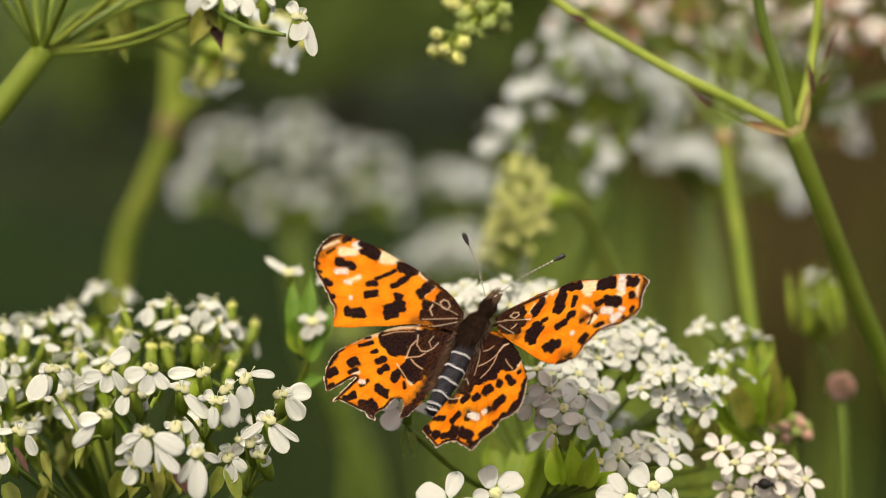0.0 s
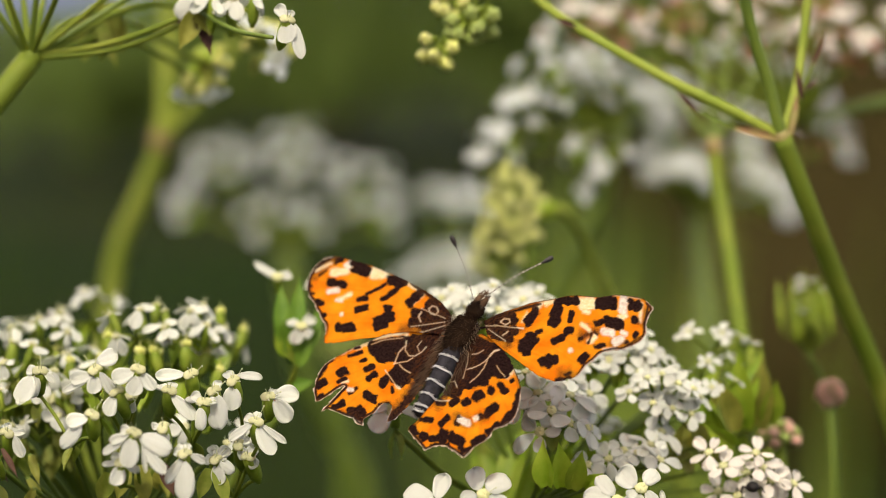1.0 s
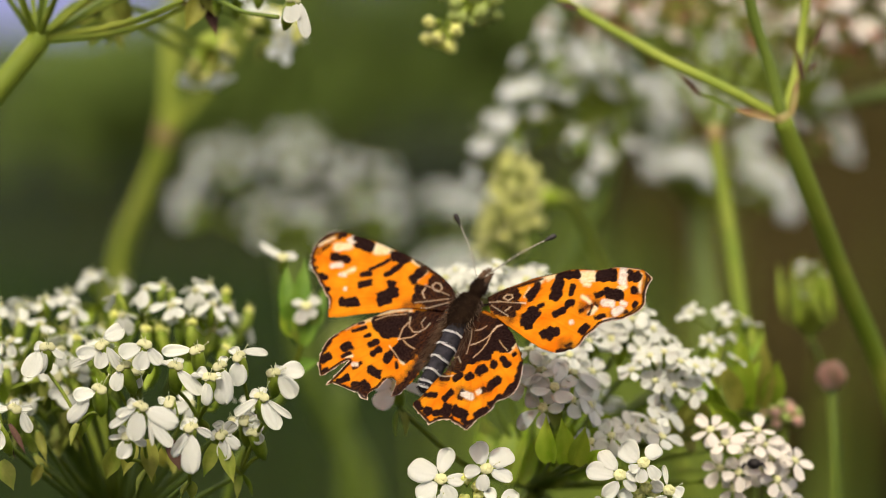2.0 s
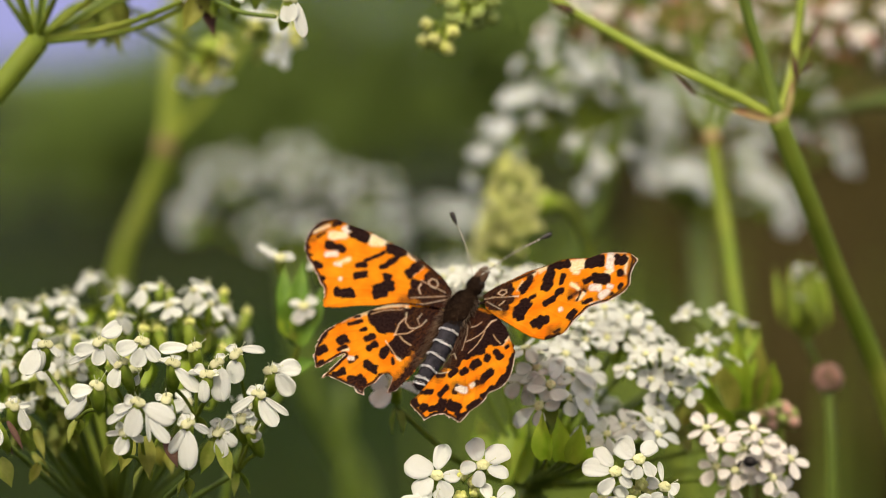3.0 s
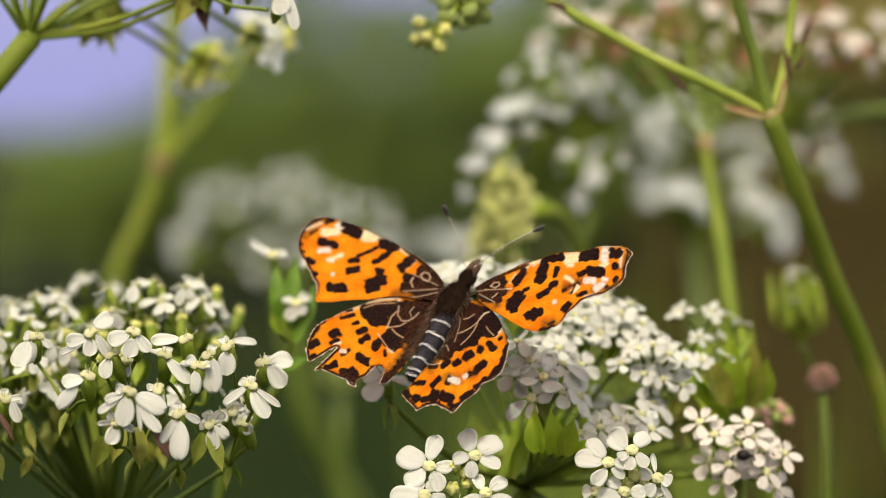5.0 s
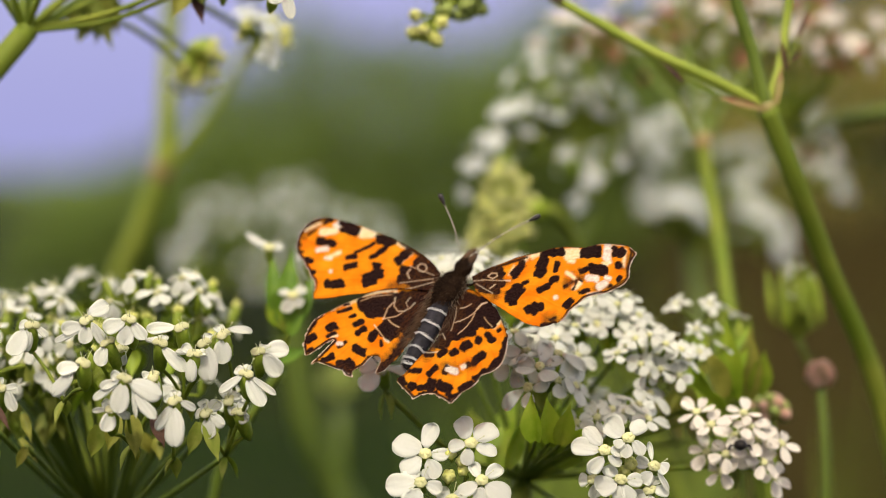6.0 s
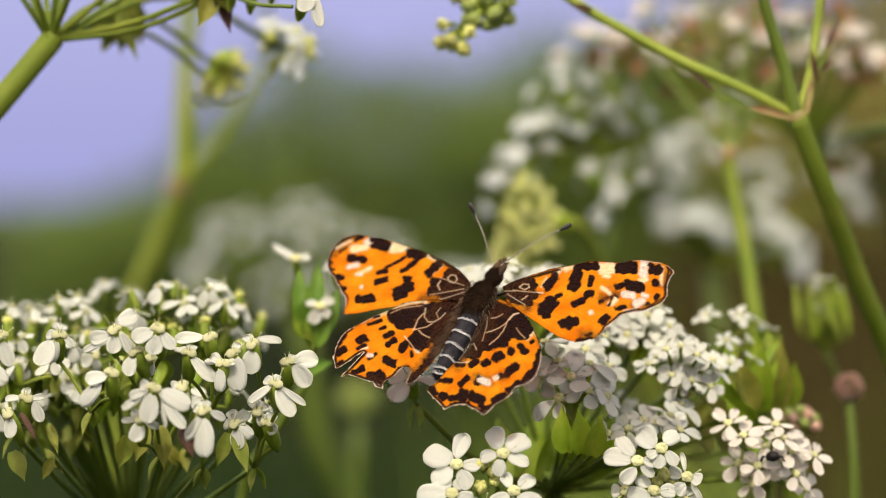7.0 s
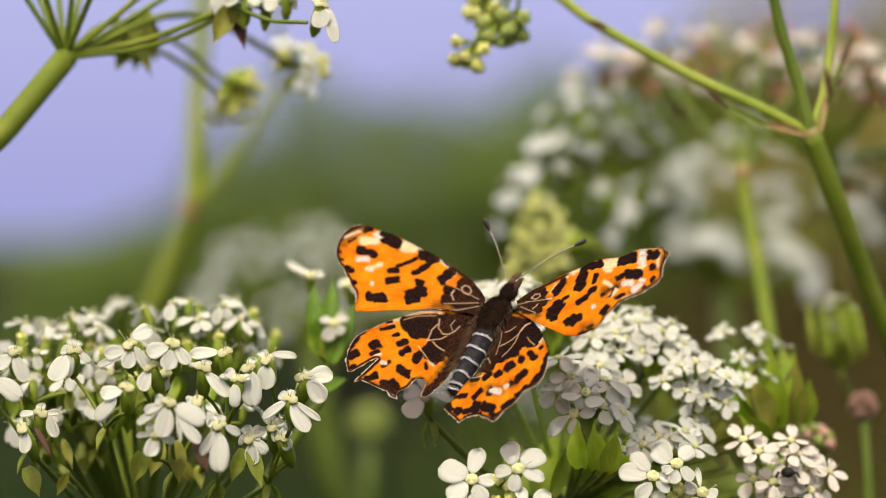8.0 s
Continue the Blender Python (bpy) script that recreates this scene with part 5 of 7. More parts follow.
def build_far_plants():
    # pale head far behind, over its stout stem
    rnd = random.Random(31)
    hub = Vector((-25.3, 245, 786))
    ob = thing("cow_parsley", (40, 300, 0), "white cow parsley head further back in the meadow", "flower", PLANTS)
    stem_to_ground(ob, [(40, 300, 0), (22, 284, 430), (-11.5, 260.0, 737.5), (-16.8, 254.0, 750.3), (-21.9, 249.0, 761.7), hub], 3.6, 2.2, STEM_DARK)
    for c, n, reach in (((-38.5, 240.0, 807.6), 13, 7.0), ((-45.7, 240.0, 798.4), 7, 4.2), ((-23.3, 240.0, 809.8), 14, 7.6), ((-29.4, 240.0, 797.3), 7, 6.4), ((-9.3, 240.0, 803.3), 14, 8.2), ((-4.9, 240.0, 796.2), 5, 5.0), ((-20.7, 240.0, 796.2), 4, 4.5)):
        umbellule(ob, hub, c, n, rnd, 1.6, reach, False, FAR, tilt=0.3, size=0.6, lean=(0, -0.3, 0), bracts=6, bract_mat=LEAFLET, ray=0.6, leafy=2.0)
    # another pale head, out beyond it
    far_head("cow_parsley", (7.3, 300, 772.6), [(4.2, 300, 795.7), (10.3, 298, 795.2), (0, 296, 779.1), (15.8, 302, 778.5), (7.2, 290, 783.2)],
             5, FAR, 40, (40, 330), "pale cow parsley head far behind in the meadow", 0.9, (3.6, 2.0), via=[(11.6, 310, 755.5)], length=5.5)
    # a bud cluster low behind, on the same slope
    rnd = random.Random(32)
    ob = thing("flower_bud", (-40, 230, 0), "round yellow-green bud cluster low behind the flowers", "bud", PLANTS)
    low = Vector((-12.8, 180, 773.1))
    stem_to_ground(ob, [(-40, 230, 0), (-38, 210, 420), (low.x - 2, low.y + 6, 700), low], 1.6, 0.9, STEM_DARK)
    for q in scatter((0, -0.2, 1), 22, 2.2, rnd):
        b = part("bud", rnd.choice(BUDS_GREEN), None, ob)
        b.matrix_basis = Matrix.Translation((low + Vector((0, 0, 2.6)) + q * 2.4 - Vector(ob["base"])) * MM) @ frame_of(q)
    # stout stem with a side branch
    ob = thing("cow_parsley", (-85, 215, 0), "stout pale green cow parsley stem with a side branch", "plant", PLANTS)
    stem_to_ground(ob, [(-85, 215, 0), (-76, 195, 400), (-49.9, 162, 790.9), (-45.2, 158, 802.1), (-41.2, 155, 812.7), (-40.2, 155, 826), (-39.3, 155, 838.8), (-38.3, 155, 856.3)], 2.7, 1.45, STEM_PALE)
    g = Geo()
    g.ball((-41.4, 155, 812.2), 1.9, 1.8, 2.4)
    part("node", g, SHEATH, ob)
    ray_part(ob, (-41.4, 155, 812.2), (-26.7, 152, 832.2), 0.95, 0.7, -2, STEM_PALE, "branch")
    ray_part(ob, (-26.7, 152, 832.2), (-26.6, 152, 853.2), 0.7, 0.6, 0, RAY, "branch")
    # yellow-green budding head with a bent stem
    rnd = random.Random(33)
    ob = thing("cow_parsley", (75, 150, 0), "yellow-green budding cow parsley head on a bent stem", "flower", PLANTS)
    hub = Vector((16.4, 76.0, 806.0))
    stem_to_ground(ob, [(75, 150, 0), (72, 145, 400), (52, 120, 720), (29.3, 96.0, 787.6), (26.2, 90.0, 794.7), (23.6, 85.0, 800.3), (21.4, 81.0, 804.5), (19.2, 78.0, 806.3), hub], 1.7, 0.8, STEM_PALE)
    ray_part(ob, (18.1, 77.0, 806.4), (15.4, 75.5, 805.7), 1.3, 0.9, 0.3, LEAFLET, "sheath")
    for c, n in (((11.8, 70.0, 811.1), 5), ((13.4, 74.0, 809.9), 6), ((14.9, 78.0, 807.1), 5), ((12.4, 70.0, 807.7), 7), ((10.4, 74.0, 806.9), 7), ((11.7, 78.0, 804.6), 8), ((13.6, 70.0, 805.1), 6), ((9.7, 74.0, 803.6), 7), ((11.7, 78.0, 802.0), 8), ((13.3, 70.0, 803.0), 5), ((8.9, 74.0, 800.9), 6), ((10.9, 78.0, 799.2), 7)):
        umbellule(ob, hub, c, n + 3, rnd, 1.9, 2.0, False, BUDS_PALE, tilt=0.1, lean=(-0.3, -0.6, 0.1), size=0.78, bracts=2, ray=0.3, leafy=1.1, bract_mat=LEAFLET)
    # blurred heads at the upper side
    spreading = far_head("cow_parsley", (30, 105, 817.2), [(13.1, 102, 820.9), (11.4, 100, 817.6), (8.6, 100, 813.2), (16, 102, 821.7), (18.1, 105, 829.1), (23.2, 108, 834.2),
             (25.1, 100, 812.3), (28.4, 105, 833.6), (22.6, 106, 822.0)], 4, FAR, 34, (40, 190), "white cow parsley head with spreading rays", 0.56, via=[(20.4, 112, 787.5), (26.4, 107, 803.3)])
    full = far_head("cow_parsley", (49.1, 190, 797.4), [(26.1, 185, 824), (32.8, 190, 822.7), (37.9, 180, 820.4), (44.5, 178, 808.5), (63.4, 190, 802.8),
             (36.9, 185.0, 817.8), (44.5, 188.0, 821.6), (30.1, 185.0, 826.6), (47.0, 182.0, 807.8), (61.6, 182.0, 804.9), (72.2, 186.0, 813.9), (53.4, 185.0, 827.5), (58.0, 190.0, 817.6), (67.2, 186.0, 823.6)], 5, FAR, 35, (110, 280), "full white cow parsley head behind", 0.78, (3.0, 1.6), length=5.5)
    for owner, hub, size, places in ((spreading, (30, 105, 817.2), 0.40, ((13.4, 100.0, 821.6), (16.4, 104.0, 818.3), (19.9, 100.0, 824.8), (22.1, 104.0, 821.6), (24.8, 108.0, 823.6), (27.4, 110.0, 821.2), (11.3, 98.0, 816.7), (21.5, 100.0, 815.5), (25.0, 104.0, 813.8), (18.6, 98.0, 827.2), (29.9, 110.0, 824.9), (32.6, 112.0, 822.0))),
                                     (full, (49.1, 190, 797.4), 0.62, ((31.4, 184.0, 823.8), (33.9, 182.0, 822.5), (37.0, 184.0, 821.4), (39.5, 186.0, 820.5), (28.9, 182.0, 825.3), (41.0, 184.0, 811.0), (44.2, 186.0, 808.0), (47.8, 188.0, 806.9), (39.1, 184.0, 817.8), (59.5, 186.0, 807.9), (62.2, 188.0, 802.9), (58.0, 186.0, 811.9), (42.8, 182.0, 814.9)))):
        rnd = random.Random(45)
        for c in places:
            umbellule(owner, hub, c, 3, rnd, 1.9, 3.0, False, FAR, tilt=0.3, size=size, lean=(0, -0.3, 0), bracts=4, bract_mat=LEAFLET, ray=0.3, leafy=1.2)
    fading = far_head("cow_parsley", (54, 95, 817.7), [(29.3, 95, 836.9), (36.8, 90, 836.1), (42.6, 100, 834.8), (46.8, 95, 832.9), (53.6, 92, 831.9), (57.3, 85, 833.4), (60.8, 85, 830.7), (65.1, 90, 833.3),
             (59.5, 100, 818.6), (50.8, 95, 836.1), (20.9, 96.0, 834.4), (26.9, 96.0, 833.2), (31.4, 97.0, 829.6)], 4, FAR_PINK, 36, (150, 200), "pinkish white cow parsley head going over", 0.6, stem=(2.4, 0.8), via=[(97.6, 125, 784.8), (75.8, 105, 819.1)], bract_mat=BUD_RED)
    rnd = random.Random(44)
    for c in ((26.4, 100.0, 832.0), (29.5, 98.0, 831.9), (46.4, 96.0, 836.7), (59.4, 92.0, 829.2), (57.0, 95.0, 835.8), (36.8, 100.0, 833.4)):
        umbellule(fading, (54, 95, 817.7), c, 5, rnd, 1.8, 2.0, False, BUDS_RED, tilt=0.2, size=1.1, bracts=3, bract_mat=BUD_RED, ray=0.35)
    # thinner stems that end in half-open umbellules
    rnd = random.Random(37)
    ob = thing("cow_parsley", (60, 130, 0), "slender green cow parsley stalk with half-open florets", "plant", PLANTS)
    stem_to_ground(ob, [(60, 130, 0), (56, 110, 400), (50, 70, 700), (43.6, 45, 778.1), (41, 50, 791.9), (40.3, 60, 803.1), (39.2, 65, 811.5), (38.9, 66, 815.2)], 1.8, 0.95, STEM)
    g = Geo()
    g.ball((38.9, 66, 815.2), 1.25, 1.2, 1.6, None, 8, 12)
    part("node", g, SHEATH, ob)
    for e in ((27.0, 88, 833.0), (45.5, 92, 838.0), (37.0, 90, 839.0), (52.0, 86, 833.0)):
        ray_part(ob, (38.9, 66, 815.2), e, 0.34, 0.22, 0.5, STEM_DARK)
    pod_head((40.0, 30, 786.2), (39.1, 30, 790.9), (54, 70), 38, 6.7, "half-open green cow parsley umbellule")
    pod_head((49.6, 52, 790), (49.4, 52, 796), (72, 100), 39, 7.2, "closed green cow parsley umbellule", [(64, 85, 690), (54.6, 60, 770), (53.0, 56, 783)])
    # pinkish bud on a thin stalk
    ob = thing("flower_bud", (58, 75, 0), "round pinkish bud on a thin green stalk", "bud", PLANTS)
    top = Vector((51.0, 42, 786.0))
    stem_to_ground(ob, [(58, 75, 0), (57, 60, 420), (top.x - 1, top.y + 6, 700), (51.5, 41, 772.9), top], 1.2, 0.5, STEM_DARK)
    for k, q in enumerate(scatter((0, 0, 1), 24, 2.7, rnd)):
        b = part("bud", rnd.choice(BUDS_PINK), None, ob)
        b.matrix_basis = Matrix.Translation((top + Vector((0, 0, 0.3)) + q * 1.1 - Vector(ob["base"])) * MM) @ frame_of(q) @ Matrix.Scale(0.58, 4)
    ob = thing("flower_bud", (47, 62, 0), "round pinkish green bud beside the florets", "bud", PLANTS)
    top = Vector((43.3, 30, 781.8))
    stem_to_ground(ob, [(47, 62, 0), (46, 52, 420), (top.x + 2, top.y + 4, 700), top], 1.4, 0.75)
    for k, q in enumerate(scatter((0, 0, 1), 16, 1.9, rnd)):
        b = part("bud", rnd.choice(BUDS_PINK if k % 2 else BUDS_GREEN), None, ob)
        b.matrix_basis = Matrix.Translation((top + Vector((0, 0, 0.6)) + q * 1.6 - Vector(ob["base"])) * MM) @ frame_of(q) @ Matrix.Scale(0.8, 4)


def pod_head(foot, middle, ground_at, seed, length, label, via=()):
    """A closed little umbel: upright green ovaries and bracts with white petal tips."""
    rnd = random.Random(seed)
    foot, middle = Vector(foot), Vector(middle)
    base = (*ground_at, 0)
    ob = thing("cow_parsley", base, label, "plant", PLANTS)
    stem_to_ground(ob, [base, (base[0], base[1] - 8, 420), *(via or [(foot.x + 2, foot.y + 5, 690)]), foot], 1.0, 0.35, STEM_DARK)
    d = (middle - foot).normalized()
    for q in scatter(d, 20, 1.0, rnd):
        a = foot + q * length * rnd.uniform(0.35, 0.6)
        up = (d - q * 0.12 + Vector((rnd.gauss(0, 0.08), rnd.gauss(0, 0.08), 0))).normalized()
        b = a + up * rnd.uniform(4.0, 6.4)
        g = Geo()
        p = curve([foot, (foot + a) / 2 + d * 0.3, a], 3)
        g.tube(p, 0.18, 6)
        part("pedicel", g, RAY, ob)
        g = Geo()
        p = curve([a, (a + b) / 2, b], 4)
        g.tube(p, [0.16, 0.34, 0.46, 0.52, 0.52, 0.48, 0.40, 0.30, 0.2], 8, 0, 0.1, 4)
        for s in (-1, 1):
            g.tube([b, b + up * 0.5 + q.cross(up) * 0.2 * s, b + up * 0.9 + q.cross(up) * 0.45 * s], [0.08, 0.06, 0.04], 4)
        part("ovary", g, OVARY if rnd.random() < 0.5 else LEAFLET, ob)
        if rnd.random() < 0.35:
            g = Geo()
            petal_geo(g, 1.6, 1.2, 0.1, 0.15, 0.2, Matrix.Translation(b) @ frame_of(up, (rnd.gauss(0, 1), -0.6, 0.2)), 0, 6, 5)
            part("petal", g, PETAL, ob)


# ------------------------------------------------------------------ the butterfly
FORE_LEFT = [
    (0.65, -1.49), (2.46, -0.18), (4.57, 0.72), (6.94, 1.38), (9.59, 1.87), (12.23, 2.3), (14.72, 2.36),
    (16.35, 2.52), (17.45, 2.17), (18.16, 1.43), (18.46, 0.15), (18.45, -1.2), (18.09, -2.52), (17.32, -3.54),
    (16.35, -4.23), (15.73, -4.94), (15.05, -5.47), (14.6, -5.99), (13.83, -6.56), (13.32, -7.63), (12.78, -8.76),
    (11.37, -8.39), (9.44, -7.36), (7.26, -6.16), (5.04, -5.03), (2.6, -4.41), (0.08, -3.99),
]
FORE_LEFT_DARK = [
    (16.43, 1.81, 15.89, 2.15, 0.79), (14.06, 1.72, 12.56, 1.35, 1.64), (17.43, 1.83, 18.29, -0.22, 0.3), (17.35, -0.69, 16.84, 0.15, 0.3),
    (17.9, -2.04, 17.61, -2.2, 0.3), (17.31, -3.11, 16.95, -3, 0.42), (16.06, -3.97, 15.37, -4.08, 0.79), (14.95, -5.69, 14.41, -5.35, 0.55),
    (15.9, -1.07, 13.98, -1.13, 0.91), (11.16, -1.48, 9.62, 0.43, 0.42), (9.11, -1.57, 8.08, 0.09, 0.73), (9.4, 1.01, 7.7, 1.38, 1.15),
    (8.21, 0.38, 7.7, 1.38, 0.91),
]
FORE_LEFT_DARK2 = [
    (2.87, -1.55, 0.45, -2.24, 1.82), (11.64, -2.38, 10.87, -1.97, 0.73), (11.27, -3.76, 10.33, -3.12, 0.79), (6.01, -1.41, 5.47, 0.43, 1.03),
    (8.18, -2.68, 7.7, -2.53, 0.79), (8.25, -4.76, 7.3, -3.39, 1.45), (8.3, -5.1, 7.35, -4.47, 1.03), (12.18, -6.52, 10.56, -6.16, 1.09),
    (4.52, -3.64, 2.85, -3.1, 1.21), (4.86, -2.44, 3.76, -1.84, 1.09), (3.67, -0.82, 1.06, -1.79, 1.58), (2.88, -3.03, -0.04, -2.74, 2.18),
    (6.87, 1.23, 1.21, -0.69, 0.42),
]
FORE_LEFT_CREAM = [
    (16.06, 0.15, 14.63, 0.69, 0.91), (11.57, 1.33, 10.21, 2.01, 1.33), (7.02, 1.26, 5.98, 0.93, 0.73), (18.01, -0.22, 16.9, 1.32, 0.3),
    (13.86, -3.01, 12.83, -1.93, 0.42), (5.65, -1.45, 4.92, 0.27, 0.24),
]
FORE_LEFT_WHITE = [
    (14.86, 1.46, 14.37, 2.21, 0.91), (15.47, -2.27, 14.5, -1.8, 0.61), (14.06, -3.16, 13.42, -3.04, 0.36), (12.66, -4.78, 12.6, -4.77, 0.42),
]
FORE_LEFT_LINE = [
    (3.57, -1.36, 3.37, -0.89, 0.16), (3.37, -0.89, 2.83, -0.88, 0.16), (2.83, -0.88, 2.39, -1.39, 0.16), (2.39, -1.39, 2.5, -1.92, 0.16),
    (2.5, -1.92, 3.13, -1.88, 0.16), (3.13, -1.88, 3.57, -1.36, 0.16), (4.18, -1.97, 4.22, -2.64, 0.18), (4.22, -2.64, 3.69, -3.21, 0.18),
    (4.38, -1.54, 1.29, -2.02, 0.08), (4.44, -4.1, 1.1, -2.45, 0.08), (3.31, -4.64, 0.91, -2.88, 0.08),
]
FORE_RIGHT = [
    (0.7, -1.37), (1.91, -0.34), (3.59, 0.79), (5.66, 1.85), (7.84, 2.67), (10.11, 3.24), (12.78, 3.66),
    (15.5, 3.92), (17.58, 4), (18.85, 3.48), (19.66, 2.72), (19.58, 1.76), (19.77, 0.67), (20.23, -0.57),
    (20.09, -1.52), (19.47, -2.33), (18.52, -3), (17.23, -3.22), (16.27, -3.74), (15.79, -4.7), (15.18, -5.67),
    (14.76, -6.78), (13.88, -7.45), (12.71, -7.98), (11.19, -7.76), (9.49, -7.15), (7.13, -5.95), (4.81, -4.88),
    (2.13, -3.41),
]
FORE_RIGHT_DARK = [
    (6.03, -0.97, 6.22, 0.81, 1.03), (9.04, -0.6, 8.67, 1.64, 1.27), (8.56, 2.21, 10.43, 2.68, 0.97), (10.8, -0.04, 10.48, 1.15, 0.67),
    (13.24, 2.63, 14.77, 2.85, 1.58), (16.92, 2.93, 17.78, 2.88, 1.27), (17.94, 1.22, 18.41, 0.92, 0.79), (18.91, 3.01, 19.67, 0.42, 0.3),
    (19.96, -0.74, 18.69, -2.6, 0.21), (18.18, -3.02, 16.03, -3.67, 0.18), (15.69, -4.47, 14.59, -6.71, 0.24), (14.15, -7.28, 12.64, -7.83, 0.48),
    (13.33, -7.01, 13.81, -6.52, 0.3), (13.94, -0.06, 15.57, 0.57, 0.61), (15.32, 0.32, 16.8, 0.14, 1.33), (19.01, -1.1, 19.18, -0.7, 0.61),
]
FORE_RIGHT_DARK2 = [
    (18.29, -1.99, 18.6, -1.9, 0.48), (14.29, -4.93, 14.63, -4.29, 0.97), (15.21, -3.08, 16.14, -2.65, 0.55), (12.94, -2.25, 13.21, -2.08, 0.42),
    (14.15, -2.59, 13.97, -1.25, 0.3), (14.15, -1.01, 14.73, -1.37, 0.24), (11.12, -1.7, 11.58, -1.28, 0.91), (10.22, -3.01, 10.92, -2.35, 0.91),
    (7.07, -4.28, 7.55, -2.83, 1.58), (6.75, -4.38, 7.78, -4.57, 0.85), (7.61, -2.02, 8.1, -1.68, 0.55), (9.93, -5.79, 11.35, -5.17, 1.03),
    (10.7, -5.91, 10.69, -5.12, 1.09), (1.25, -1.59, 4.05, -0.66, 1.58), (1.92, -2.37, 4.94, -2.23, 1.33), (2.8, -2.98, 4.96, -3.19, 1.09),
    (1.09, -0.95, 6.46, 1.72, 0.3), (19.12, 3.18, 19.59, 2.24, 0.36),
]
FORE_RIGHT_CREAM = [
    (5.39, -1, 5.4, 0.38, 0.18), (6.25, 0.9, 6.56, 1.8, 0.36), (6.99, 1.82, 7.66, 2.25, 0.55), (11.31, 2.31, 12.33, 2.6, 1.33),
    (16.46, 1.08, 16.84, 1.49, 0.67), (14.15, -2.27, 14.56, -1.62, 0.61), (12.54, 1.32, 11.91, 1.45, 0.55), (18.02, 3.29, 18.82, 0.94, 0.3),
    (12.4, 3.73, 17.61, 3.92, 0.15), (12.48, -0.44, 13.52, -0.88, 0.42),
]
FORE_RIGHT_WHITE = [
    (15.88, 3.53, 16.29, 1.95, 0.85), (15.29, -0.87, 16.32, -0.99, 0.85), (12.42, -3.77, 12.59, -3.69, 0.42), (17.17, -2.13, 17.78, -1.63, 0.79),
    (16.24, -3.19, 17.44, -2.9, 0.24), (17.38, -0.7, 17.86, -0.84, 0.55),
]
FORE_RIGHT_LINE = [
    (2.8, -1.28, 3.01, -0.78, 0.16), (3.01, -0.78, 3.66, -0.75, 0.16), (3.66, -0.75, 3.92, -1.15, 0.16), (3.92, -1.15, 3.53, -1.57, 0.16),
    (3.53, -1.57, 2.8, -1.28, 0.16), (2.24, -1.79, 5.9, -1.78, 0.11), (3.85, -3.01, 4.26, -2.34, 0.16), (1.78, -2.38, 4.61, -3.69, 0.11),
    (1.3, -2, 2.63, -1.85, 0.08),
]
HIND_RIGHT = [
    (0.91, -2.71), (2.94, -3.48), (4.59, -4.56), (6.22, -5.95), (7.7, -7.49), (8.94, -9.17), (9.78, -10.92),
    (10, -12.45), (9.76, -13.76), (9.2, -14.4), (8.46, -14.81), (8.37, -15.81), (7.88, -16.59), (7.1, -17.23),
    (6.8, -18.08), (6.38, -18.71), (5.19, -18.24), (4.11, -17.83), (3.6, -17.55), (2.73, -17.6), (1.94, -17.94),
    (1.41, -18.35), (0.07, -17.5), (-1.39, -16.56), (-2.15, -15.82), (-1.51, -14.86), (-1.24, -13.91), (-0.76, -12.64),
    (0.05, -11.27), (0.19, -9.29), (-0.25, -6.92), (-0.89, -4.12),
]
HIND_RIGHT_DARK = [
    (0.35, -9.6, 1.5, -10.6, 1.5), (-0.1, -7.6, 0.6, -9.6, 1.4), (2.2, -9.6, 4.6, -9.0, 0.9),
    (-0.35, -5.96, 3.98, -5.61, 2.79), (0.39, -8.65, 2.74, -7.63, 2.18), (0.73, -4.33, 5.2, -6.14, 2.3), (1.95, -7.26, 5.88, -7.23, 1.82),
    (0.77, -10.46, 1.77, -7.5, 1.82), (3.1, -5.63, 6.46, -6.89, 1.33), (2.46, -8.59, 4.51, -8.21, 0.85), (-0.07, -12.22, 0.74, -12.19, 0.73),
    (1.74, -12.23, 2.09, -11.59, 0.79), (3.16, -11.94, 3.4, -11.54, 0.85), (4.23, -11.12, 4.7, -10.56, 1.03), (5.67, -10.29, 5.63, -9.75, 0.73),
    (6.56, -9.25, 7.36, -9.84, 0.91), (7.38, -8.52, 7.63, -8.27, 0.36),
]
HIND_RIGHT_DARK2 = [
    (1.79, -17.64, 3.85, -17.31, 0.55), (6.33, -17.88, 7.31, -16.92, 0.55), (8.64, -14.58, 9.69, -13.61, 0.55), (-1.08, -14.53, 0.36, -14.54, 0.67),
    (1.65, -14.88, 2.14, -13.93, 0.73), (3.61, -14.64, 3.6, -13.87, 0.73), (5.91, -13.77, 6.08, -13.22, 0.55), (6.54, -12.97, 7.21, -11.94, 1.03),
    (-1.41, -15.79, -1.03, -16.23, 1.03), (0.31, -16.94, 0.37, -16.33, 0.91), (1.41, -16.89, 2.84, -16.06, 0.79), (2.86, -16.82, 2.62, -15.91, 1.15),
    (3.79, -16.32, 5.24, -16.87, 1.27), (5.39, -17.47, 6.3, -18.11, 0.73), (6.74, -16.79, 7.66, -15.84, 0.97), (7.86, -15.37, 8.78, -14.26, 0.97),
    (9.13, -13.94, 9.75, -12.08, 0.91), (9.46, -11.47, 8.94, -9.48, 0.61),
]
HIND_RIGHT_CREAM = [
    (3.25, -3.79, 5, -4.95, 0.3), (6.65, -8.07, 7.08, -7.11, 0.48), (5.78, -5.33, 7.7, -7.49, 0.36), (4.59, -4.56, 5.78, -5.33, 0.24),
    (5.4, -13.79, 5.69, -13.63, 0.48),
]
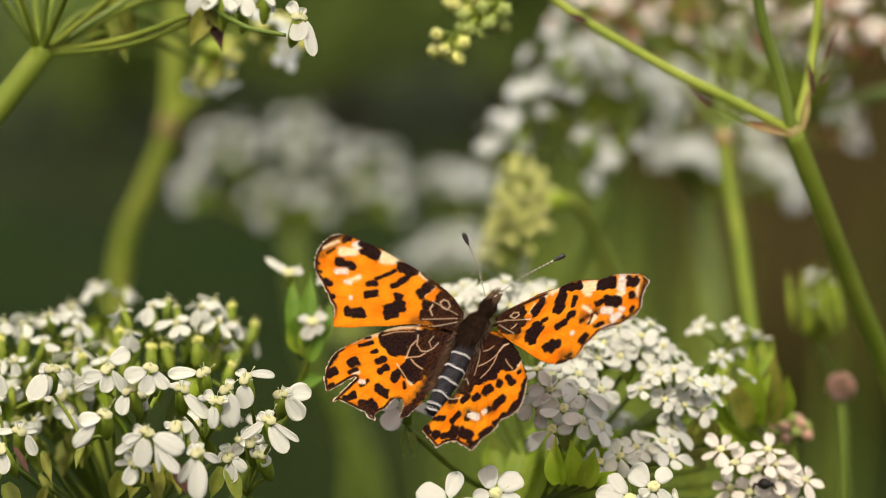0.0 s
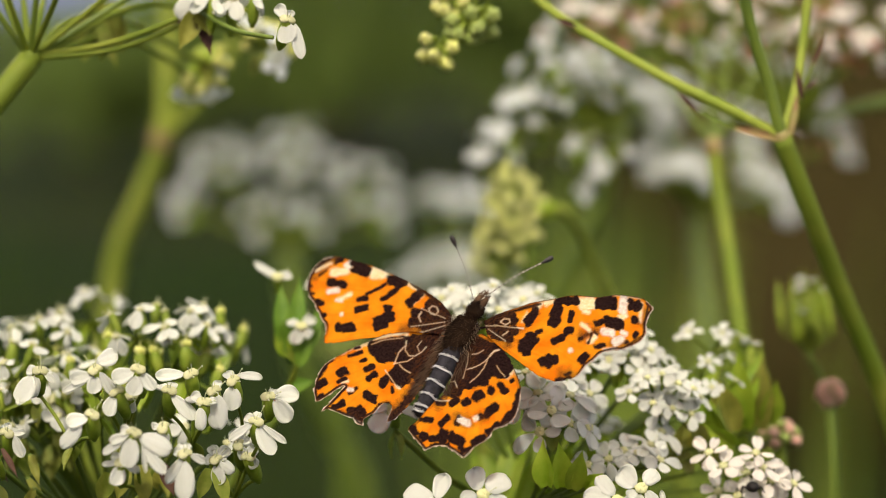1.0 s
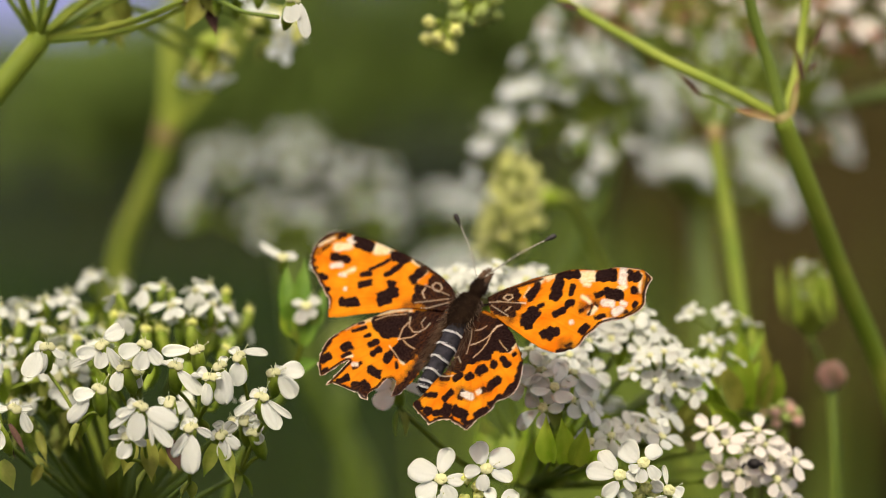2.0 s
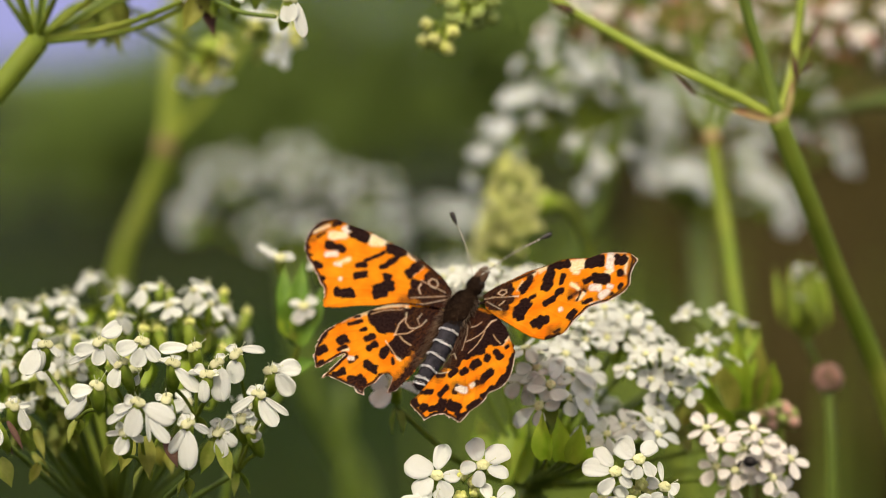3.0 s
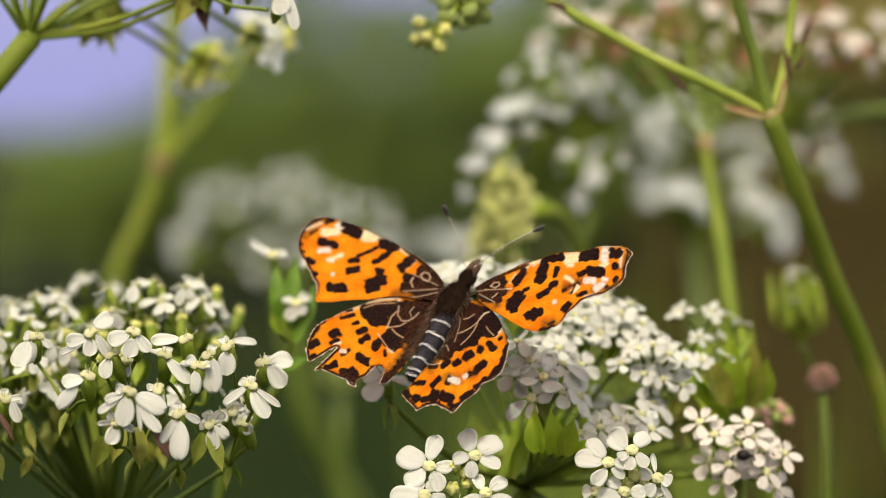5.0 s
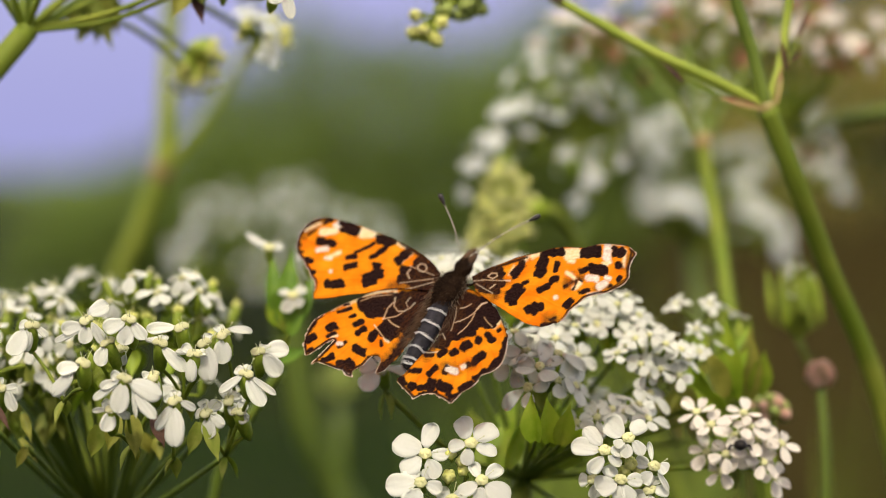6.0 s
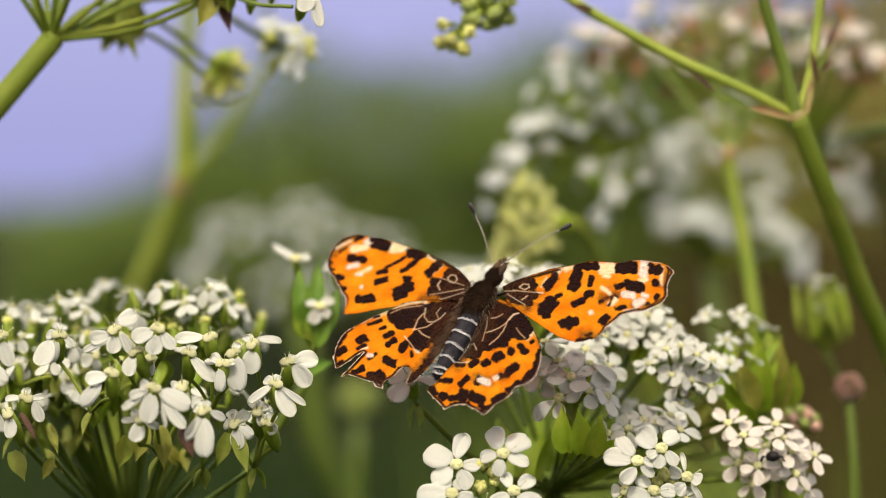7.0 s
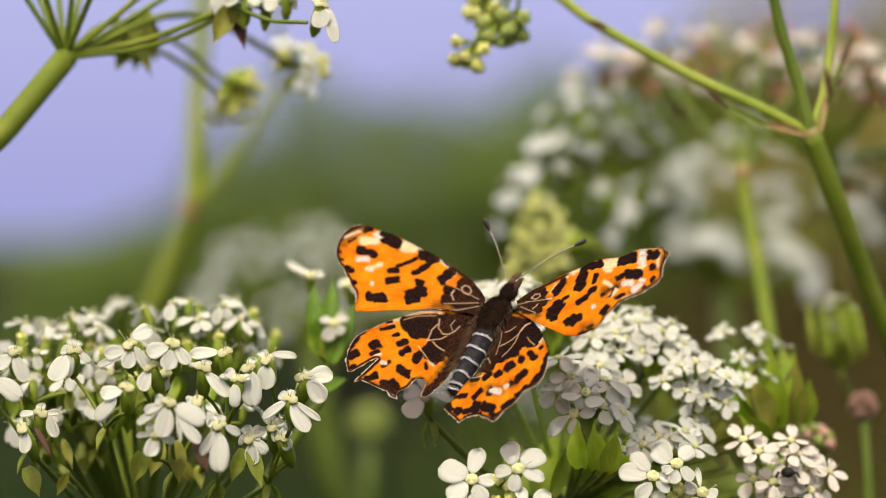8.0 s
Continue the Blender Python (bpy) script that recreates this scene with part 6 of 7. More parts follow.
HIND_RIGHT_WHITE = [
    (3.67, -14.02, 4.87, -14.35, 0.73), (5.48, -13.79, 5.69, -13.63, 0.42), (-1.31, -16.71, 1.37, -18.28, 0.18), (1.37, -18.28, 2.52, -17.61, 0.18),
    (3.82, -17.7, 6.3, -18.56, 0.18), (6.44, -18.4, 8.06, -16.66, 0.18), (8.09, -16.28, 8.5, -14.89, 0.18), (8.78, -14.72, 10.15, -13.06, 0.18),
    (10.04, -12.68, 9.67, -10.54, 0.18),
]
HIND_RIGHT_LINE = [
    (4.23, -4.73, 3.68, -4.98, 0.3), (3.68, -4.98, 3.43, -5.71, 0.3), (3.43, -5.71, 3.26, -6.27, 0.15), (3.26, -6.27, 2.72, -6.84, 0.15),
    (2.72, -6.84, 1.99, -7.34, 0.15), (1.99, -7.34, 1.37, -7.59, 0.15), (3.41, -6.26, 3.43, -7.22, 0.15), (3.43, -7.22, 3.16, -8.33, 0.15),
    (3.16, -8.33, 2.62, -9.22, 0.15), (0.61, -5.46, 1.09, -6.72, 0.11), (1.09, -6.72, 1.34, -7.99, 0.11), (1.34, -7.99, 1.51, -8.78, 0.11),
    (2.31, -4.93, 1.8, -5.43, 0.13), (1.8, -5.43, 1.13, -5.6, 0.13), (4.85, -6.78, 5.63, -7.47, 0.11), (5.63, -7.47, 6.51, -8.07, 0.11),
    (0.12, -9.46, 0.71, -9.28, 0.16), (0.71, -9.28, 1.39, -10.05, 0.16),
    (-0.78, -11.85, 0.4, -11.97, 0.16), (0.4, -11.97, 1.28, -11.78, 0.16),
]
HIND_LEFT = [
    (-0.04, -3.81), (2.32, -3.83), (4.1, -4.37), (5.83, -5.06), (7.36, -6.17), (8.8, -7.49), (10.1, -9.08),
    (11.08, -10.64), (11.59, -11.71), (11.69, -12.94), (11.48, -14.23), (11.11, -15.14), (10.33, -16.05), (9.72, -15.36),
    (8.96, -14.38), (8.18, -13.46), (8.55, -14.54), (9, -15.73), (9.28, -17.25), (8.58, -16.61), (7.67, -16.68),
    (6.47, -16.8), (5.65, -16.83), (4.91, -17.26), (4.24, -17.26), (4.3, -16.42), (3.67, -15.34), (3.47, -14.32),
    (3.02, -13.85), (2.43, -13.95), (2.16, -15.27), (2.03, -16), (1.34, -15.6), (0.86, -14.18), (0.44, -12.46),
    (0.26, -10.66), (0.03, -8.19), (-0.36, -6.05),
]
HIND_LEFT_DARK = [
    (2.72, -8.18, 0.4, -7.36, 2.79), (7.42, -7.81, 1.29, -4.61, 1.7), (6.24, -8.61, 5.02, -8.02, 1.45), (3.8, -7.27, 0.44, -5.76, 2.91),
    (3.43, -10.03, 2.72, -10.1, 2.3), (1.9, -8.05, 0.72, -8.59, 3.39), (9.55, -9.53, 8.43, -8.57, 0.42), (9.35, -8.49, 8.87, -8.08, 0.3),
    (8.06, -9.81, 7.6, -9.33, 0.48), (6.99, -10.64, 6.39, -10.03, 0.79), (6.22, -11.57, 5.75, -10.85, 0.73), (4.45, -11.75, 4.36, -10.92, 1.03),
    (9.38, -12.05, 8.96, -11.5, 1.03), (9.07, -13.14, 8.54, -12.39, 0.48),
]
HIND_LEFT_DARK2 = [
    (11.28, -14.08, 10.59, -13.52, 0.97), (11.57, -12.9, 11.36, -11.62, 0.73), (10.65, -15.69, 10.03, -14.99, 0.48), (11.49, -10.78, 10.47, -9.45, 0.42),
    (5.53, -13.63, 4.53, -13.76, 1.09), (8.16, -16.07, 7.43, -15.34, 0.79), (6.5, -16.03, 5.5, -15.28, 0.73), (6.07, -16.5, 4.93, -15.79, 1.09),
    (5.15, -16.33, 4.37, -16.99, 0.61), (3.65, -14.23, 2.73, -13.75, 0.42), (1.82, -15.3, 1.08, -13.71, 0.79), (7.36, -14.05, 6.84, -13.15, 0.48),
    (3.31, -11.74, 2.89, -12.38, 0.42), (1.17, -13.51, 0.68, -11.2, 0.85),
]
HIND_LEFT_CREAM = [
    (9.37, -8.01, 8.49, -7.13, 0.91), (10.47, -9.45, 9.29, -7.9, 0.42), (8.34, -7, 4.89, -4.89, 0.3), (4.77, -4.85, 4.2, -6.11, 0.42),
    (2.91, -11.44, 2.5, -11.61, 0.36), (8.6, -13.13, 8.15, -12.65, 0.3),
]
HIND_LEFT_WHITE = [
    (7.58, -13.73, 7.15, -13.49, 0.42), (11.37, -14.59, 10.55, -15.89, 0.18), (9.14, -17.13, 7.94, -16.54, 0.18), (7.49, -16.77, 5.51, -16.7, 0.16),
    (5.45, -16.83, 4.19, -17.09, 0.16),
]
HIND_LEFT_LINE = [
    (4.32, -5.83, 3.93, -6.99, 0.17), (3.93, -6.99, 3.21, -7.54, 0.17), (3.21, -7.54, 2.63, -7.34, 0.17), (2.63, -7.34, 2.15, -6.61, 0.17),
    (2.15, -6.61, 1.96, -5.82, 0.17), (4.13, -6.41, 4.48, -7.43, 0.17), (4.48, -7.43, 4.38, -8.68, 0.17), (4.4, -8.93, 3.82, -8.57, 0.15),
    (3.82, -8.57, 3.1, -8.23, 0.15), (3.1, -8.23, 2.71, -7.61, 0.15), (3.76, -8.86, 3.1, -9.27, 0.18), (3.1, -9.27, 2.18, -9.51, 0.18),
    (4.89, -10.06, 3.9, -10.75, 0.12), (3.9, -10.75, 3.06, -11.41, 0.12), (3.06, -11.41, 2.44, -11.59, 0.12), (2.75, -5.28, 2.93, -6.07, 0.11),
    (2.93, -6.07, 2.47, -6.64, 0.11), (7.82, -7.39, 6.55, -6.45, 0.08), (6.55, -6.45, 4.89, -5.63, 0.08),
]

FORE_LEFT_BROWN = [
    (3.52, -0.11, 0.52, -1.78, 0.97), (7.34, 1.5, 2.46, -0.18, 0.42), (3.52, -3.89, 0.04, -3.33, 1.09), (2.91, -2.22, 0.45, -2.24, 0.97),
    (18.33, -1, 17.15, 1.84, 0.91), (18.26, -1.74, 17.39, -3.39, 0.3), (5.24, -4.61, 3.45, -4.03, 0.48),
]
FORE_RIGHT_BROWN = [
    (0.88, -1.12, 3.1, 0.28, 0.55), (3.02, 0.44, 6.38, 1.88, 0.3), (1.63, -2.39, 5.04, -3.83, 0.97), (13.11, -1.85, 14.22, -0.84, 0.73),
    (16.96, -2.29, 18.12, -2.08, 0.55), (18.97, 2.37, 19.6, 0.42, 0.42), (3.75, -1.88, 5.62, -1.96, 0.42), (12.71, -6.74, 13.88, -6.67, 0.48),
]
HIND_LEFT_BROWN = [
    (1.09, -7.76, 0.93, -11.69, 1.45), (0.93, -11.69, 1.49, -15.58, 0.91), (2.67, -5.74, -0.18, -4.9, 1.58), (3.44, -6.58, 1.21, -7.8, 0.73),
    (1.28, -13.55, 0.59, -11.41, 1.09), (7.46, -16.84, 5.26, -16.53, 0.42), (7.56, -6.48, 5.05, -5.28, 0.3),
]
HIND_RIGHT_BROWN = [
    (0.18, -9.14, -0.16, -4.51, 2.1), (-0.45, -12.0, 0.5, -9.45, 1.5), (-0.32, -4.19, 1.92, -4.14, 1.33), (3.23, -13.88, 4.83, -14.12, 0.73),
    (5.83, -13.62, 6.26, -13.29, 0.48), (0.68, -5.29, 1.76, -6.87, 0.48),
]


def marks(px, py, strokes, edge, wobble, rough, grain):
    """How far each point lies in the strokes (ends and width of each), with ragged edges. grain: how the scales stretch them."""
    out = np.zeros(len(px))
    (a, b), (c, d) = grain
    px, py = a * px + b * py, c * px + d * py
    for x1, y1, x2, y2, w in strokes:
        x1, y1, x2, y2 = a * x1 + b * y1, c * x1 + d * y1, a * x2 + b * y2, c * x2 + d * y2
        dx, dy = x2 - x1, y2 - y1
        l2 = dx * dx + dy * dy + 1e-6
        l = math.sqrt(l2)
        along = np.abs(((px - x1) * dx + (py - y1) * dy) / l - l / 2) - l / 2 - w * 0.38
        across = np.abs(((px - x1) * dy - (py - y1) * dx) / l) - w * 0.5
        off = np.where((along > -0.38 * w) & (across > -0.38 * w), np.hypot(np.maximum(along + 0.38 * w, 0), np.maximum(across + 0.38 * w, 0)) - 0.38 * w, np.maximum(along, across))
        off = off + wobble * min(1.0, w * 1.2)
        out = np.maximum(out, np.clip(0.5 - off / edge + rough, 0, 1))
    return out


def field(px, py, size, seed):
    """Smooth random values at the points, about -1 to 1, from a few sums of waves."""
    rs = np.random.RandomState(seed)
    out = np.zeros(len(px))
    for k in range(14):
        a, ph, f = rs.uniform(0, 6.283), rs.uniform(0, 6.283), rs.uniform(0.6, 1.7) * 2 * math.pi / size
        out += np.sin((px * math.cos(a) + py * math.sin(a)) * f + ph)
    return out / 14 ** 0.5


def inside(px, py, loop):
    hit = np.zeros(len(px), bool)
    for (x1, y1), (x2, y2) in zip(loop, loop[1:] + loop[:1]):
        if y1 == y2:
            continue
        cross = ((y1 > py) != (y2 > py)) & (px < (x2 - x1) * (py - y1) / (y2 - y1) + x1)
        hit ^= cross
    return hit


def rim_distance(px, py, loop):
    best = np.full(len(px), 1e9)
    for (x1, y1), (x2, y2) in zip(loop, loop[1:] + loop[:1]):
        dx, dy = x2 - x1, y2 - y1
        t = np.clip(((px - x1) * dx + (py - y1) * dy) / (dx * dx + dy * dy + 1e-9), 0, 1)
        best = np.minimum(best, np.hypot(px - x1 - t * dx, py - y1 - t * dy))
    return best


def wing_part(name, parent, side, outline, dark, cream, white, lines, brown, root, seed, grain):
    """A thin curved wing with raised veins. outline and marks: distance from the hinge, distance towards the head."""
    step = 0.075
    loop = [(p.x, p.y) for p in curve([(x, y, 0) for x, y in outline], 5)]
    xs = np.arange(min(p[0] for p in loop) - 0.3, max(p[0] for p in loop) + 0.3, step)
    ys = np.arange(min(p[1] for p in loop) - 0.3, max(p[1] for p in loop) + 0.3, step)
    gx, gy = np.meshgrid(xs, ys, indexing="ij")
    px, py = gx.ravel(), gy.ravel()
    worn = 0.06 if root < -3 else 0.06 * np.clip((0.55 * max(p[0] for p in loop) - px) / -3.0, 0.15, 1)
    qx, qy = px + worn * field(px, py, 0.9, seed + 5), py + worn * field(px, py, 0.9, seed + 6)
    keep = inside(qx, qy, loop).reshape(gx.shape)
    rim = rim_distance(px, py, loop)
    wob, rough = 0.09 * field(px, py, 1.3, seed) + 0.03 * field(px, py, 0.35, seed + 1), 0.22 * field(px, py, 0.22, seed + 2)
    d = marks(px, py, [(a, b, e, h, w * (1.04 if w > 1.75 else 0.94)) for a, b, e, h, w in dark], 0.14, wob * 0.9, rough * 0.7, grain)
    halo = marks(px, py, dark, 0.75, wob, rough * 0.5, grain)
    bn = marks(px, py, brown, 1.1, wob * 2.0, rough * 0.8, grain)
    c = marks(px, py, cream, 0.25, wob * 0.7, rough, grain)
    w = marks(px, py, white, 0.2, wob * 0.5, rough, grain)
    l = 0.95 * marks(px, py, [(a, b, e, h, w * (0.56 if root < -3 else 0.68)) for a, b, e, h, w in lines], 0.16, wob * 0.4, rough * 0.8, grain)
    outer = np.clip((np.hypot(px, py - root) - 9.0) / 2, 0, 1)
    tops = np.array([gy[k][keep[k]].max() if keep[k].any() else -99.0 for k in range(len(xs))])
    front = (np.repeat(tops, len(ys)) - py < 0.75) & (px < 0.90 * xs[-1])
    outer = np.where(front, 0.25, outer)
    if root > -3:
        outer = np.minimum(outer, np.clip((px - 0.68 * xs[-1]) / 1.0, 0, 1))
    border = np.clip(4.2 - rim / 0.11 + 2.0 * rough, 0, 0.95) * np.maximum(outer, 0.12)
    d = np.maximum(d * (1 - l) * (1 - w * (outer > 0.5)), border)
    costa = (np.repeat(tops, len(ys)) - py < 0.6) & (px < 0.97 * xs[-1])
    d = np.maximum(d, np.clip(2.3 - rim / 0.08 + rough, 0, 0.9) * costa)
    fringe = np.clip(2.0 - rim / 0.085 + 1.5 * rough, 0, 1) * (outer > 0.5)
    d, w = d * (1 - fringe), np.maximum(w, 0.9 * fringe)
    c, w = np.maximum(c, l), np.maximum(w, 0.6 * l)
    r = np.hypot(px, py - root)
    ang = np.arctan2(py - root, px)
    vein = np.exp(-((np.abs(((ang * 7.5 + 0.25 * np.sin(r * 0.5)) % 1.0) - 0.5) * r / 7.5) / 0.12) ** 2) * np.clip(r / 4, 0, 1)
    pz = 0.05 * vein + 0.10 * field(px, py, 5.0, seed + 3) * np.clip(px / 8, 0, 1)
    d = np.clip(d + 0.10 * vein * outer * (1 - c), 0, 1)
    scruff = np.clip(0.5 + 0.6 * field(px, py, 0.45, seed + 9), 0, 1)
    d = d * (1 - 0.22 * bn * scruff)
    bn = np.clip(np.maximum(bn * 0.95, 0.18 * halo * scruff) + 0.3 * border, 0, 1)
    number = -np.ones(keep.shape, int)
    cells = keep[:-1, :-1] & keep[1:, :-1] & keep[1:, 1:] & keep[:-1, 1:]
    used = np.zeros(keep.shape, bool)
    for a, b in ((0, 0), (1, 0), (1, 1), (0, 1)):
        used[a : a + cells.shape[0], b : b + cells.shape[1]] |= cells
    number[used] = np.arange(used.sum())
    flat = used.ravel()
    v = np.stack([side * px[flat], py[flat], pz[flat]], 1) * MM
    i, j = np.nonzero(cells)
    f = np.stack([number[i, j], number[i + 1, j], number[i + 1, j + 1], number[i, j + 1]], 1)
    if side < 0:
        f = f[:, ::-1]
    n = len(v)
    # the underside, a little below
    edge_of = {}
    faces = f.tolist()
    for q in faces:
        for a, b in zip(q, q[1:] + q[:1]):
            if (b, a) in edge_of:
                del edge_of[(b, a)]
            else:
                edge_of[(a, b)] = 1
    under = (f[:, ::-1] + n).tolist()
    rims = [(b, a, a + n, b + n) for a, b in edge_of]
    me = bpy.data.meshes.new(name)
    low = v - np.array([0, 0, 0.06 * MM])
    me.from_pydata(np.concatenate([v, low]).tolist(), [], faces + under + rims)
    me.materials.append(WING)
    col = me.color_attributes.new("marking", "FLOAT_COLOR", "POINT")
    rgba = np.ones((2 * n, 4))
    for k, values in enumerate((d, c, w, bn)):
        rgba[:n, k] = rgba[n:, k] = values[flat]
    col.data.foreach_set("color", rgba.ravel())
    me.polygons.foreach_set("use_smooth", [True] * len(me.polygons))
    me.update()
    return part(name, me, None, parent)


BODY = Matrix(((0.8673, 0.4086, -0.2843, 0.006467), (-0.485, 0.5649, -0.6676, 0.001371), (-0.1122, 0.7169, 0.6881, 0.801065), (0, 0, 0, 1)))


def fur(geo, centre, radii, count, length, rnd, back=0.6, slot=0):
    """Short tapered hairs standing off an egg-shaped body and combed backwards."""
    for k in range(count):
        d = Vector((rnd.gauss(0, 1), rnd.gauss(0, 1), rnd.gauss(0.2, 1))).normalized()
        p = Vector(centre) + Vector((d.x * radii[0], d.y * radii[1], d.z * radii[2]))
        l = length * rnd.uniform(0.5, 1.2)
        q = p + (d + Vector((rnd.gauss(0, 0.3), -back + rnd.gauss(0, 0.3), 0.15))).normalized() * l
        s = d.cross(Vector((rnd.gauss(0, 1), rnd.gauss(0, 1), rnd.gauss(0, 1)))).normalized() * 0.022
        t = s.cross(d)
        o = len(geo.v)
        m = (p + q) / 2 + d * 0.08
        geo.v += [tuple(p + s), tuple(p - s * 0.5 + t), tuple(p - s * 0.5 - t), tuple(m + s * 0.7), tuple(m - s * 0.35 + t * 0.7), tuple(m - s * 0.35 - t * 0.7), tuple(q)]
        for a in range(3):
            b = (a + 1) % 3
            geo.f += [(o + a, o + b, o + 3 + b, o + 3 + a), (o + 3 + a, o + 3 + b, o + 6)]
            geo.s += [slot, slot]


def build_butterfly():
    rnd = random.Random(41)
    ob = new("butterfly")
    ob.empty_display_size = 0.01
    ob.matrix_world = BODY
    tagged(ob, "orange butterfly with dark spots and worn wings on white florets", "butterfly")
    # thorax with its fur
    g = Geo()
    g.ball((0, -3.5, -0.3), 1.48, 2.6, 1.36, None, 12, 18)
    thorax = part("thorax", g, FUR, ob, "dark furry thorax", True)
    g = Geo()
    fur(g, (0, -3.5, -0.3), (1.45, 2.55, 1.32), 4200, 0.5, rnd, 1.0)
    part("fur", g, FUR, thorax, "", True)
    g = Geo()
    fur(g, (0, -3.4, -0.25), (1.45, 2.55, 1.32), 600, 0.55, rnd, 1.0)
    part("fur", g, FUR_TIP, thorax, "", True)
    # paler hair standing off both flanks
    g = Geo()
    for k in range(170):
        s = rnd.choice((-1, 1))
        p = Vector((s * rnd.uniform(1.3, 1.75), rnd.uniform(-6.2, -1.2), rnd.uniform(-0.5, 0.5)))
        q = p + Vector((s * rnd.uniform(0.2, 0.6), -rnd.uniform(0.1, 0.8), rnd.uniform(-0.1, 0.3)))
        g.tube([p, (p + q) / 2 + Vector((0, 0, 0.1)), q], [0.022, 0.018, 0.005], 3)
    part("fur", g, FUR_TAN, thorax, "", True)
    # abdomen: a tapered row of segments with pale bands
    ring = curve([(0.05, -5.0, -0.6), (-0.25, -7.5, -0.85), (-0.55, -10.0, -1.15), (-0.85, -12.4, -1.5), (-0.98, -13.6, -1.75)], 8)
    n = len(ring)
    rad = []
    for k in range(n):
        u = k / (n - 1)
        r = 1.16 * (1 - 0.40 * u ** 1.6) * (1 if u < 0.9 else 1 - ((u - 0.9) / 0.1) ** 2 * 0.55)
        rad.append(r * (1 + 0.045 * math.cos(u * 2 * math.pi * 6.5)))
    g = Geo()
    g.tube(ring, rad, 20)
    abdomen = part("abdomen", g, CHITIN, ob, "slate-black abdomen with pale bands", True)
    for u in (0.16, 0.31, 0.47, 0.63, 0.78, 0.91):
        k = round(u * (n - 1))
        c, d, r = ring[k], (ring[k] - ring[k - 1]).normalized(), rad[k]
        m = frame_of(d, (0, 0, 1))
        b = Geo()
        loop = []
        for j in range(24):
            a = 2 * math.pi * j / 24
            wv = 0.07 * math.sin(3 * a + u * 9)
            loop.append([c + m @ Vector(((r + 0.03 + q[0]) * math.cos(a), (r + 0.03 + q[0]) * math.sin(a), q[1] + wv)) for q in ((0.02, -0.10), (0.04, 0.0), (0.02, 0.10), (-0.12, 0.11), (-0.12, -0.11))])
        b.grid([p for row in loop + loop[:1] for p in row], 25, 5, 0, True)
        fur(b, c, (r, 0.12, r), 260, 0.34, rnd, 1.0)
        part("band", b, BAND, abdomen, "", True)
    g = Geo()
    for k in range(1100):
        j = rnd.randrange(1, n - 1)
        fur(g, ring[j], (rad[j], 0.2, rad[j]), 1, 0.30, rnd, 1.2)
    part("fur", g, FUR, abdomen, "", True)
    # brown hair along the inner edges of the hindwings
    g = Geo()
    for k in range(460):
        s = rnd.choice((-1, -1, -1, 1))
        y = rnd.uniform(-11, -4.5)
        p = Vector((s * rnd.uniform(1.1, 2.0), y, -0.5 + rnd.uniform(-0.2, 0.3)))
        q = p + Vector((s * rnd.uniform(0.2, 1.0), -rnd.uniform(0.8, 1.8), rnd.uniform(0.0, 0.4)))
        g.tube([p, (p + q) / 2 + Vector((0, 0, 0.15)), q], [0.024, 0.02, 0.006], 3)
    part("hair_fringe", g, FUR_TIP, ob, "", True)
    # head
    g = Geo()
    g.ball((0.3, -0.2, -0.1), 0.78, 1.05, 0.75, None, 9, 14)
    fur(g, (0.3, -0.2, -0.1), (0.78, 1.05, 0.75), 1300, 0.34, rnd, -0.5)
    head = part("head", g, FUR, ob, "", True)
    for s in (-1, 1):
        g = Geo()
        g.ball((0.3 + s * 0.55, 0.25, -0.1), 0.38, 0.48, 0.46, None, 8, 12)
        part("eye", g, EYE, head, "", True)
        g = Geo()
        tip = Vector((0.9 + s * 0.14, 1.75, 0.5))
        path = curve([(0.35 + s * 0.4, 0.3, 0.0), (0.7 + s * 0.32, 1.3, 0.35), tip], 4)
        g.tube(path, [0.34, 0.40, 0.42, 0.40, 0.36, 0.30, 0.21, 0.12, 0.03][: len(path)], 8)
        for k in range(260):
            p = path[rnd.randrange(0, len(path))]
            fur(g, p, (0.3, 0.3, 0.3), 1, 0.35, rnd, -1.6)
        part("palp", g, FUR_TIP, head, "", True)
    # antennae: ringed shafts with dark clubs
    for s, root, tip, bend in ((-1, (-0.15, 0.75, 0.7), (-3.01, 4.73, 5.24), (0.1, 0.3, 0.1)), (1, (0.75, 0.75, 0.7), (6.16, 7.43, 0.87), (0.1, 0.4, 0.2))):
        a, b = Vector(root), Vector(tip)
        path = curve([a, (a + b) / 2 + Vector(bend), b], 24)
        n2 = len(path)
        g = Geo()
        for k in range(n2 - 1):
            thick = 0.048 + 0.032 * k / n2
            g.tube([path[k], (path[k] + path[k + 1]) / 2, path[k + 1]], [thick, thick * 1.07, thick], 6, 1 if k % 3 == 0 and k < 0.85 * n2 else 0)
        shaft = part("antenna", g, [SHAFT_PALE, SHAFT_DARK], ob, "thin antenna ringed pale and dark", True)
        d = (path[-1] - path[-3]).normalized()
        g = Geo()
        g.tube([b - d * 1.0, b - d * 0.7, b - d * 0.3, b + d * 0.15, b + d * 0.45, b + d * 0.55], [0.06, 0.14, 0.25, 0.29, 0.22, 0.06], 10)
        part("club", g, CLUB, shaft, "black antenna club", True)
    # legs down to the florets
    for s in (-1, 1):
        for y, fy in ((-1.6, 0.6), (-3.6, -4.2)):
            g = Geo()
            p = [(s * 0.9, y, -1.3), (s * 2.2, (y + fy) / 2, -1.7), (s * 2.6, fy, -3.6)]
            g.tube(p, [0.16, 0.12, 0.07], 6)
            part("leg", g, FUR, ob, "", True)
    # wings, hinged along the body
    wings = {}
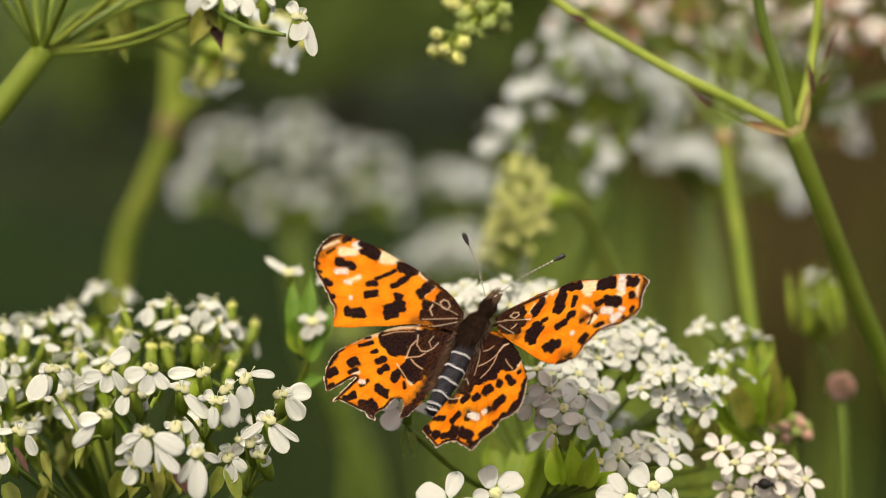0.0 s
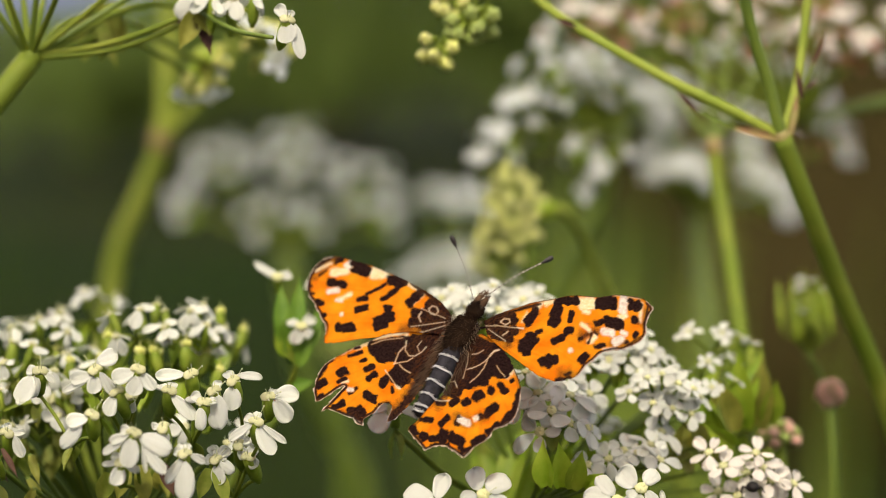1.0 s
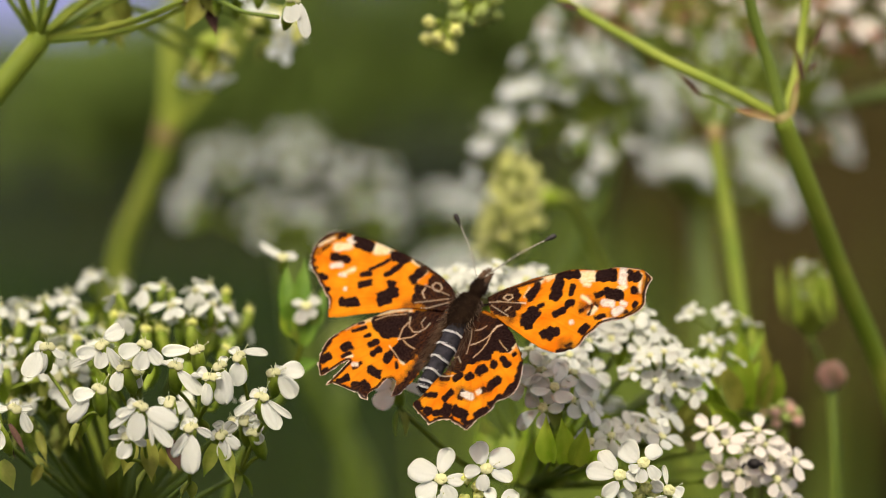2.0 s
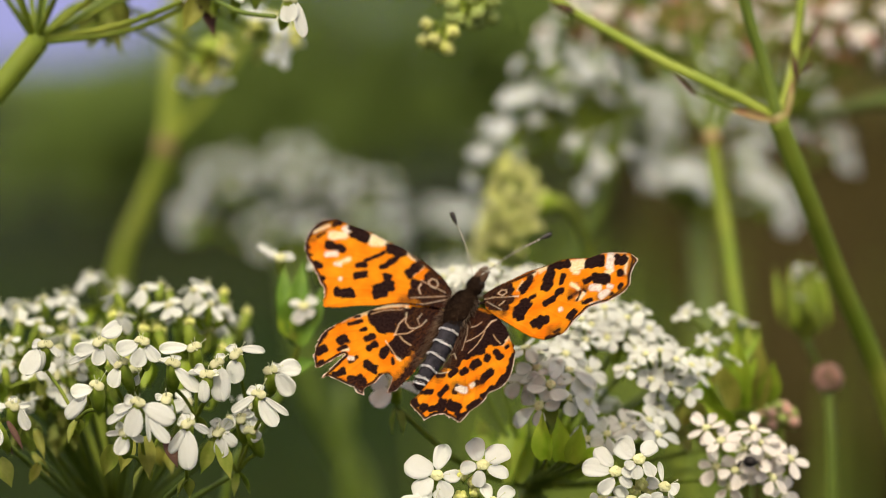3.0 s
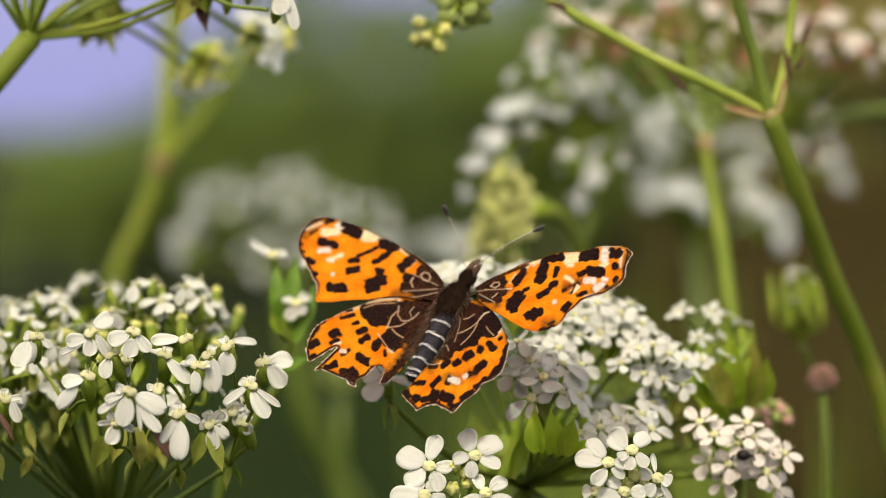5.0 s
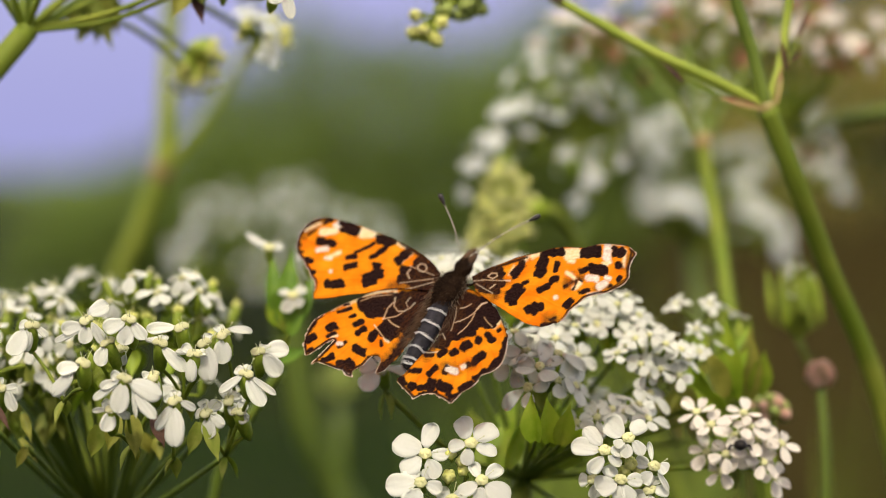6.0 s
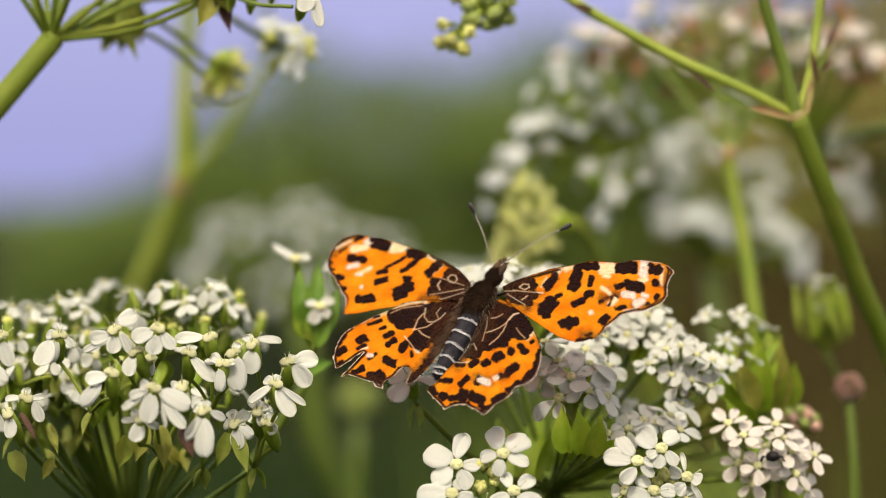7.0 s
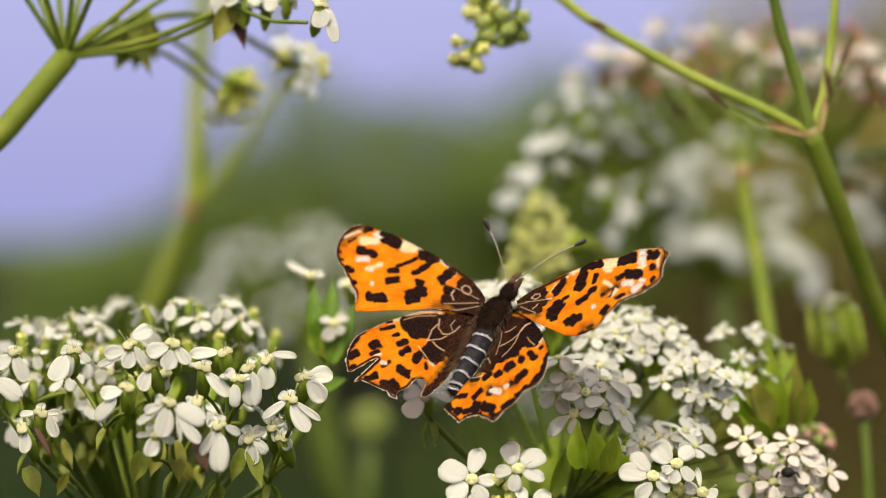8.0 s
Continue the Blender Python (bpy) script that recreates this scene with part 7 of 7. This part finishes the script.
    for name, side, key, out, dark, cream, white, line, brown, root, seed, grain in (
        ("forewing", -1, "fl", FORE_LEFT, FORE_LEFT_DARK + FORE_LEFT_DARK2, FORE_LEFT_CREAM, FORE_LEFT_WHITE, FORE_LEFT_LINE, FORE_LEFT_BROWN, -2, 51, ((-0.879, 0.407), (-0.236, -0.735))),
        ("forewing", 1, "fr", FORE_RIGHT, FORE_RIGHT_DARK + FORE_RIGHT_DARK2, FORE_RIGHT_CREAM, FORE_RIGHT_WHITE, FORE_RIGHT_LINE, FORE_RIGHT_BROWN, -2, 52, ((0.854, 0.387), (0.036, -0.768))),
        ("hindwing", -1, "hl", HIND_LEFT, HIND_LEFT_DARK + HIND_LEFT_DARK2, HIND_LEFT_CREAM, HIND_LEFT_WHITE, HIND_LEFT_LINE, HIND_LEFT_BROWN, -4.5, 53, ((-0.899, 0.417), (-0.266, -0.761))),
        ("hindwing", 1, "hr", HIND_RIGHT, HIND_RIGHT_DARK + HIND_RIGHT_DARK2, HIND_RIGHT_CREAM, HIND_RIGHT_WHITE, HIND_RIGHT_LINE, HIND_RIGHT_BROWN, -4.5, 54, ((0.822, 0.408), (0.027, -0.784))),
    ):
        wings[key] = wing_part(name, ob, side, out, dark, cream, white, line, brown, root, seed, grain)
        wings[key]["label"] = {"fl": "orange forewing with dark spots and cream patches", "fr": "orange forewing, its outer edge worn pale",
                               "hl": "orange hindwing with a torn notch", "hr": "orange hindwing with dark basal patch and pale rim"}[key]
    return wings


def build_beetle():
    at = Vector((37, 4, 781.2))
    ob = thing("beetle", at, "tiny black beetle among the pinkish white florets", "insect")
    g = Geo()
    g.ball((0, 0, 0), 0.75, 1.0, 0.6, None, 9, 14)
    part("wing_case", g, BEETLE, ob, "", True)
    g = Geo()
    g.ball((0.2, 1.1, 0.05), 0.45, 0.4, 0.38, None, 7, 10)
    part("head", g, BEETLE, ob, "", True)
    for s in (-1, 1):
        for y in (-0.5, 0.1, 0.7):
            g = Geo()
            g.tube([(s * 0.5, y, -0.2), (s * 1.0, y, 0.0), (s * 1.3, y + 0.1, -0.6)], [0.09, 0.07, 0.05], 5)
            part("leg", g, BEETLE, ob, "", True)


build_ground()
build_grass()
build_dry_grass()
build_tall_grass()
build_hedge()
build_umbel_left()
build_umbel_right()
build_small_umbel()
build_umbel_top()
build_branching_stem()
build_far_plants()
WINGS = build_butterfly()
build_beetle()

FLAP = [(0, 18.3, 20.8), (0.5, 15.8, 19.0), (1, 6.0, 11.2), (1.5, 3.7, 9.5), (1.7, 4.6, 10.2), (2.8, 19.3, 21.4), (3, 15.9, 18.9), (3.5, 8.3, 13.0), (4, 6.5, 11.1), (4.5, 9.3, 13.7), (4.7, 14.0, 17.2),
        (5.8, 12.2, 15.2), (6, 8.0, 11.9), (6.5, 1.9, 7.1), (7, 3.7, 9.4), (7.5, 9.4, 14.0), (8, 18.5, 20.5)]


def motions():
    """The wings open and close a little about their hinges."""
    for key, side, column, drop in (("fl", -1, 1, 0.0), ("fr", 1, 1, 0.0), ("hl", -1, 2, 0.45), ("hr", 1, 2, 0.45)):
        walk(WINGS[key], [(row[0], pose(side * 1.2 * MM, 0, -drop * MM, 0, -side * (row[column] - (2.5 if column == 2 else 0)), 0)) for row in FLAP])


motions()
